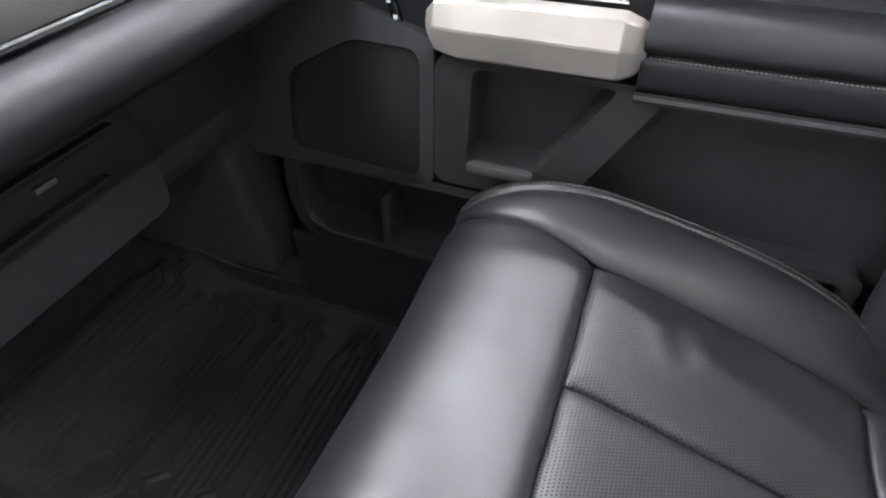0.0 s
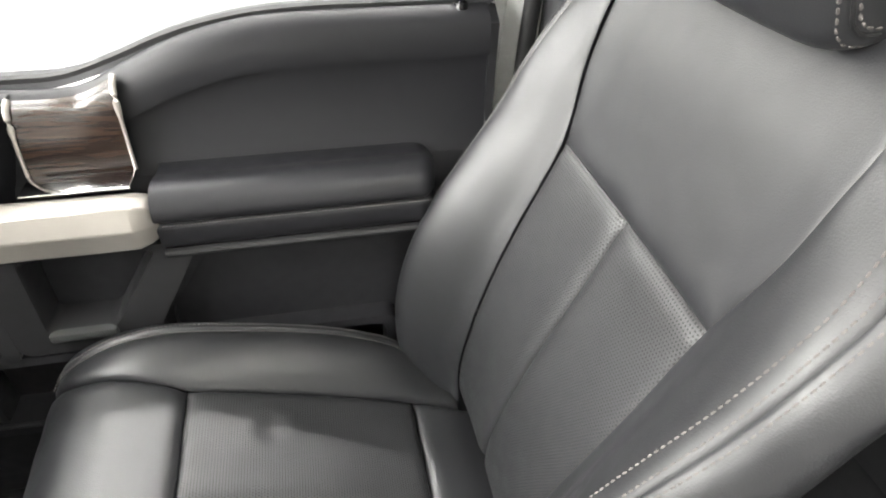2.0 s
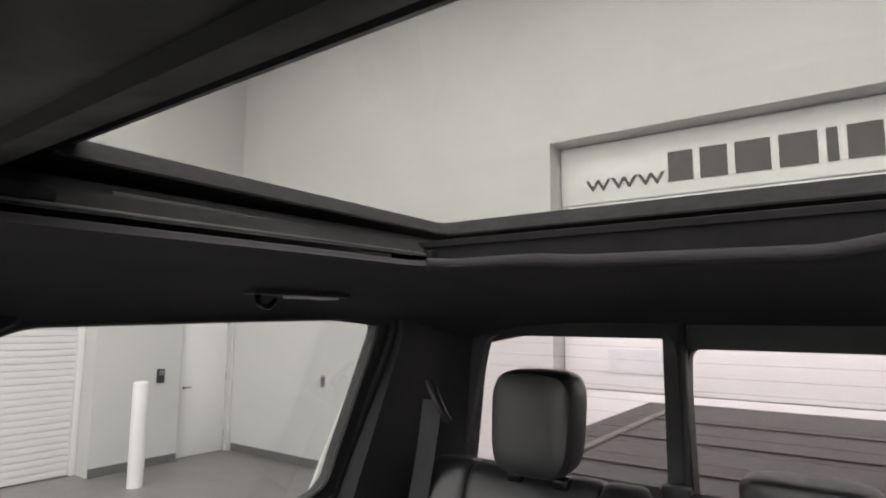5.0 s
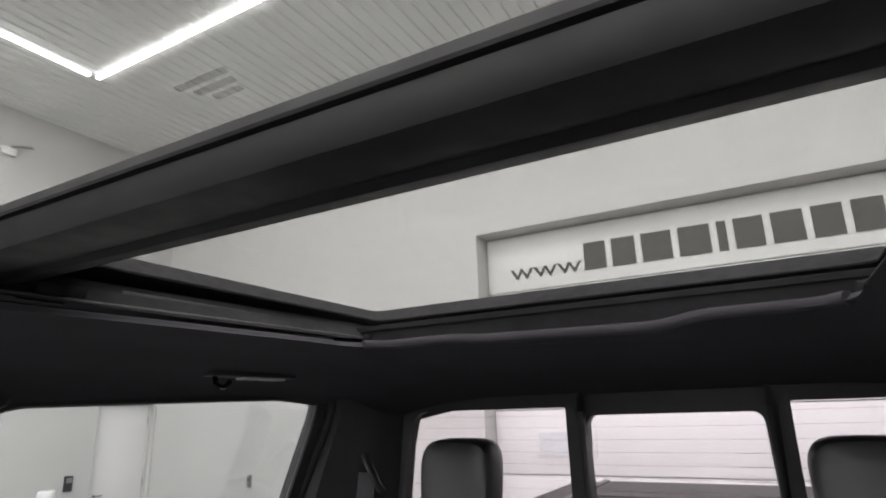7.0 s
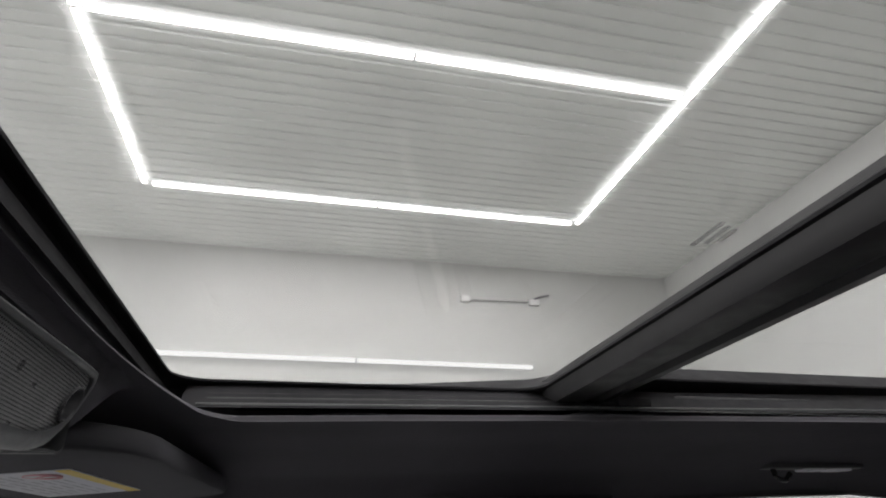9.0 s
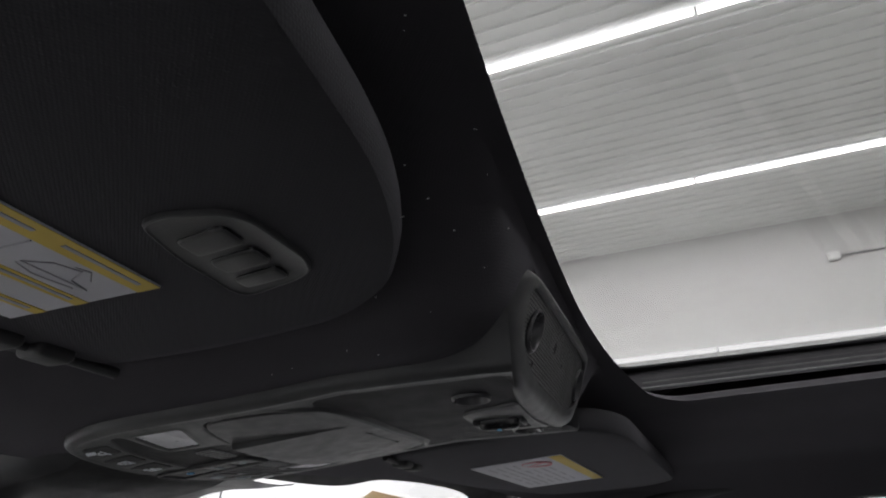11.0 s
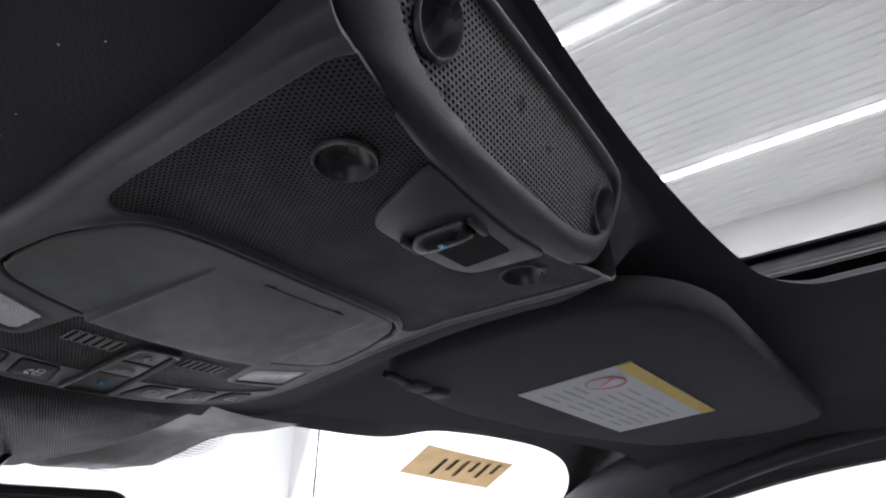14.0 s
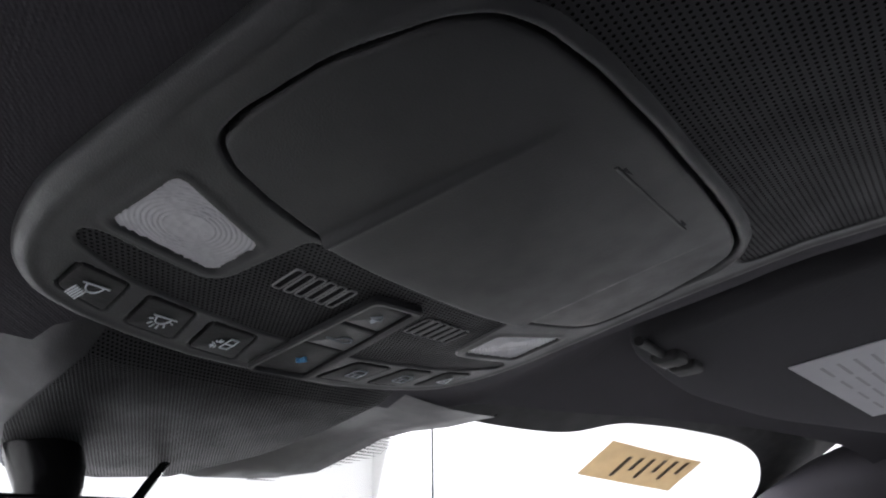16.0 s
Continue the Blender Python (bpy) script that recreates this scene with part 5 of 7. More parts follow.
# ================================================================ doors
def car_door(s, y_front, y_rear, belt, glass, name_label, arm, bar, wood_y, pin_y, low, front):
    """One door with its window. s: side; belt, glass: outlines of the trim's upper edge and of the window, as (y, z)."""
    d = thing("door_1", (s * 0.78, (y_front + y_rear) / 2, 0.05), name_label, "car door", "car doors", "structure")
    bf = table(sorted(belt))
    ys = list(np.linspace(y_rear, y_front, 48))
    # upper trim from the window edge down to the armrest
    def upper(a, y):
        b = bf(y)
        low = [(0.812, b - 0.012), (0.800, b - 0.002), (0.787, b - 0.005), (0.774, b - 0.016), (0.766, b - 0.036), (0.766, b - 0.060), (0.771, 0.72 * b + 0.28 * 0.645), (0.776, 0.45 * b + 0.55 * 0.645), (0.774, 0.16 * b + 0.84 * 0.645), (0.764, 0.622), (0.754, 0.600)]
        P = smooth_path([(p[0], 0, p[1]) for p in low], 4)
        sec = table([(i / (len(P) - 1), p.x, p.z) for i, p in enumerate(P)])
        x, z = sec(a)
        return (s * x, y, z)

    up = part("upper_trim", sheet(upper, list(np.linspace(0, 1, 41)), ys), M_VINYL, d, "soft black vinyl upper trim")
    lowp = sheet(lambda a, y: (s * table([(0, 0.754, 0.605), (0.2, 0.742, 0.55), (0.25, 0.752, 0.52), (0.7, 0.764, 0.30), (1, 0.77, 0.10)])(a)[0], y, table([(0, 0.605), (0.2, 0.55), (0.25, 0.52), (0.7, 0.30), (1, 0.08)])(a)), list(np.linspace(0, 1, 20)), ys)
    part("lower_panel", lowp, M_DOOR_P, d)
    part("shell", boxed(min(s * 0.80, s * 0.86), max(s * 0.80, s * 0.86), y_rear, y_front, -0.05, 0.66, 0.01), M_BODY, d)
    end = prism([(s * 0.745, 0.08), (s * 0.75, 0.62), (s * 0.772, 0.66), (s * 0.772, bf(y_rear) - 0.02), (s * 0.80, bf(y_rear) - 0.004), (s * 0.83, bf(y_rear) - 0.03), (s * 0.83, 0.08)], "y", y_rear - 0.012, y_rear)
    part("end_cap", end, M_DOOR_P, d)
    # armrest pad
    y0, y1 = arm
    sec = [(0.772, 0.618), (0.748, 0.618), (0.730, 0.620), (0.712, 0.625), (0.692, 0.627), (0.674, 0.620), (0.664, 0.606), (0.663, 0.594), (0.670, 0.586)]
    sec2 = [(0.672, 0.585), (0.666, 0.578), (0.668, 0.555), (0.676, 0.545), (0.70, 0.541), (0.76, 0.541)]
    for nm, sc in (("armrest", sec), ("armrest_skirt", sec2)):
        P = smooth_path([(a if front else 0.772 - 0.5 * (0.772 - a), 0, b) for a, b in sc], 4)
        rings = []
        n = 26
        for k in range(n + 1):
            y = y0 + (y1 - y0) * (k / n) ** 1.8
            e = min(1.0, (y - y0) / 0.03)
            pull = (1 - math.sqrt(max(0.0, 1 - (1 - e) ** 2))) if e < 1 else 0.0
            rings.append([(s * (p.x + pull * (0.772 - p.x)), y, 0.586 + (p.z - 0.586) * (1 - 0.9 * pull)) for p in P])
        bm = loft(rings, False, False)
        part(nm, bm, M_VINYL, d)
    part("stitching", stitches([[(s * (0.6665 if front else 0.719), y, 0.5835) for y in np.linspace(y0 + 0.015, y1 - 0.005, 60)]], 0.0042, 0.003, 0.0008), M_THREAD_D, d, kind="stuff")
    part("armrest_lip", tube([(s * (0.672 if front else 0.722), y, 0.538) for y in np.linspace(y0 - 0.01, y1, 12)], 0.006, 8), M_PLASTIC_G, d)
    # satin pull bar: hexagonal, chamfered at both ends
    b0, b1 = bar
    hexa = lambda k, y: [(s * (0.690 - 0.030 * k), y, 0.585 + 0.034 * k), (s * (0.690 - 0.006 * k + 0.0), y, 0.585 + 0.036 * k), (s * 0.708, y, 0.585 + 0.026 * k), (s * 0.712, y, 0.585 - 0.034 * k), (s * (0.690 - 0.012 * k), y, 0.585 - 0.036 * k), (s * (0.690 - 0.032 * k), y, 0.585 - 0.026 * k), (s * (0.690 - 0.040 * k), y, 0.585 + 0.006 * k)]
    hx = [hexa(0.55, b0), hexa(0.82, b0 + 0.010), hexa(1.0, b0 + 0.026), hexa(1.0, b1 - 0.040), hexa(0.85, b1 - 0.014), hexa(0.42, b1)]
    bm = loft(hx)
    bmesh.ops.bevel(bm, geom=[e for e in bm.edges], offset=0.0016, segments=1, profile=0.5, affect="EDGES", clamp_overlap=True)
    part("pull_bar", bm, M_SILVER, d, "satin silver door pull bar", sharp=16)
    # wood strip with bright edges
    w0, w1 = wood_y
    def wood_at(a, y):
        b = bf(y)
        x, z = table([(0.0, 0.778, b - 0.006), (0.15, 0.764, b - 0.014), (0.35, 0.757, b - 0.035), (0.7, 0.750, 0.655), (1.0, 0.745, 0.622)])(a)
        return (s * x, y, z)

    part("wood_strip", sheet(wood_at, list(np.linspace(0, 1, 14)), list(np.linspace(w0, w1, 8))), M_WOOD, d, "dark glossy wood strip")
    for y in (w0, w1):
        part("bright_edge", tube([Vector(wood_at(a, y)) + Vector((-s * 0.002, 0, 0.001)) for a in np.linspace(0, 1, 14)], [0.004] * 6 + [0.0025] * 8, 8), M_SILVER, d)
    part("bright_edge", boxed(min(s * 0.70, s * 0.742), max(s * 0.70, s * 0.742), w0, w1, 0.6205, 0.6235, 0.001), M_CHROME, d)
    # lock pin
    pin = tube([(s * 0.795, pin_y, bf(pin_y) - 0.01), (s * 0.795, pin_y, bf(pin_y) + 0.010), (s * 0.795, pin_y, bf(pin_y) + 0.018)], [0.0035, 0.0035, 0.005], 10)
    part("lock_pin", pin, M_GLOSS, d)
    bez = tube([(s * 0.793, pin_y, bf(pin_y) - 0.006), (s * 0.793, pin_y, bf(pin_y) + 0.001)], [0.010, 0.008], 12)
    part("pin_bezel", bez, M_GLOSS, d)
    # window: sheet of glass, rubber edge, black frame
    def lean(z):
        return 0.806 - 0.145 * (z - 0.79)

    xs, zs = [p[0] for p in glass], [p[1] for p in glass]
    bm = bmesh.new()
    bm.faces.new([bm.verts.new((s * (lean(z) + 0.006), y, z)) for y, z in rounded(glass, 0.05, 6)])
    bmesh.ops.triangulate(bm, faces=bm.faces)
    g = part("window_glass", bm, M_GLASS_F if front else M_GLASS_D, d)
    g.visible_shadow = False
    loop = rounded(glass, 0.05, 6)
    if front:
        on_pane = lambda y, z, h: (s * (lean(z) + 0.0055 - h), y, z)
        for k in range(9):
            # a round mark of small bars, as etched by the glass maker
            ca, sa = math.cos(k * 0.698), math.sin(k * 0.698)
            for r0, r1, w in ((0.003, 0.008, 0.0012), (0.0095, 0.0135, 0.0010)):
                q = [(-0.058 + r * ca - o * sa, 0.842 + r * sa + o * ca) for r, o in ((r0, -w), (r1, -w), (r1, w), (r0, w))]
                part("etched_mark", loft([[on_pane(*p, 0.0) for p in q], [on_pane(*p, 0.0008) for p in q]]), mat_etch, g)
        for k in range(3):
            for y0, wd in ((-0.086, 0.010), (-0.034, 0.008)):
                q = [(y0, 0.834 + 0.0055 * k), (y0 + wd, 0.834 + 0.0055 * k), (y0 + wd, 0.837 + 0.0055 * k), (y0, 0.837 + 0.0055 * k)]
                part("etched_mark", loft([[on_pane(*p, 0.0) for p in q], [on_pane(*p, 0.0008) for p in q]]), mat_etch, g)
    part("window_seal", tube([(s * lean(z), y, z) for y, z in loop], 0.006, 6, True), M_RUBBER, d)
    cen = Vector((sum(xs) / len(xs), sum(zs) / len(zs)))
    big = []
    for y, z in loop:
        top = 1 if z > 0.92 else 0.0
        v = Vector((y, z)) - cen
        big.append((y + (0.030 if v.x > 0 else -0.030) * min(1, abs(v.x) / 0.2), z + (0.030 if top else -0.012)))
    bm = loft([[(s * (lean(z) - 0.004), y, z) for y, z in loop], [(s * (lean(z) - 0.010), y, z) for y, z in big], [(s * (lean(z) + 0.03), y, z) for y, z in big], [(s * (lean(z) + 0.03), y, z) for y, z in loop], [(s * (lean(z) - 0.004), y, z) for y, z in loop]], True, False)
    part("window_frame", bm, M_DOOR_P, d, "black door window frame")
    if low:
        front_details(d, s)
    return d


def front_details(d, s):
    """The lower front of a front door: speaker, pockets, switch, release lever."""
    X = lambda a, b: (min(s * a, s * b), max(s * a, s * b))
    # raised carrier round pocket and speaker
    hole = rounded([(0.512, 0.412), (0.428, 0.412), (0.345, 0.536), (0.505, 0.536)], 0.012, 4)
    rim = rounded([(0.56, 0.372), (0.385, 0.372), (0.285, 0.545), (0.555, 0.548)], 0.02, 4)
    bm = loft([[(s * 0.745, *p) for p in hole], [(s * 0.692, *p) for p in hole], [(s * 0.684, p[0] * 0.93 + q[0] * 0.07, p[1] * 0.93 + q[1] * 0.07) for p, q in zip(hole, rim)], [(s * 0.682, *p) for p in rim], [(s * 0.70, p[0] * 1.0, p[1]) for p in rim], [(s * 0.76, *p) for p in rim]], True, False)
    part("pocket_surround", bm, M_PLASTIC_G, d)
    part("pocket_back", boxed(*X(0.738, 0.744), 0.34, 0.52, 0.40, 0.55), M_DOOR_P, d)
    # paler than its surround: the light caught on this ledge is in the colour
    part("pocket_floor", boxed(*X(0.676, 0.74), 0.425, 0.513, 0.396, 0.411, 0.004), M_SATIN, d)
    # speaker
    sp = rounded([(0.775, 0.385), (0.58, 0.375), (0.572, 0.552), (0.66, 0.555), (0.76, 0.50)], 0.02, 5)
    big = rounded([(0.86, 0.352), (0.562, 0.36), (0.556, 0.566), (0.67, 0.60), (0.86, 0.60)], 0.02, 5)
    bm = loft([[(s * 0.76, *p) for p in big], [(s * 0.684, *p) for p in big], [(s * 0.678, *p) for p in sp], [(s * 0.684, *p) for p in sp]], True, False)
    part("speaker_surround", bm, M_PLASTIC, d)
    bm = flat_uv(prism(sp, "x", s * 0.690, s * 0.683, 0.002), (1, 2))
    part("speaker_grille", bm, M_GRILLE_S, d, "black perforated speaker grille")
    part("speaker_trim", tube([(s * 0.6795, *p) for p in sp], 0.0011, 6, True), M_GLOSS, d)
    # upper front block with the release lever
    shelf = smooth_path([(0.800, 0, 0.712), (0.770, 0, 0.711), (0.735, 0, 0.702), (0.700, 0, 0.688), (0.686, 0, 0.678), (0.682, 0, 0.664), (0.690, 0, 0.62), (0.696, 0, 0.56), (0.70, 0, 0.53)], 4)
    rings = []
    for y, k in ((0.475, 0.0), (0.482, 0.45), (0.492, 0.85), (0.505, 1.0), (0.65, 1.0), (0.84, 1.0)):
        rings.append([(s * (0.775 + (p.x - 0.775) * k if p.x < 0.775 else p.x), y + 0.035 * (0.712 - p.z) / 0.18 * (k < 1), p.z) for p in shelf])
    part("upper_block", loft(rings, False, False), M_VINYL, d)
    tilt = lambda y, z, h: (s * (0.718 - (z - 0.695) * -1.9 - h), y, z + h * 1.6)
    cup = rounded([(0.618, 0.687), (0.552, 0.687), (0.552, 0.703), (0.618, 0.703)], 0.006, 5)
    ob = rounded([(0.625, 0.684), (0.545, 0.684), (0.545, 0.706), (0.625, 0.706)], 0.008, 5)
    bm = loft([[tilt(*p, 0.0) for p in ob], [tilt(*p, 0.003) for p in ob], [tilt(*p, 0.003) for p in cup], [tilt(*p, -0.001) for p in cup]], True, True)
    part("lever_bezel", bm, M_PLASTIC_G, d)
    lv = rounded([(0.600, 0.690), (0.572, 0.690), (0.576, 0.700), (0.597, 0.700)], 0.003, 4)
    part("release_lever", loft([[tilt(*p, -0.001) for p in lv], [tilt(*p, 0.006) for p in lv]]), M_CHROME, d, "chrome door release lever")
    # lock switch
    part("switch_plate", prism(rounded([(0.6185, 0.616), (0.608, 0.618), (0.595, 0.571), (0.606, 0.567)], 0.006), "x", s * 0.70, s * 0.686, 0.002), M_GLOSS, d)
    for k, (y, z) in enumerate(((0.611, 0.602), (0.6035, 0.584))):
        part("switch_icon", boxed(*X(0.6848, 0.6858), y - 0.0024, y + 0.0024, z - 0.0024, z + 0.0024), M_ICON, d)
    # map pocket low down
    mouth = rounded([(0.775, 0.345), (0.785, 0.290), (0.775, 0.240), (0.735, 0.226), (0.56, 0.216), (0.05, 0.205), (0.05, 0.335), (0.55, 0.345)], 0.02, 4)
    rim = rounded([(0.805, 0.372), (0.815, 0.290), (0.800, 0.215), (0.745, 0.198), (0.56, 0.188), (0.03, 0.175), (0.03, 0.352), (0.55, 0.362)], 0.02, 4)
    bm = loft([[(s * 0.750, *p) for p in mouth], [(s * 0.695, *p) for p in mouth], [(s * 0.687, p[0] * 0.8 + q[0] * 0.2, p[1] * 0.8 + q[1] * 0.2) for p, q in zip(mouth, rim)], [(s * 0.689, *q) for q in rim], [(s * 0.76, *q) for q in rim]], True, False)
    part("map_pocket", bm, M_DOOR_P, d, "hollow black map pocket")
    part("pocket_back", boxed(*X(0.746, 0.752), 0.04, 0.79, 0.20, 0.35), M_TRAY, d)
    part("pocket_lip", tube(smooth_path([(s * 0.686, 0.772, 0.240), (s * 0.685, 0.735, 0.2275), (s * 0.685, 0.65, 0.2225), (s * 0.685, 0.56, 0.2175), (s * 0.685, 0.30, 0.2115)], 6), 0.0045, 8), M_PLASTIC_G, d)
    part("pocket_rib", boxed(*X(0.694, 0.748), 0.640, 0.656, 0.215, 0.30, 0.006), M_PLASTIC, d)
    part("low_panel", boxed(*X(0.70, 0.76), 0.02, 0.84, 0.02, 0.19, 0.012, 3), M_DOOR_P, d)
    # recessed field behind the seat
    fld = rounded([(0.275, 0.525), (0.355, 0.41), (0.36, 0.25), (-0.10, 0.25), (-0.10, 0.525)], 0.02, 4)
    rim = rounded([(0.29, 0.537), (0.375, 0.41), (0.38, 0.235), (-0.115, 0.235), (-0.115, 0.537)], 0.02, 4)
    bm = loft([[(s * 0.72, *p) for p in rim], [(s * 0.70, *p) for p in rim], [(s * 0.704, *p) for p in fld], [(s * 0.728, *p) for p in fld]], True, True)
    part("field_panel", bm, M_DOOR_P, d)


FB = [(0.86, 0.716), (0.50, 0.715), (0.40, 0.716), (0.35, 0.738), (0.28, 0.768), (0.20, 0.788), (0.12, 0.794), (0.0, 0.795), (-0.12, 0.796)]
FG = [(-0.105, 0.795), (0.10, 0.795), (0.19, 0.790), (0.28, 0.770), (0.36, 0.738), (0.42, 0.718), (0.86, 0.716), (1.02, 0.84), (0.62, 1.08), (0.45, 1.158), (0.34, 1.184), (0.24, 1.200), (0.10, 1.212), (-0.132, 1.216)]
RB = [(-0.40, 0.838), (-0.55, 0.838), (-0.80, 0.838), (-0.90, 0.842), (-0.98, 0.856), (-1.05, 0.874), (-1.09, 0.885)]
RG = [(-0.33, 0.838), (-0.80, 0.838), (-0.91, 0.845), (-1.00, 0.866), (-1.062, 0.884), (-1.172, 1.243), (-0.80, 1.237), (-0.465, 1.229), (-0.412, 1.205), (-0.378, 1.165), (-0.36, 1.10)]
for s in (1, -1):
    dr = car_door(s, 0.86, -0.115, FB, FG, "black front door trim with wood strip and silver pull bar" if s > 0 else "unseen driver door with black trim and wood strip, assumed wide open for light", (-0.038, 0.326), (0.322, 0.562), (0.350, 0.474), -0.080, True, True)
    if s < 0:
        # the unseen driver's door, assumed open on its front hinges to let light in
        turn, hinge = radians(-62), Vector((-0.83, 0.88, 0))
        arm = Vector(dr.location) - hinge
        dr.location = hinge + Vector((arm.x * math.cos(turn) - arm.y * math.sin(turn), arm.x * math.sin(turn) + arm.y * math.cos(turn), arm.z))
        dr.rotation_euler = (0, 0, turn)
    car_door(s, -0.40, -1.05, RB, RG, "black rear door trim with wood strip and silver pull bar", (-1.04, -0.80), (-0.855, -0.560), (-0.800, -0.668), -0.945, False, False)

# ================================================================ overhead console
con = thing("overhead_console", (0, 0.46, 1.22), "black overhead console with lamps, switches and a storage lid", "overhead console")


def under(x, y):
    """Height of the console's underside, a little crowned and leaning across."""
    return 1.220 - 0.09 * np.maximum(0.0, np.asarray(y) - 0.41) + 0.45 * np.asarray(x) ** 2 + 0.026 * np.asarray(x)


def depth_in(poly, X, Y):
    """How far points lie inside a closed outline; negative outside it."""
    px, py = np.ravel(X), np.ravel(Y)
    best, inside = np.full(px.shape, 1e9), np.zeros(px.shape, bool)
    for (ax, ay), (bx, by) in zip(poly, poly[1:] + poly[:1]):
        dx, dy = bx - ax, by - ay
        t = np.clip(((px - ax) * dx + (py - ay) * dy) / (dx * dx + dy * dy + 1e-14), 0, 1)
        best = np.minimum(best, np.hypot(px - ax - t * dx, py - ay - t * dy))
        if ay != by:
            inside ^= ((ay > py) != (by > py)) & (px < (bx - ax) * (py - ay) / (by - ay) + ax)
    return np.where(inside, best, -best).reshape(np.shape(X))


def step_up(d, w):
    """0 to 1 as d goes from -w/2 to w/2."""
    t = np.clip(d / w + 0.5, 0, 1)
    return t * t * (3 - 2 * t)


def grid_part(name, X, Y, Z, material, parent, label="", keep=None, sharp=60):
    """A sheet from arrays of places, with a UV map of x and y; keep: which of its cells are built."""
    n, m = X.shape
    idx = np.arange(n * m).reshape(n, m)
    quads = np.stack([idx[:-1, :-1], idx[:-1, 1:], idx[1:, 1:], idx[1:, :-1]], -1).reshape(-1, 4)
    if keep is not None:
        quads = quads[keep.ravel()]
    used = np.unique(quads)
    remap = np.zeros(n * m, int)
    remap[used] = np.arange(len(used))
    co = np.stack([X.ravel(), Y.ravel(), Z.ravel()], -1)[used]
    c = (co.min(0) + co.max(0)) / 2
    me = bpy.data.meshes.new(name)
    me.from_pydata((co - c).tolist(), [], remap[quads].tolist())
    uv = me.uv_layers.new(name="UVMap")
    uv.data.foreach_set("uv", co[remap[quads].ravel()][:, :2].ravel().astype(np.float32))
    me.materials.append(material)
    me.polygons.foreach_set("use_smooth", [True] * len(me.polygons))
    me.set_sharp_from_angle(angle=radians(sharp))
    ob = new(name, me)
    ob["origin"] = c.tolist()
    ob.parent, ob.location = parent, Vector(c.tolist()) - Vector(parent["origin"])
    return tagged(ob, label=label)


def both(half_loop):
    """An outline from its half at negative x, mirrored."""
    return [*half_loop, *[(-x, y) for x, y in half_loop[::-1]]]


def y_mesh(x):
    """Where the rolled rear rim ends and the mesh field of the underside begins."""
    return 0.3215 - 0.0115 * (abs(x) / 0.095) ** 2


def circle(cx, cy, r, ky=1.0, n=24):
    return [(cx + r * math.cos(2 * math.pi * k / n), cy + r * ky * math.sin(2 * math.pi * k / n)) for k in range(n)]


def close_up(poly, r=0.004, n=4):
    return [tuple(p[:2]) for p in rounded(poly, r, n)]


half = table([(0.3105, 0.1082), (0.316, 0.1090), (0.323, 0.1098), (0.335, 0.1105), (0.41, 0.1105), (0.464, 0.112), (0.513, 0.118), (0.555, 0.1225), (0.575, 0.1215), (0.592, 0.118), (0.604, 0.112), (0.614, 0.102), (0.621, 0.084), (0.6255, 0.062), (0.6285, 0.040)])
LID = close_up(both([(-0.030, 0.5215), (-0.054, 0.5195), (-0.058, 0.5195), (-0.076, 0.5155), (-0.091, 0.5105), (-0.0985, 0.504), (-0.099, 0.494), (-0.0945, 0.467), (-0.085, 0.4415), (-0.078, 0.4325), (-0.068, 0.4280), (-0.050, 0.4250), (-0.022, 0.4235)]), 0.004)
STRIP = close_up(both([(-0.02, 0.5255), (-0.050, 0.5232), (-0.0545, 0.5250), (-0.0560, 0.533), (-0.0610, 0.5600), (-0.0665, 0.5655), (-0.0850, 0.5640), (-0.1020, 0.5615), (-0.1075, 0.5640), (-0.1070, 0.5710), (-0.0960, 0.5765), (-0.0840, 0.5820), (-0.0600, 0.5860), (-0.0300, 0.5895)]), 0.0035)
FIELD = close_up(both([(-0.03, 0.4185), (-0.053, 0.4198), (-0.070, 0.4230), (-0.081, 0.4300), (-0.088, 0.4345), (-0.0940, 0.4325), (-0.0965, 0.4270), (-0.0965, 0.36), (-0.0965, 0.3175), (-0.0930, 0.3085)] + [(x, y_mesh(x) - 0.004) for x in (-0.07, -0.045, -0.02)]), 0.003)
LENSES = [close_up([(s * 0.0985, 0.5240), (s * 0.0650, 0.5375), (s * 0.0675, 0.5595), (s * 0.1025, 0.5550)], 0.003) for s in (-1, 1)]
BUTTONS = [close_up([(s * a, b) for a, b in quad], 0.0025) for s in (-1, 1) for quad in (
    ((0.1000, 0.5820), (0.0830, 0.5850), (0.0815, 0.6080), (0.1005, 0.6005)),
    ((0.0745, 0.5872), (0.0560, 0.5895), (0.0525, 0.6140), (0.0725, 0.6115)),
    ((0.0480, 0.5915), (0.0275, 0.5930), (0.0225, 0.6180), (0.0445, 0.6165)))]

# underside in one sheet: rolled edge, recesses for meshes and lenses, grooves round lid and buttons
us = np.linspace(-1, 1, 341)
vs = np.linspace(0.3105, 0.6285, 451)
hw = np.array([half(v) for v in vs])
X = us[None, :] * hw[:, None]
Y = vs[:, None] + (0.3215 - 0.0115 * (np.abs(X) / 0.095) ** 2 - 0.3105) * np.clip(1 - (vs[:, None] - 0.3105) / 0.04, 0, 1)
rim_loop = [(-half(v), v) for v in vs[::6]] + [(half(v), v) for v in vs[::-6]]
rim_loop = [(rim_loop[0][0], 0.25), *rim_loop, (rim_loop[-1][0], 0.25)]
d = np.maximum(depth_in(rim_loop, X, Y), 0.0)
Z = under(X, Y)
Z += 0.0050 - np.sqrt(np.maximum(0.0050 ** 2 - np.maximum(0.0050 - d, 0) ** 2, 0))
Z -= 0.0007 * np.exp(-((d - 0.0062) / 0.0022) ** 2)
lid_d = depth_in(LID, X, Y)
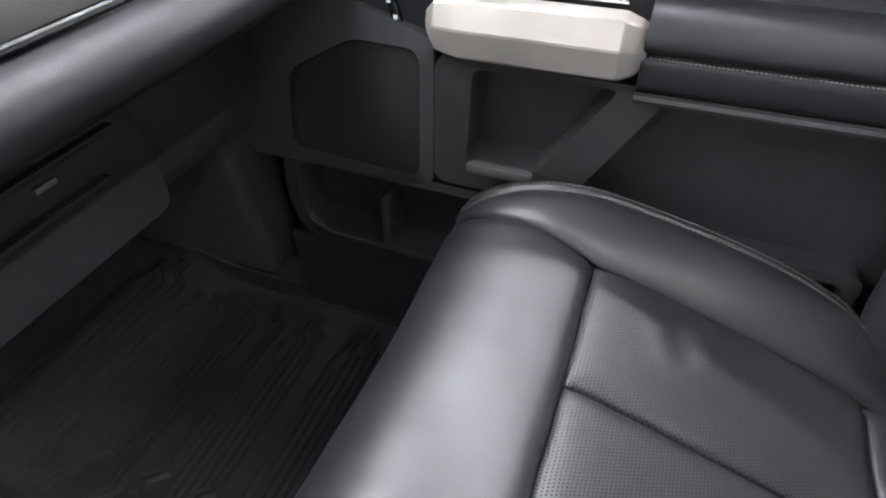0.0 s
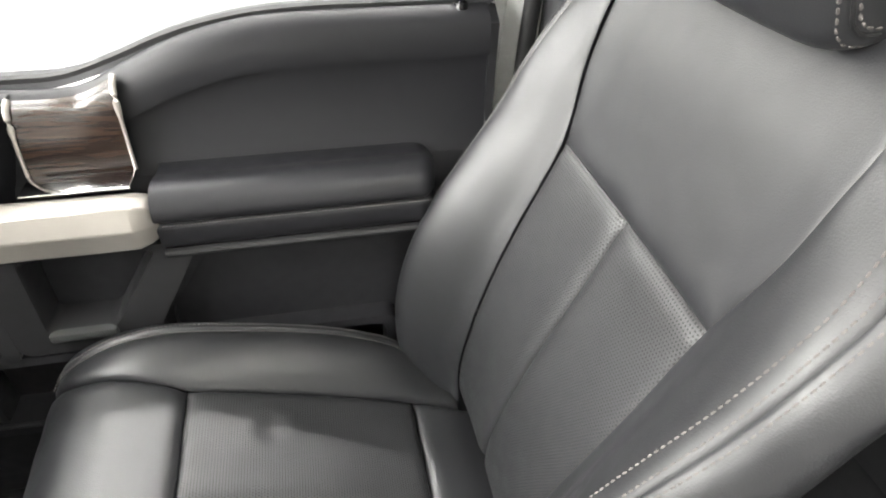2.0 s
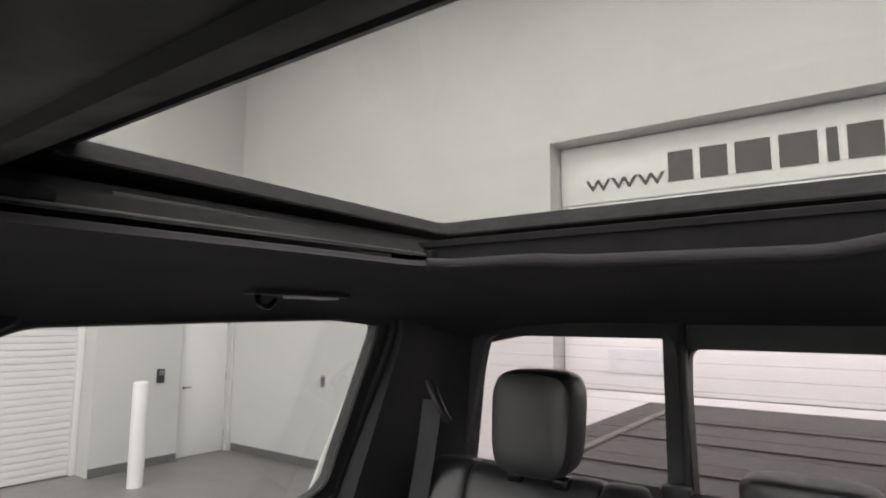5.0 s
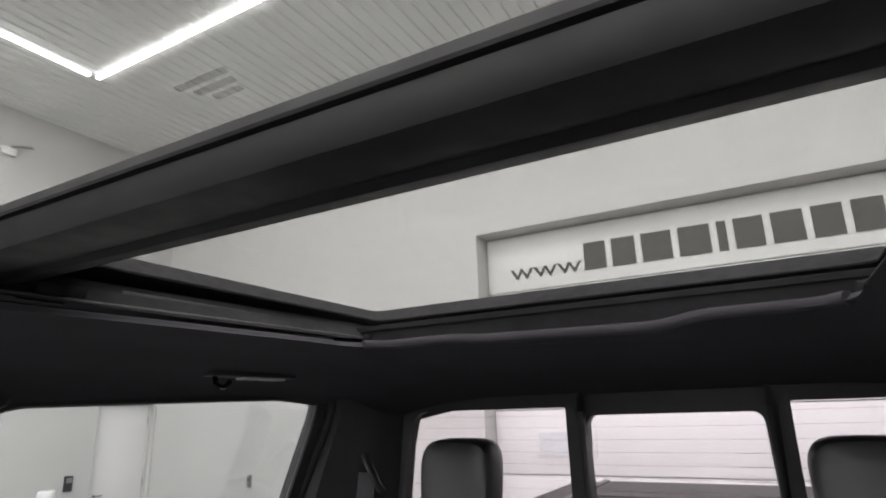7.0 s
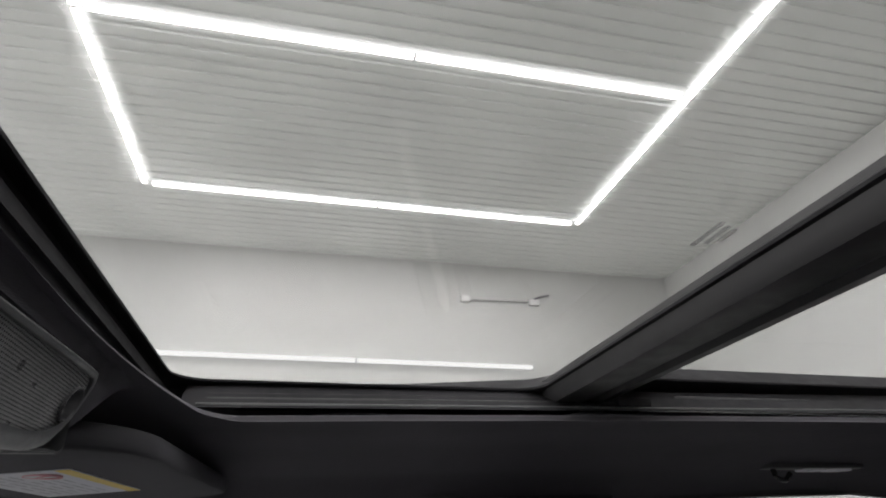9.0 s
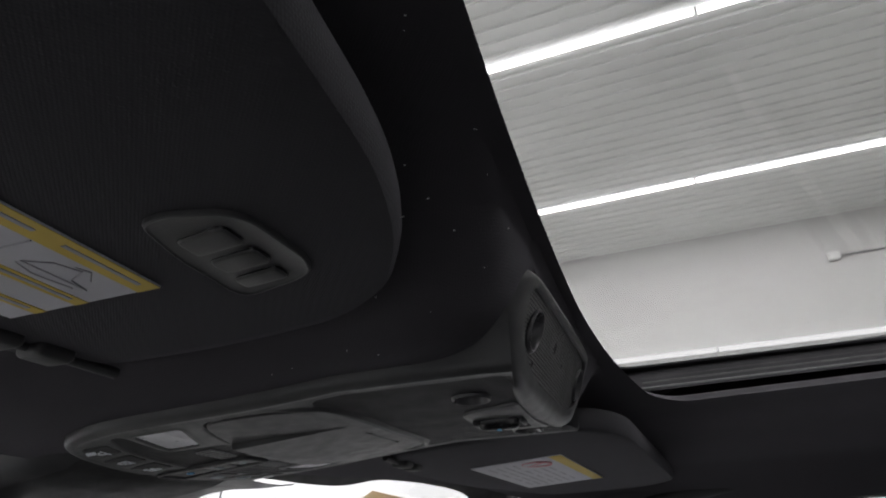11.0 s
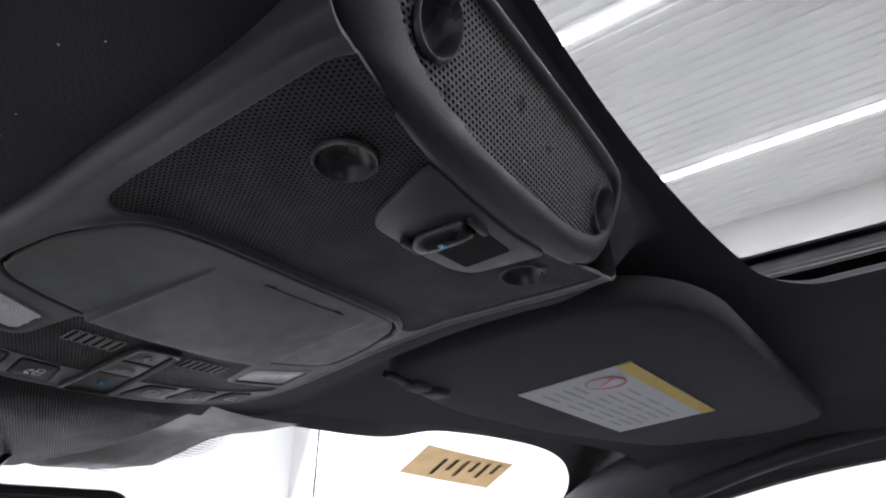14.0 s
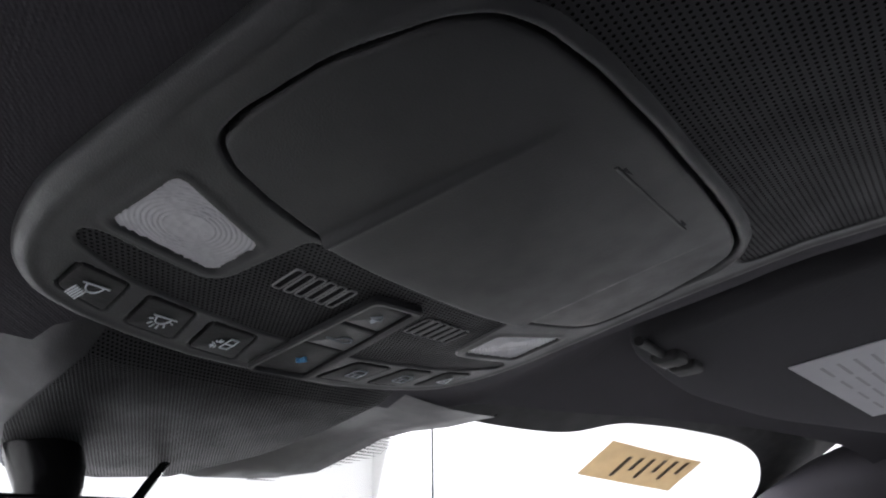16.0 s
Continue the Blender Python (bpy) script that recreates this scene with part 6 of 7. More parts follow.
Z += 0.0040 * np.exp(-(np.abs(lid_d) / 0.0010) ** 2.5) + 0.0020 * step_up(lid_d, 0.001)
Z -= 0.0018 * np.exp(-((lid_d + 0.0032) / 0.0017) ** 2) * step_up(0.452 - Y, 0.02)
Z += 0.0013 * step_up(depth_in(STRIP, X, Y), 0.0014) + 0.0010 * step_up(depth_in(FIELD, X, Y), 0.0014)
for lens in LENSES:
    ld = depth_in(lens, X, Y)
    Z += 0.0018 * step_up(ld + 0.0004, 0.0011) - 0.0005 * np.exp(-((ld + 0.0025) / 0.0016) ** 2)
for key in BUTTONS:
    kd = depth_in(key, X, Y)
    Z += 0.0026 * step_up(kd + 0.0006, 0.0009)
wall = 0.022
X, Y, Z = [np.concatenate([a[:, :1], a, a[:, -1:]], 1) for a in (X, Y, Z)]
rise = wall + 0.012 * step_up(0.326 - Y[:, 0], 0.03)
Z[:, 0] += rise
Z[:, -1] += rise
X, Y, Z = [np.concatenate([a[:1], a, a[-1:]], 0) for a in (X, Y, Z)]
Z[0] += 0.002
Z[-1] += wall
bowls = ((-0.0610, 0.3440), (0.0615, 0.3390))
mid = [(a[:-1, :-1] + a[1:, 1:]) / 2 for a in (X, Y)]
keep = np.ones(mid[0].shape, bool)
for xx, yy in bowls:
    keep &= np.hypot(mid[0] - xx, mid[1] - yy) > 0.0108
grid_part("housing", X, Y, Z, M_CONSOLE, con, keep=keep)


def patch_in(name, poly, level, material, label="", cell=0.0024, grow=0.0016, ripple=None):
    """A sheet that fills a recess of the underside; its edge runs on inside the housing."""
    P = np.array(poly)
    (x0, y0), (x1, y1) = P.min(0) - grow, P.max(0) + grow
    gx, gy = np.meshgrid(np.linspace(x0, x1, max(4, int((x1 - x0) / cell))), np.linspace(y0, y1, max(4, int((y1 - y0) / cell))))
    gz = under(gx, gy) + level
    if ripple:
        gz += ripple(gx, gy)
    mid = [(a[:-1, :-1] + a[1:, 1:]) / 2 for a in (gx, gy)]
    return grid_part(name, gx, gy, gz, material, con, label, depth_in(poly, *mid) > -grow)


patch_in("front_mesh", STRIP, 0.0009, M_GRILLE, "black textured mesh strip")
for s, lens in zip((-1, 1), LENSES):
    def rings_of(x, y, s=s):
        r = np.hypot(x - s * 0.085, (y - 0.5435) * 1.15)
        return np.where(r > 0.0075, 0.00022 * np.sin(r / 0.0016 * 2 * math.pi), 0.0003 * np.cos(r / 0.0075 * math.pi / 2))

    patch_in("map_lamp", lens, 0.0008, M_LENS, "frosted clear map lamp lens", 0.0004, 0.0004, rings_of)

# rear end: a face leaning forward, its mesh with two round cups, a rolled rim below and a lip above
MX, HW, DEEP, TOP = 0.0040, 0.0950, 0.0455, 1.2770


def y_face(x, z):
    return 0.291 + (1.281 - z) * 0.375 + 0.004 * (abs(x) / 0.105) ** 6


def filled(loops, place):
    """A sheet between an outer loop and the holes in it, given flat and then placed."""
    bm = bmesh.new()
    for lp in loops:
        vs = [bm.verts.new((p[0], p[1], 0)) for p in lp]
        for a, b in zip(vs, vs[1:] + vs[:1]):
            bm.edges.new((a, b))
    bmesh.ops.triangle_fill(bm, use_beauty=True, use_dissolve=False, edges=bm.edges[:], normal=(0, 0, 1))
    for v in bm.verts:
        v.co = place(v.co.x, v.co.y)
    return bm


def rear_loop(grow_x, grow_low, grow_top, MX=MX, power=0.64):
    """The outline of the rear face: straight above, full below."""
    w, deep, top = HW + grow_x, DEEP + grow_low + grow_top, TOP + grow_top
    r = 0.011
    a0 = math.asin((r / deep) ** (1 / power))
    pts = [(x, top) for x in np.linspace(MX - w + r, MX + w - r, 30)]
    pts += [(MX + w - r + r * math.sin(t), top - r + r * math.cos(t)) for t in np.linspace(0.2, 1.4, 6)]
    for a in np.linspace(a0, math.pi - a0, 72):
        c, s = math.cos(a), math.sin(a)
        pts.append((MX + w * math.copysign(abs(c) ** power, c), top - deep * s ** power))
    pts += [(MX - w + r - r * math.sin(t), top - r + r * math.cos(t)) for t in np.linspace(1.4, 0.2, 6)]
    return pts


mesh_loop, rim_out = rear_loop(0, 0, 0), rear_loop(0.0125, 0.0125, 0.0055, -0.0008, 0.56)
strips = []
for (x, z), (xo, zo) in zip(mesh_loop, rim_out):
    k = min(1.0, max(0.0, (TOP - z) / DEEP))
    z, zo = z + 0.026 * x, zo + 0.026 * xo
    xo += math.copysign(0.0010 * k * k * step_up(abs(xo) - 0.085, 0.03), xo)
    a = Vector((x, y_face(x, z) - 0.0012, z))
    b = Vector((xo, y_face(xo, zo) - 0.0045 - 0.0005 * k, zo))
    yf = y_face(xo, zo) + 0.0065
    if zo - 0.026 * xo < 1.235:
        t = step_up(1.2305 - zo + 0.026 * xo, 0.008)
        yf += (y_mesh(xo) + 0.0008 - yf) * float(t)
    c = Vector((xo, yf, max(zo, float(under(xo, yf)) + 0.0002)))
    run = [a + Vector((0, 0.0042, 0)), a + Vector((0, 0.0010, 0))]
    for t in (0.0, 0.08, 0.18, 0.3, 0.42, 0.55, 0.7, 0.85, 1.0):
        run.append(a * (1 - t) ** 2 + b * 2 * t * (1 - t) + c * t * t)
    run.append(c + Vector((0, 0.004, 0.004)))
    run.append(c + Vector((0, 0.006, 0.008)))
    strips.append(run)
part("rear_rim", loft(list(zip(*strips)), True, False), M_CONSOLE, con, sharp=70)
cups = ((-0.0655, 1.2545), (0.0830, 1.2580))
bm = filled([[(x, z + 0.026 * x) for x, z in mesh_loop]] + [circle(x, z, 0.0116, 1.05) for x, z in cups], lambda x, z: (x, y_face(x, z) + 0.0015, z))
bm.normal_update()
part("rear_grille", flat_uv(bm, (0, 2)), M_GRILLE_R, con, "black perforated grille facing rearward")
BOWL = ((1.0, -0.0008), (0.985, 0.0008), (0.95, 0.0014), (0.90, 0.0013), (0.86, 0.0003), (0.82, -0.0022), (0.74, -0.0052), (0.58, -0.0078), (0.34, -0.0092), (0.06, -0.0097))
for xx, zc in cups:
    rr = [[(x, y_face(xx, zc) - 0.375 * (z - zc) - d, z) for x, z in circle(xx, zc, 0.0120 * k, 1.05)] for k, d in BOWL]
    part("microphone_cup", loft(rr, True, False), M_BOWL, con)


def plate(name, poly, r, drop=0.0, thick=0.004, material=M_PLASTIC_G, parent=con, label="", bevel=0.0015, n=5):
    """A thin plate that follows the underside of the console, its face drop metres under it."""
    P = rounded(poly, r, n) if r else poly
    bm = prism(P, "z", thick, 0.0, bevel)
    bmesh.ops.triangulate(bm, faces=[f for f in bm.faces if len(f.verts) > 4])
    for v in bm.verts:
        v.co.z = float(under(v.co.x, v.co.y)) - drop + v.co.z
    return part(name, bm, material, parent, label)


# rear mesh field with switch pod and dimples
P = np.array(FIELD)
(x0, y0), (x1, y1) = P.min(0) - 0.0016, P.max(0) + 0.0016
gx, gy = np.meshgrid(np.linspace(x0, x1, 200), np.linspace(y0, y1, 130))
mid = [(a[:-1, :-1] + a[1:, 1:]) / 2 for a in (gx, gy)]
keep = (depth_in(FIELD, *mid) > -0.0016) & (mid[1] > 0.3218 - 0.0115 * (np.abs(mid[0]) / 0.095) ** 2)
for xx, yy in bowls:
    keep &= np.hypot(mid[0] - xx, mid[1] - yy) > 0.0102
grid_part("mesh_field", gx, gy, under(gx, gy) + 0.0007, M_GRILLE, con, "black textured mesh field", keep)
for xx, yy in bowls:
    rr = [[(x, y, float(under(xx, yy)) + 0.0003 - (d if d > 0 else 0.55 * d)) for x, y in circle(xx, yy, 0.0118 * k)] for k, d in BOWL]
    part("dimple", loft(rr, True, False), M_BOWL, con)
pod = plate("switch_pod", [(-0.0440, 0.3205), (-0.020, 0.3215), (0.0, 0.3222), (0.020, 0.3215), (0.0465, 0.3185), (0.0425, 0.3560), (0.0320, 0.3615), (0.0, 0.3638), (-0.0225, 0.3638), (-0.0305, 0.3560)], 0.006, drop=0.0012, thick=0.003, material=M_CONSOLE, label="smooth black switch surround")
# dark plate in place of the shaded hollow beside the rocker
plate("well_shade_plate", [(-0.0085, 0.3290), (0.0295, 0.3290), (0.0315, 0.3535), (0.0040, 0.3555), (-0.0085, 0.3580)], 0.002, drop=0.0018, thick=0.0008, material=M_TRAY, bevel=0, parent=pod)
zk = float(under(0, 0.343))
bm = loft([[(-0.0020 + r * math.cos(a), y, zk - 0.0012 - r * 0.95 * math.sin(a)) for a in np.linspace(0, math.pi, 13)] for y, r in ((0.3300, 0.0020), (0.3305, 0.0050), (0.3320, 0.0062), (0.3370, 0.0066), (0.3500, 0.0066), (0.3555, 0.0062), (0.3572, 0.0050), (0.3578, 0.0020))], False, False)
part("roof_switch", bm, M_GLOSS, pod, "black sunroof rocker switch")
part("switch_flange", boxed(-0.0105, 0.0020, 0.3572, 0.3602, zk - 0.0050, zk - 0.0005, 0.0012), M_CONSOLE, pod)
part("switch_flange", boxed(-0.0070, 0.0060, 0.3262, 0.3292, zk - 0.0046, zk - 0.0005, 0.0012), M_CONSOLE, pod)
part("switch_icon", boxed(-0.0040, -0.0012, 0.3425, 0.3450, zk - 0.0080, zk - 0.0071), M_ICON_B, pod)

# storage lid with two ridges and a slot
ridge_l = lambda y: -0.0405 - 0.0135 * (y - 0.444) / 0.075
ridge_r = lambda y: 0.0575 - 0.0025 * (y - 0.444) / 0.075
lid_span = np.array(LID)
lx = np.linspace(lid_span[:, 0].min() + 0.0008, lid_span[:, 0].max() - 0.0008, 260)


def lid_rows(x):
    """Rear and front edge of the lid at x, inside its gap."""
    ys = []
    for a, b in zip(LID, LID[1:] + LID[:1]):
        if (a[0] - x) * (b[0] - x) <= 0 and abs(a[0] - b[0]) > 1e-9:
            ys.append(a[1] + (b[1] - a[1]) * (x - a[0]) / (b[0] - a[0]))
    return min(ys) + 0.0006, max(ys) - 0.0006


ends = np.array([lid_rows(x) for x in lx])
ks = np.concatenate([[0.0, 0.006, 0.014, 0.025], np.linspace(0.05, 0.95, 40), [0.975, 0.986, 0.994, 1.0]])
X = np.repeat(lx[None, :], len(ks), 0)
Y = ends[:, 0][None, :] + (ends[:, 1] - ends[:, 0])[None, :] * ks[:, None]
d = np.maximum(depth_in(LID, X, Y) - 0.0005, 0)
t = np.clip((Y - 0.436) / 0.080, 0, 1) ** 0.9
mid_d = np.minimum(X - ridge_l(Y), ridge_r(Y) - X)
Z = under(X, Y) - 0.0004 - 0.0038 * t * step_up(mid_d, 0.0022) - 0.0008 * t * np.exp(-(mid_d / 0.0022) ** 2) * (X < 0)
Z += 0.0012 - np.sqrt(np.maximum(0.0012 ** 2 - np.maximum(0.0012 - d, 0) ** 2, 0))
lid = grid_part("lid", X, Y, Z, M_CONSOLE, con, "black ridged storage lid")
# the slot is a dark strip that stands for the shade inside it
plate("slot", [(-0.0115, 0.4356), (0.0362, 0.4356), (0.0362, 0.4367), (-0.0115, 0.4367)], 0, drop=0.0005, thick=0.0008, material=M_TRAY, bevel=0, parent=lid)
plate("slot_lip", [(-0.0140, 0.4368), (0.0387, 0.4368), (0.0387, 0.4380), (-0.0140, 0.4380)], 0, drop=0.0011, thick=0.0010, material=M_CONSOLE, bevel=0.0004, parent=lid)

# vents, buttons and the switch of the rear sliding window
for s in (1, -1):
    for k in range(6):
        xx = s * 0.0335 + (k - 2.5) * 0.0048
        a = rounded([(xx - 0.0017, 0.5405), (xx + 0.0017, 0.5405), (xx + 0.0019, 0.5555), (xx - 0.0015, 0.5555)], 0.0012, 3)
        bm = tube([(p[0], p[1], float(under(p[0], p[1])) + 0.0006) for p in a], 0.00045, 5, True)
        part("vent_slot", bm, M_VENT, con)
        # dark plate for the shade inside each vent opening
        plate("gap_shade_plate", a, 0, drop=-0.0007, thick=0.0006, material=M_TRAY, bevel=0)


def icon(kind, c, bm):
    """A printed switch mark about the middle c; its upper side faces the rear."""
    x, y = c
    line = lambda pts, r=0.00038, closed=False: tube([(x + 0.74 * a, y - 0.0016 + 1.6 * b, float(under(x + 0.74 * a, y - 0.0016 + 1.6 * b)) - 0.00145) for a, b in pts], r, 4, closed, bm=bm)
    if kind in ("map", "dome"):
        line([(-0.0058, -0.0014), (0.0062, -0.0014)])
        line([(0.0036 * math.cos(a), -0.0014 + 0.0036 * math.sin(a)) for a in np.linspace(0, math.pi, 10)])
        if kind == "dome":
            for q in range(6):
                a = radians(20 + 28 * q)
                line([(0.0046 * math.cos(a), -0.0014 + 0.0046 * math.sin(a)), (0.0064 * math.cos(a), -0.0014 + 0.0064 * math.sin(a))])
        else:
            for q in range(5):
                line([(-0.0066 + 0.0013 * q, 0.0010 + 0.0004 * q), (-0.0078 + 0.0013 * q, 0.0052 + 0.0004 * q)], 0.0004)
    elif kind == "door":
        line([(0.0004, -0.0030), (0.0046, -0.0030), (0.0056, 0.0004), (0.0050, 0.0030), (0.0004, 0.0030)], closed=True)
        line([(0.0004, 0.0002), (0.0054, 0.0002)])
        for q in range(7):
            a = radians(60 + 40 * q)
            line([(-0.0032 + 0.0012 * math.cos(a), 0.0012 + 0.0012 * math.sin(a)), (-0.0032 + 0.0028 * math.cos(a), 0.0012 + 0.0028 * math.sin(a))])
    elif kind == "house":
        line([(-0.0050, 0.0026), (-0.0050, -0.0016), (-0.0034, -0.0030), (0.0040, -0.0030), (0.0050, -0.0012), (0.0050, 0.0026)], closed=True)
        line([(-0.0050, -0.0002), (0.0050, -0.0002)])
        line([(0.0, -0.0002), (0.0, 0.0026)])
    else:
        line([(-0.0050, 0.0026), (0.0, -0.0028), (0.0050, 0.0026)], closed=True)
        line([(-0.0020, 0.0010), (0.0022, 0.0010)])
    return bm


for key, kind in zip(BUTTONS, ("map", "dome", "door", "triangle", "house", "house")):
    cx, cy = sum(p[0] for p in key) / len(key), sum(p[1] for p in key) / len(key)
    bt = plate("button", [(cx + (p[0] - cx) * 0.975, cy + (p[1] - cy) * 0.975) for p in key], 0, drop=0.0006, thick=0.0035, material=M_RUBBER, bevel=0.0009)
    part("icon", icon(kind, (cx, cy), bmesh.new()), M_ICON if kind != "house" else M_ICON_G, bt)

frame_o = close_up([(-0.0130, 0.5375), (0.0120, 0.5350), (0.0190, 0.6190), (-0.0150, 0.6215)], 0.004)
frame_i = close_up([(-0.0098, 0.5405), (0.0088, 0.5385), (0.0150, 0.6180), (-0.0118, 0.6200)], 0.003)
lift = lambda p, h: (p[0], p[1], float(under(p[0], p[1])) - h)
bm = loft([[lift(p, -0.0020) for p in frame_o], [lift(p, 0.0014) for p in frame_o], [lift((p[0] * 0.75 + q[0] * 0.25, p[1] * 0.75 + q[1] * 0.25), 0.0022) for p, q in zip(frame_o, frame_i)], [lift((p[0] * 0.3 + q[0] * 0.7, p[1] * 0.3 + q[1] * 0.7), 0.0021) for p, q in zip(frame_o, frame_i)], [lift(p, 0.0012) for p in frame_i], [lift(p, -0.0010) for p in frame_i]], True, False)
sw = part("switch_bezel", bm, M_CONSOLE, con, "black raised switch surround")
# dark plate gives the shade between the rockers
plate("well_shade_plate", frame_i, 0, drop=-0.0006, thick=0.0005, material=M_TRAY, bevel=0, parent=sw)
for y0, y1, up, material in ((0.5415, 0.5605, 0.0006, M_CONSOLE), (0.5620, 0.5840, 0.0010, M_CONSOLE), (0.5855, 0.6175, 0.0006, M_RUBBER)):
    w = lambda y: (-0.0092 - 0.026 * (y - 0.541), 0.0082 + 0.078 * (y - 0.541))
    poly = [(w(y0)[0], y0), (w(y0)[1], y0), (w(y1)[1], y1), (w(y1)[0], y1)]
    rk = plate("rocker", poly, 0.0018, drop=up, thick=0.002, material=material, bevel=0.0010, parent=sw)
    xm, ym = sum(p[0] for p in poly) / 4, (y0 + y1) / 2
    zt = float(under(xm, ym)) - up - 0.0002
    ic = bmesh.new()
    if up == 0.0010:
        tube([(xm + a, ym + b, zt) for a, b in ((-0.006, 0.002), (-0.002, 0.002), (0.0, -0.002), (0.004, -0.002), (0.006, 0.001), (0.004, 0.003), (-0.006, 0.003))], 0.0004, 4, True, bm=ic)
    else:
        dy = 0.0032 if y0 < 0.56 else -0.0032
        tube([(xm, ym + dy, zt), (xm, ym, zt)], 0.0011, 4, bm=ic)
        tube([(xm - 0.0026, ym, zt), (xm, ym - dy, zt), (xm + 0.0026, ym, zt)], 0.0008, 4, True, bm=ic)
    part("icon", ic, M_ICON_B if y0 > 0.58 else M_ICON_G, rk)

# ================================================================ sun visors
def visor(s):
    v = thing("sun_visor", (s * 0.43, 0.40, 1.235), "black cloth sun visor folded up, with a warning label", "sun visor", "sun visors")
    back = 0.0 if s < 0 else 0.030
    poly = rounded([(s * 0.170, 0.525), (s * 0.158, 0.44), (s * 0.160, 0.375 - back), (s * 0.178, 0.342 - back), (s * 0.215, 0.318 - back), (s * 0.26, 0.304 - back), (s * 0.36, 0.296 - back), (s * 0.66, 0.272 - back), (s * 0.70, 0.30), (s * 0.66, 0.44), (s * 0.45, 0.515), (s * 0.30, 0.538)], 0.035, 8)
    zv = lambda x, y: 1.243 - 0.06 * (y - 0.40) - 0.012 * abs(x)
    P = [Vector(p[:2]) for p in poly]
    c = sum(P, Vector((0, 0))) / len(P)
    rings = []
    for k, dz in ((0.90, 0.020), (0.97, 0.018), (0.995, 0.012), (1.0, 0.005), (0.992, -0.001), (0.975, -0.004), (0.94, -0.005), (0.7, -0.0055), (0.3, -0.006)):
        rings.append([(c.x + (p.x - c.x) * k, c.y + (p.y - c.y) * k, zv(c.x + (p.x - c.x) * k, c.y + (p.y - c.y) * k) + dz) for p in P])
    part("panel", loft(rings), M_LINER_DIM, v)
    und = lambda x, y: zv(x, y) - 0.0062
    # label
    if s > 0:
        o, ex, ey = Vector((0.394, 0.399)), Vector((0.995, -0.08)), Vector((0.12, 0.99))
        lw, lh = 0.1095, 0.0545
        bands = ((0.80, 1.0),)
    else:
        o, ex, ey = Vector((-0.331, 0.4435)), Vector((0.998, 0.05)), Vector((-0.10, 0.995))
        lw, lh = 0.092, 0.0355
        bands = ((-1.0, -0.72), (-0.07, 0.10), (0.50, 0.65))

    def quad(a0, a1, b0, b1, h):
        bm = bmesh.new()
        vs = []
        for hh in (0.0, h):
            vs.append([bm.verts.new((*(o + ex * a + ey * b), und(*(o + ex * a + ey * b)) - hh)) for a, b in ((a0, b0), (a1, b0), (a1, b1), (a0, b1))])
        bm.faces.new(vs[0])
        bm.faces.new(vs[1])
        for i in range(4):
            bm.faces.new((vs[0][i], vs[0][(i + 1) % 4], vs[1][(i + 1) % 4], vs[1][i]))
        return bm

    lab = part("warning_label", quad(-lw, lw, -lh, lh, 0.0008), M_PAPER, v, "white warning label with yellow bands")
    if s > 0:
        part("label_band", quad(-lw * 0.998, lw * 0.998, -lh * 0.998, -lh * 0.74, 0.0011), M_YELLOW, lab)
        for k in range(7):
            b = lh * (-0.40 + k * 0.19)
            for q in range(4):
                if k < 3 and q < 1:
                    continue
                a0 = -lw * 0.80 + q * 0.046
                part("label_line", quad(a0, a0 + 0.030 + 0.010 * ((k * 5 + q * 3) % 3) / 2, b - 0.0012, b + 0.0010, 0.0010), mat_ink2, lab)
        cc = o + ex * (-lw * 0.70) + ey * (-lh * 0.30)
        part("label_sign", tube([(cc.x + 0.017 * math.cos(2 * math.pi * k / 28), cc.y + 0.017 * math.sin(2 * math.pi * k / 28), und(cc.x, cc.y) - 0.001) for k in range(28)], 0.0012, 5, True), M_RED, lab)
        part("label_sign", tube([(cc.x - 0.011, cc.y - 0.011, und(cc.x, cc.y) - 0.001), (cc.x + 0.011, cc.y + 0.011, und(cc.x, cc.y) - 0.001)], 0.001, 5), M_RED, lab)
    else:
        for b0, b1 in bands:
            part("label_band", quad(-lw * 0.999, lw * 0.999, lh * b0 * 0.999, lh * b1 * 0.999, 0.0011), M_YELLOW, lab)
            for k in range(4):
                a0 = -lw * 0.9 + k * 0.045
                part("label_line", quad(a0, a0 + 0.034, lh * (b0 * 0.55 + b1 * 0.45) - 0.0010, lh * (b0 * 0.55 + b1 * 0.45) + 0.0008, 0.0014), mat_ink2, lab)
        for r, (z0, z1) in enumerate(((-0.66, -0.12), (0.14, 0.46), (0.69, 0.97))):
            n = max(2, int((z1 - z0) * lh / 0.0055))
            for k in range(n):
                b = lh * (z0 + (z1 - z0) * (k + 0.5) / n)
                for q in range(3):
                    a0 = -lw * 0.92 + q * 0.044
                    part("label_line", quad(a0, a0 + 0.030 + 0.008 * ((k + q) % 2), b - 0.0007, b + 0.0007, 0.0010), mat_ink2, lab)
        on_label = lambda a, b: (*(o + ex * (lw * a) + ey * (lh * b)), und(*(o + ex * (lw * a) + ey * (lh * b))) - 0.001)
        for pic, closed in (([(0.60, -0.30), (0.66, -0.52), (0.76, -0.60), (0.80, -0.36), (0.90, -0.30)], True), ([(0.60, -0.24), (0.70, -0.16), (0.86, -0.22)], False), ([(0.72, -0.62), (0.78, -0.66), (0.84, -0.50)], False)):
            part("label_picture", tube([on_label(a, b) for a, b in pic], 0.0003, 4, closed), mat_ink2, lab)
        part("label_line", tube([on_label(0.50, b) for b in (-0.70, -0.08)], 0.0004, 4), mat_ink2, lab)
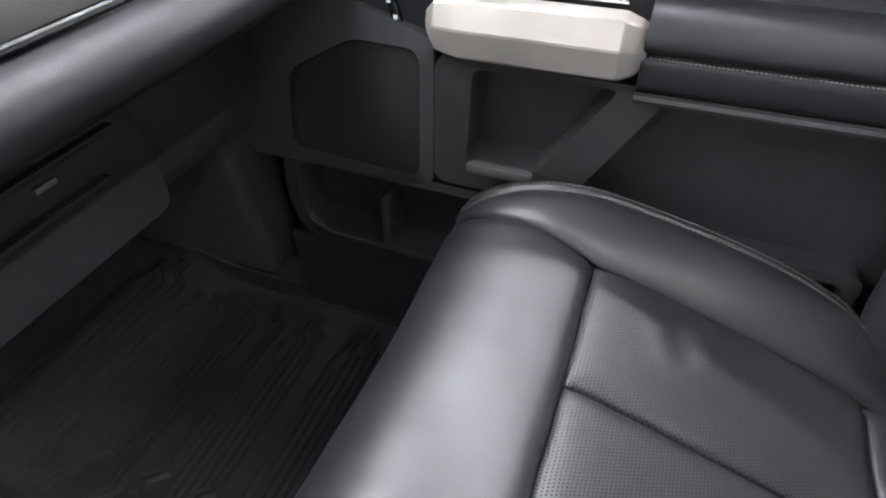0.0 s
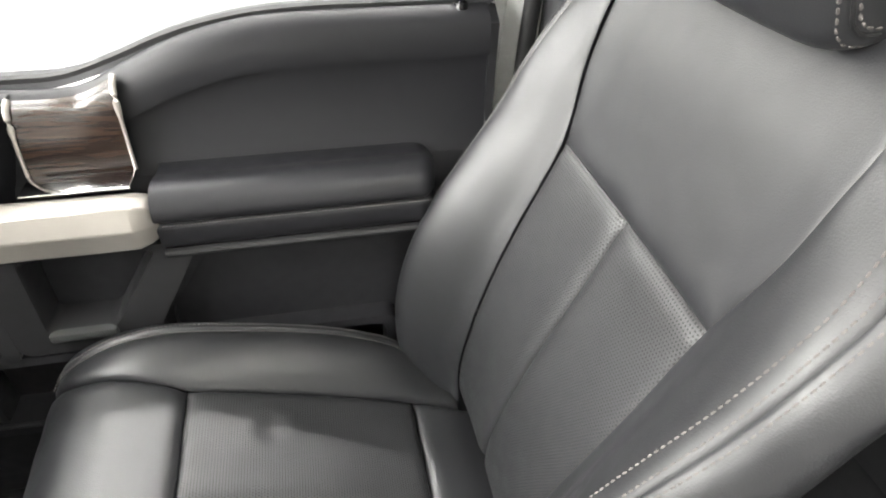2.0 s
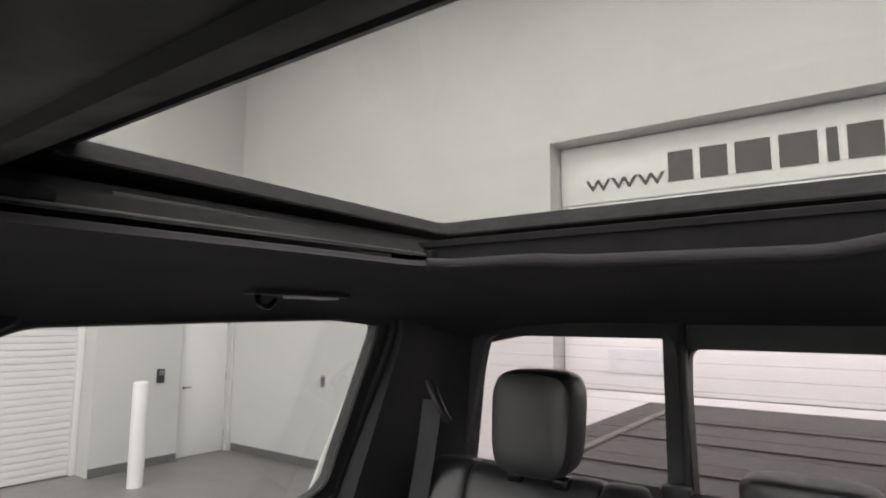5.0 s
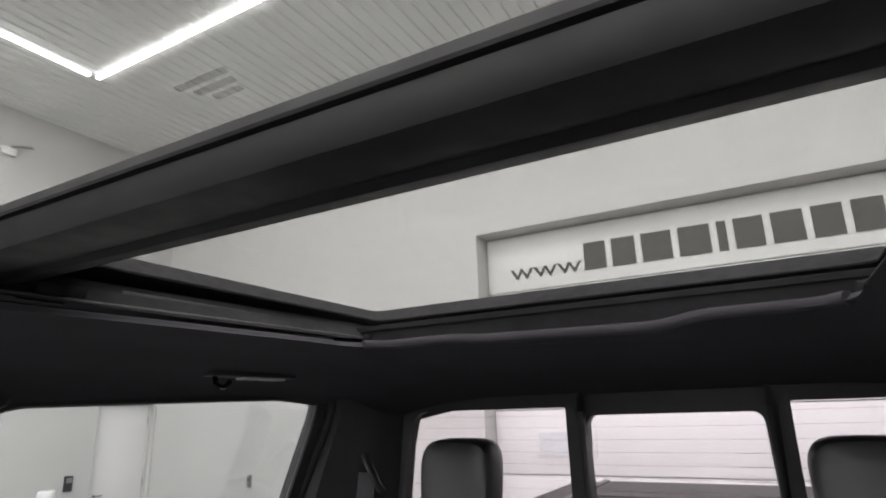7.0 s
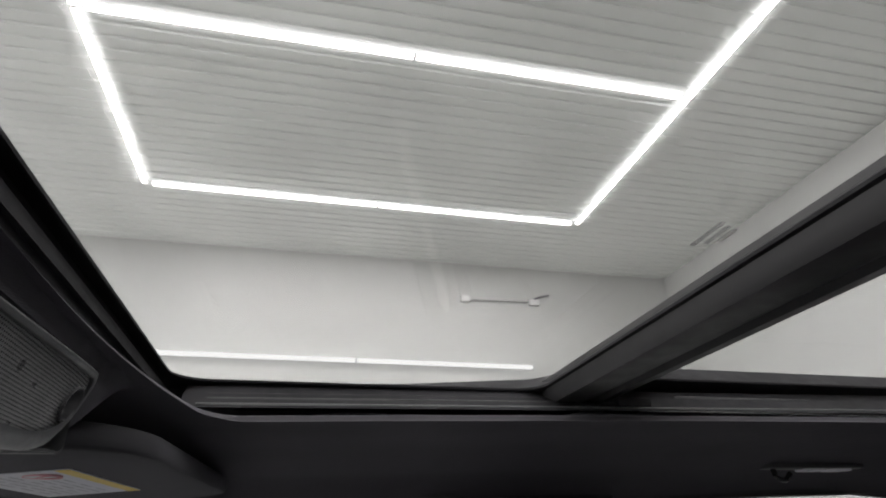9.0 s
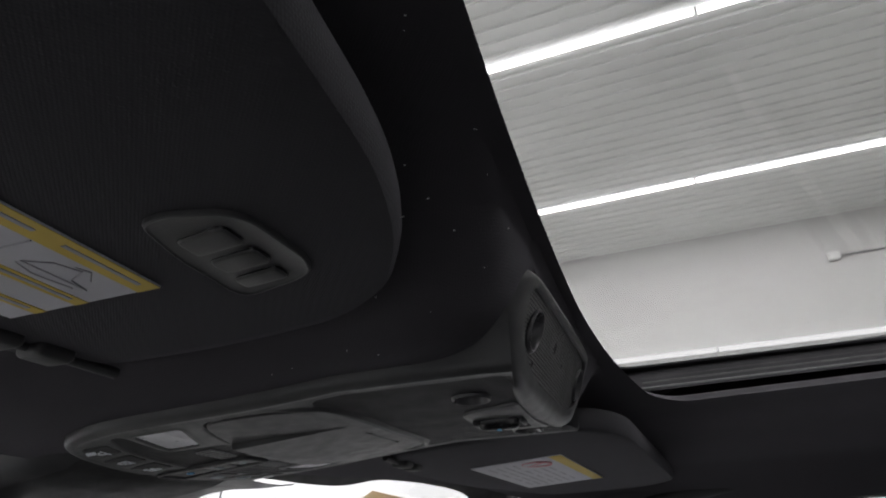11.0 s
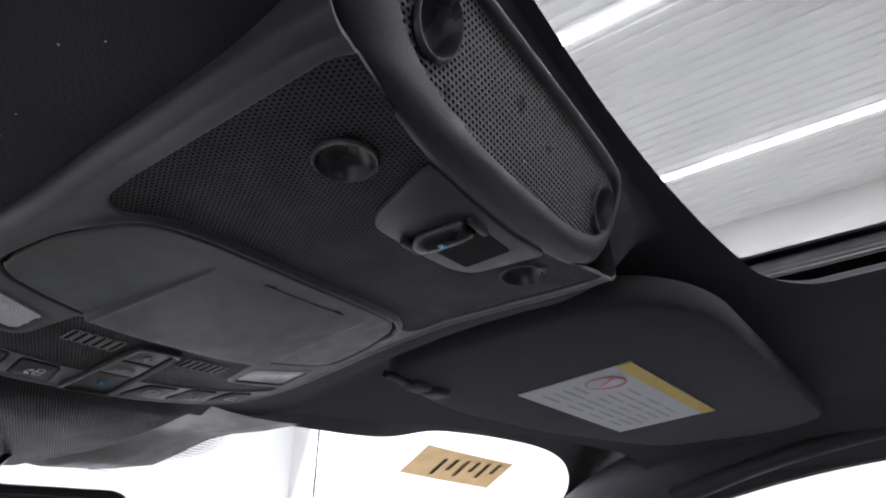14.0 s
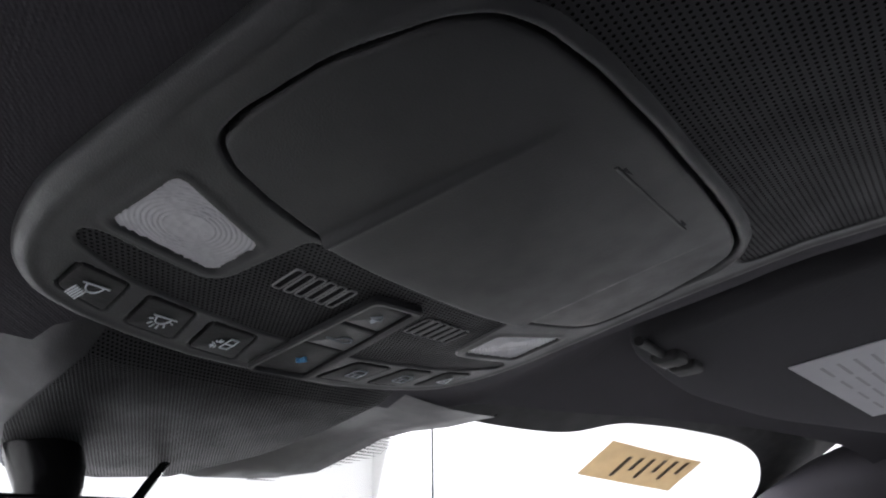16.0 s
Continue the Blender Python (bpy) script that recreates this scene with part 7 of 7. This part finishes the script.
        # remote-control buttons
        pb = rounded([(-0.2745, 0.3850), (-0.2755, 0.3745), (-0.2680, 0.3575), (-0.2600, 0.3525), (-0.2300, 0.3515), (-0.2190, 0.3555), (-0.2155, 0.3640), (-0.2125, 0.3880), (-0.2180, 0.3920), (-0.2520, 0.3905)], 0.006, 5)
        Pz = [Vector(p[:2]) for p in pb]
        cc = sum(Pz, Vector((0, 0))) / len(Pz)
        rr = []
        for k, dz in ((1.01, -0.001), (1.01, 0.0006), (0.995, 0.0014), (0.97, 0.0016), (0.95, 0.0011), (0.93, 0.0009), (0.6, 0.0009)):
            rr.append([(cc.x + (p.x - cc.x) * k, cc.y + (p.y - cc.y) * k, und(p.x, p.y) - dz) for p in Pz])
        pod = part("button_pod", loft(rr), M_PLASTIC_G, v, "grey-black remote button pod")
        for k, (bx, by, w) in enumerate(((-0.2555, 0.3725, 0.0060), (-0.2395, 0.3725, 0.0054), (-0.2250, 0.3740, 0.0044))):
            cap = rounded([(bx - w, by - 0.0098), (bx + w, by - 0.0098), (bx + w, by + 0.0098), (bx - w, by + 0.0098)], 0.003, 4)
            bm = prism([p[:2] for p in cap], "z", 0.0, -0.0016, 0.0010, 3)
            for q in bm.verts:
                q.co.z += und(q.co.x, q.co.y) - 0.0008
            part("button", bm, M_PLASTIC_G, pod)
            part("button_edge", tube([(p[0], p[1], und(p[0], p[1]) - 0.0009) for p in cap], 0.0006, 5, True), M_GLOSS, pod)
    # clip at the inner front corner
    zc = und(s * 0.22, 0.51)
    part("hinge_rod", tube([(s * 0.165, 0.510, zc + 0.001), (s * 0.245, 0.510, zc + 0.001)], 0.0030, 10), M_RUBBER, v)
    for a0, a1 in ((0.196, 0.216), (0.222, 0.242)):
        bm = boxed(min(s * a0, s * a1), max(s * a0, s * a1), 0.500, 0.518, zc - 0.004, zc + 0.006, 0.0035, 3)
        part("clip", bm, M_RUBBER, v)


mat_ink2 = mat("label_ink_grey", (0.38, 0.38, 0.41), 0.7, vary=0.1)
visor(1)
visor(-1)

# ================================================================ mirror, sensor cover, windscreen sticker
sc = thing("sensor_cover", (0, 0.70, 1.2), "black textured camera cover behind the mirror", "sensor cover")
def edge_x(y):
    return 0.098 - max(0.0, y - 0.73) * 0.65


rings, wall = [], []
for y, z in ((0.635, 1.214), (0.65, 1.206), (0.69, 1.200), (0.74, 1.192), (0.775, 1.185), (0.796, 1.181), (0.804, 1.184)):
    top = 1.262 - 0.625 * (y - 0.66) - 0.003
    left = -0.070 + 0.02 * max(0.0, y - 0.75) / 0.05
    rings.append([(left, y, z - 0.006), (left + 0.012, y, z - 0.008), (0.0, y, z - 0.008), (edge_x(y) - 0.012, y, z - 0.004), (edge_x(y), y, z + 0.002)])
    wall.append([(left - 0.034, y, top), (left - 0.027, y, top * 0.55 + (z + 0.004) * 0.45), (left - 0.018, y, z + 0.005), (left - 0.008, y, z - 0.003), (left + 0.004, y, z - 0.0058)])
part("cover", flat_uv(loft(rings, False, False)), M_GRILLE_C, sc)
part("side_wall", loft(wall, False, False), M_DOOR_P, sc, "smooth grey-black side of the cover")
fin = []
for y, w, z in ((0.640, 0.205, 1.214), (0.68, 0.198, 1.212), (0.709, 0.186, 1.2115), (0.73, 0.176, 1.208), (0.762, 0.168, 1.197), (0.784, 0.158, 1.188), (0.798, 0.125, 1.183), (0.804, 0.085, 1.1825)):
    x0 = edge_x(y) - 0.001
    fin.append([(x0 + (w - x0) * t, y, z - 0.003 * math.sin(math.pi * t) + 0.002 * (t > 0.98)) for t in (0, 0.03, 0.25, 0.5, 0.75, 0.97, 1)])
part("side_fin", loft(fin, False, False), M_PLASTIC_G, sc)
dotted = bmesh.new()
for r in range(9):
    for k in range(30):
        v = 0.062 + 0.0040 * k
        u = 0.262 - 0.004 * ramp((v - 0.10) / 0.05) - 0.10 * ramp((v - 0.128) / 0.055) + 0.0036 * r + 0.0018 * (k % 2) - 0.016
        c = Vector(screen(u, v)) - Vector((0, 0.002, 0.003))
        rad = 0.00125 - 0.00006 * r
        vs = [dotted.verts.new(c + Vector((rad * math.cos(a), rad * 0.85 * math.sin(a), -rad * 0.52 * math.sin(a)))) for a in np.linspace(0, 2 * math.pi, 6, endpoint=False)]
        dotted.faces.new(vs)
part("printed_dots", dotted, M_RUBBER, sc, kind="stuff")
print_l = bmesh.new()
for r in range(34):
    for k in range(46):
        u, v = -0.105 - 0.0048 * k - 0.0024 * (r % 2), 0.070 + 0.0040 * r
        c, rad = Vector(screen(u, v)) - Vector((0, 0.002, 0.003)), 0.0016 - 0.00001 * r
        print_l.faces.new([print_l.verts.new(c + Vector((rad * math.cos(a), rad * 0.85 * math.sin(a), -rad * 0.52 * math.sin(a)))) for a in np.linspace(0, 2 * math.pi, 6, endpoint=False)])
part("printed_dots", print_l, M_RUBBER, sc, kind="stuff")
mr = thing("rear_view_mirror", (-0.02, 0.74, 1.12), "black framed rear-view mirror hung from the windscreen", "mirror")
pm = [p[:2] for p in rounded([(-0.155, 1.078), (0.098, 1.083), (0.118, 1.130), (0.100, 1.156), (-0.150, 1.152), (-0.175, 1.120)], 0.02, 6)]
pcx, pcz = -0.03, 1.118
sh = loft([[(x, 0.755, z) for x, z in pm], [(x, 0.722, z) for x, z in pm], [(pcx + (x - pcx) * 0.985, 0.719, pcz + (z - pcz) * 0.95) for x, z in pm], [(pcx + (x - pcx) * 0.955, 0.7195, pcz + (z - pcz) * 0.83) for x, z in pm], [(pcx + (x - pcx) * 0.95, 0.723, pcz + (z - pcz) * 0.82) for x, z in pm]])
part("shell", sh, M_GLOSS, mr)
part("mirror_glass", prism([(pcx + (x - pcx) * 0.952, pcz + (z - pcz) * 0.825) for x, z in pm], "y", 0.7225, 0.7215), M_MIRROR, mr)
part("stem", tube([(-0.035, 0.745, 1.135), (-0.04, 0.752, 1.165), (-0.045, 0.765, 1.185)], [0.012, 0.016, 0.018], 12), M_GLOSS, mr)
part("wire", tube([(0.0, 0.745, 1.150), (0.012, 0.755, 1.165), (0.028, 0.77, 1.182)], 0.003, 6), M_GLOSS, mr)
st = thing("windscreen_sticker", (0.53, 0.70, 1.17), "tan paper sticker with handwriting on the windscreen", "sticker")


def on_screen(u, v, lift=0.003):
    p = Vector(screen(u, v))
    a, b = Vector(screen(u + 0.01, v)) - p, Vector(screen(u, v + 0.01)) - p
    n = a.cross(b).normalized()
    return p + n * (lift if n.z < 0 else -lift)


bm = sheet(lambda a, b: on_screen(a, b + 0.010 * (a - 0.74) / 0.12), [0.622, 0.70, 0.78, 0.856], [0.078, 0.11, 0.139])
part("paper", bm, M_TAN, st)
for k in range(6):
    a = 0.685 + k * 0.027
    part("written_bar", sheet(lambda u, w: on_screen(u, w, 0.004), [a, a + 0.010], [0.090, 0.108, 0.126 - 0.012 * (k % 2)]), M_PEN, st)

# ================================================================ dashboard
dash = thing("dashboard", (0, 0.95, 0.35), "black dashboard with padded edge and closed glove box", "dashboard")
pr = [(1.36, 0.752), (1.02, 0.752), (0.84, 0.744), (0.752, 0.726), (0.729, 0.702), (0.722, 0.676)]
M_TRIM = mat("olive_grey_trim", (0.075, 0.075, 0.065), 0.4, bump=0.1)
part("top_trim", loft([[(x, y, z) for y, z in pr] for x in np.linspace(-0.695, 0.695, 12)], False, False), M_TRIM, dash, "grey satin upper dash trim")
part("trim_line", tube([(x, 0.718, 0.672) for x in np.linspace(-0.69, 0.69, 12)], 0.004, 8), M_GLOSS, dash)
for s in (1, -1):
    part("vent_housing", boxed(min(s * 0.605, s * 0.692), max(s * 0.605, s * 0.692), 0.702, 0.82, 0.674, 0.764, 0.010, 3), M_TRIM, dash, "grey satin vent housing")
pad = smooth_path([(0, 0.725, 0.668), (0, 0.697, 0.665), (0, 0.678, 0.655), (0, 0.670, 0.639), (0, 0.676, 0.622), (0, 0.705, 0.609), (0, 0.76, 0.603), (0, 0.815, 0.599)], 4)
ends = [(-0.700, 0.25), (-0.698, 0.6), (-0.692, 0.85), (-0.682, 0.97)] + [(x, 1.0) for x in np.linspace(-0.67, 0.67, 20)] + [(0.682, 0.97), (0.692, 0.85), (0.698, 0.6), (0.700, 0.25)]
part("padded_roll", loft([[(x, 0.76 + (p.y - 0.76) * (k if p.y < 0.76 else 1), 0.634 + (p.z - 0.634) * (0.5 + 0.5 * k)) for p in pad] for x, k in ends], False, False), M_VINYL, dash, "padded black leather dash roll")
lowd = [(0.81, 0.60), (0.818, 0.56), (0.812, 0.54), (0.815, 0.45), (0.832, 0.42), (0.90, 0.392), (1.10, 0.385), (1.36, 0.39)]
part("lower_panel", loft([[(x, y, z) for y, z in lowd] for x in np.linspace(-0.73, 0.73, 12)], False, False), M_DARK, dash)
gb = rounded([(0.13, 0.412), (0.475, 0.412), (0.478, 0.50), (0.455, 0.556), (0.13, 0.556)], 0.02, 5)
gl = part("glove_box", prism([p[:2] for p in gb], "y", 0.83, 0.8085, 0.003, 2), M_DARK, dash)
part("grip_edge", boxed(0.14, 0.436, 0.797, 0.810, 0.537, 0.544, 0.003), M_PLASTIC_G, gl)
part("grip_edge", boxed(0.14, 0.410, 0.795, 0.810, 0.490, 0.500, 0.004), M_PLASTIC_G, gl)
part("latch", boxed(0.338, 0.362, 0.803, 0.810, 0.519, 0.526, 0.002), M_STEEL, gl)
bm = prism(rounded([(0.62, 0.598), (0.74, 0.60), (0.76, 0.10), (0.66, 0.10), (0.63, 0.35)], 0.03), "y", 1.2, 0.86, 0.02, 3)
part("kick_panel", bm, M_DARK, dash)

# ================================================================ floor mat with raised channels
fmat = thing("floor_mat", (0.45, 0.85, 0.0), "black ribbed rubber all-weather floor mat", "floor mat")


def mat_z(y):
    return 0.0 if y < 1.02 else 0.55 * (y - 1.02)


part("tray", sheet(lambda x, y: (x, y, mat_z(y) + 0.05 * max(0.0, (abs(x - 0.46) - 0.235) / 0.03) ** 1.5), [0.19, 0.20, 0.212, 0.225, 0.45, 0.69, 0.705, 0.715, 0.725], list(np.linspace(0.46, 1.22, 30))), M_MAT, fmat)


def mat_rib(path, w):
    """A low raised bar with sloping flanks along a path of x and y."""
    P = [Vector(q) for q in path]
    rings = []
    for i, q in enumerate(P):
        t = (P[min(i + 1, len(P) - 1)] - P[max(i - 1, 0)]).normalized()
        n = Vector((-t.y, t.x))
        k = 0.0 if i in (0, len(P) - 1) else 1.0
        rings.append([(q.x + n.x * o * w, q.y + n.y * o * w, mat_z(q.y + n.y * o * w) + h * (0.3 + 0.7 * k)) for o, h in ((-1.20, -0.001), (-1.05, 0.0080), (-0.90, 0.0100), (-0.60, 0.0098), (-0.42, 0.0030), (0.42, 0.0030), (0.60, 0.0098), (0.90, 0.0100), (1.05, 0.0080), (1.20, -0.001))])
    return loft(rings, False, False)


y, k = 0.500, 0
while y < 1.20:
    jog = (0.016, -0.010, 0.022)[k % 3]
    x0, x1 = 0.238 + 0.024 * (k % 3), 0.682 - 0.020 * ((k + 1) % 3)
    path = [(x0 - 0.004, y + jog), (x0, y + jog), (x0 + 0.022, y + jog), (x0 + 0.042, y), *[(x, y) for x in np.linspace(x0 + 0.10, x1 - 0.10, 6)], (x1 - 0.044, y), (x1 - 0.026, y + jog), (x1, y + jog), (x1 + 0.004, y + jog)]
    part("rib", mat_rib(path, 0.0085), M_MAT, fmat)
    y += 0.052 if k % 4 == 3 else 0.0285
    k += 1
part("rim", tube([(0.712, y, 0.045 + mat_z(y)) for y in np.linspace(0.48, 1.2, 14)], 0.007, 8), M_MAT, fmat)

# ================================================================ small fittings
for s in (1, -1):
    gh = thing("grab_handle", (s * 0.70, -0.375, 1.0), "black grab handle on the pillar between the doors", "grab handle", "grab handles")
    hp = smooth_path([(s * 0.716, -0.325, 1.108), (s * 0.702, -0.345, 1.098), (s * 0.692, -0.368, 1.084), (s * 0.687, -0.381, 1.066), (s * 0.684, -0.387, 1.030), (s * 0.684, -0.386, 0.96), (s * 0.688, -0.378, 0.930), (s * 0.70, -0.362, 0.912), (s * 0.73, -0.335, 0.900)], 6)
    part("grip", tube(hp, 0.0125, 12), M_RUBBER, gh)
    part("mount", boxed(min(s * 0.70, s * 0.73), max(s * 0.70, s * 0.73), -0.335, -0.300, 1.082, 1.115, 0.01, 3), M_RUBBER, gh)
    part("mount", boxed(min(s * 0.70, s * 0.74), max(s * 0.70, s * 0.74), -0.345, -0.300, 0.87, 0.91, 0.01, 3), M_RUBBER, gh)
    # reading lamp and coat hook above the rear door
    rl = thing("reading_lamp", (s * 0.655, -0.875, 1.268), "small rear reading lamp with a coat hook", "lamp", "reading lamps")
    zr = liner(0.655, -0.87)
    part("housing", boxed(min(s * 0.635, s * 0.678), max(s * 0.635, s * 0.678), -0.965, -0.745, zr - 0.006, zr + 0.01, 0.004), M_PLASTIC, rl)
    part("lens", boxed(min(s * 0.642, s * 0.672), max(s * 0.642, s * 0.672), -0.940, -0.89, zr - 0.010, zr - 0.005, 0.002), M_LENS, rl)
    part("lens", boxed(min(s * 0.642, s * 0.672), max(s * 0.642, s * 0.672), -0.880, -0.83, zr - 0.010, zr - 0.005, 0.002), M_LENS, rl)
    part("hook", tube(smooth_path([(s * 0.655, -0.765, zr - 0.004), (s * 0.648, -0.765, zr - 0.022), (s * 0.650, -0.785, zr - 0.026), (s * 0.652, -0.80, zr - 0.014)], 5), 0.005, 8), M_GLOSS, rl)
    # belt from its guide on the rear pillar
    sb = thing("seat_belt", (s * 0.64, -1.25, 0.9), "black woven rear seat belt with its plastic guide", "seat belt", "seat belts")
    part("guide", tube(smooth_path([(s * 0.648, -1.235, 1.10), (s * 0.628, -1.225, 1.075), (s * 0.603, -1.225, 1.035), (s * 0.600, -1.235, 1.02)], 5), 0.012, 10, flat=0.7), M_PLASTIC_G, sb)
    w = [(0.632, 1.062), (0.640, 0.98), (0.660, 0.86), (0.690, 0.70), (0.70, 0.50)]
    part("webbing", sheet(lambda a, k: (s * (table([(i, p[0]) for i, p in enumerate(w)])(k) + a * 0.023), -1.222 + 0.015 * k * 0.3 + 0.004 * a, table([(i, p[1]) for i, p in enumerate(w)])(k)), [-1, -0.9, 0, 0.9, 1], list(np.linspace(0, 4, 20))), M_CARPET, sb)
    # front belt on the pillar
    fb = thing("seat_belt", (s * 0.70, -0.29, 1.1), "black front seat belt with its height adjuster", "seat belt", "seat belts")
    part("adjuster", boxed(min(s * 0.680, s * 0.705), max(s * 0.680, s * 0.705), -0.292, -0.252, 1.045, 1.086, 0.008, 3), M_RUBBER, fb)
    part("webbing", sheet(lambda a, k: (s * (0.684 - 0.03 * k), -0.272 + a * 0.022 - 0.02 * k, 1.06 - 0.72 * k), [-1, -0.9, 0, 0.9, 1], list(np.linspace(0, 1, 8))), M_CARPET, fb)

# ================================================================ lint on the headliner
rnd = random.Random(5)
bm = bmesh.new()
for k in range(46):
    x, y, r = rnd.uniform(-0.30, -0.13), rnd.uniform(0.29, 0.44), rnd.uniform(0.0002, 0.0005)
    c = Vector((x, y, liner(x, y) - 0.0016))
    a = rnd.uniform(0, 6.28)
    u, w = Vector((math.cos(a), math.sin(a), 0)) * r * rnd.uniform(1.0, 2.2), Vector((-math.sin(a), math.cos(a), 0)) * r
    top = [bm.verts.new(c + p) for p in (u, w, -u, -w)]
    tip = bm.verts.new(c - Vector((0, 0, r)))
    bm.faces.new(top)
    for i in range(4):
        bm.faces.new((top[i], top[(i + 1) % 4], tip))
lint = thing("lint", (-0.21, 0.36, 1.25), "tiny white lint specks on the black headliner cloth", "lint", kind="stuff")
part("specks", bm, M_DOORW, lint, kind="stuff")
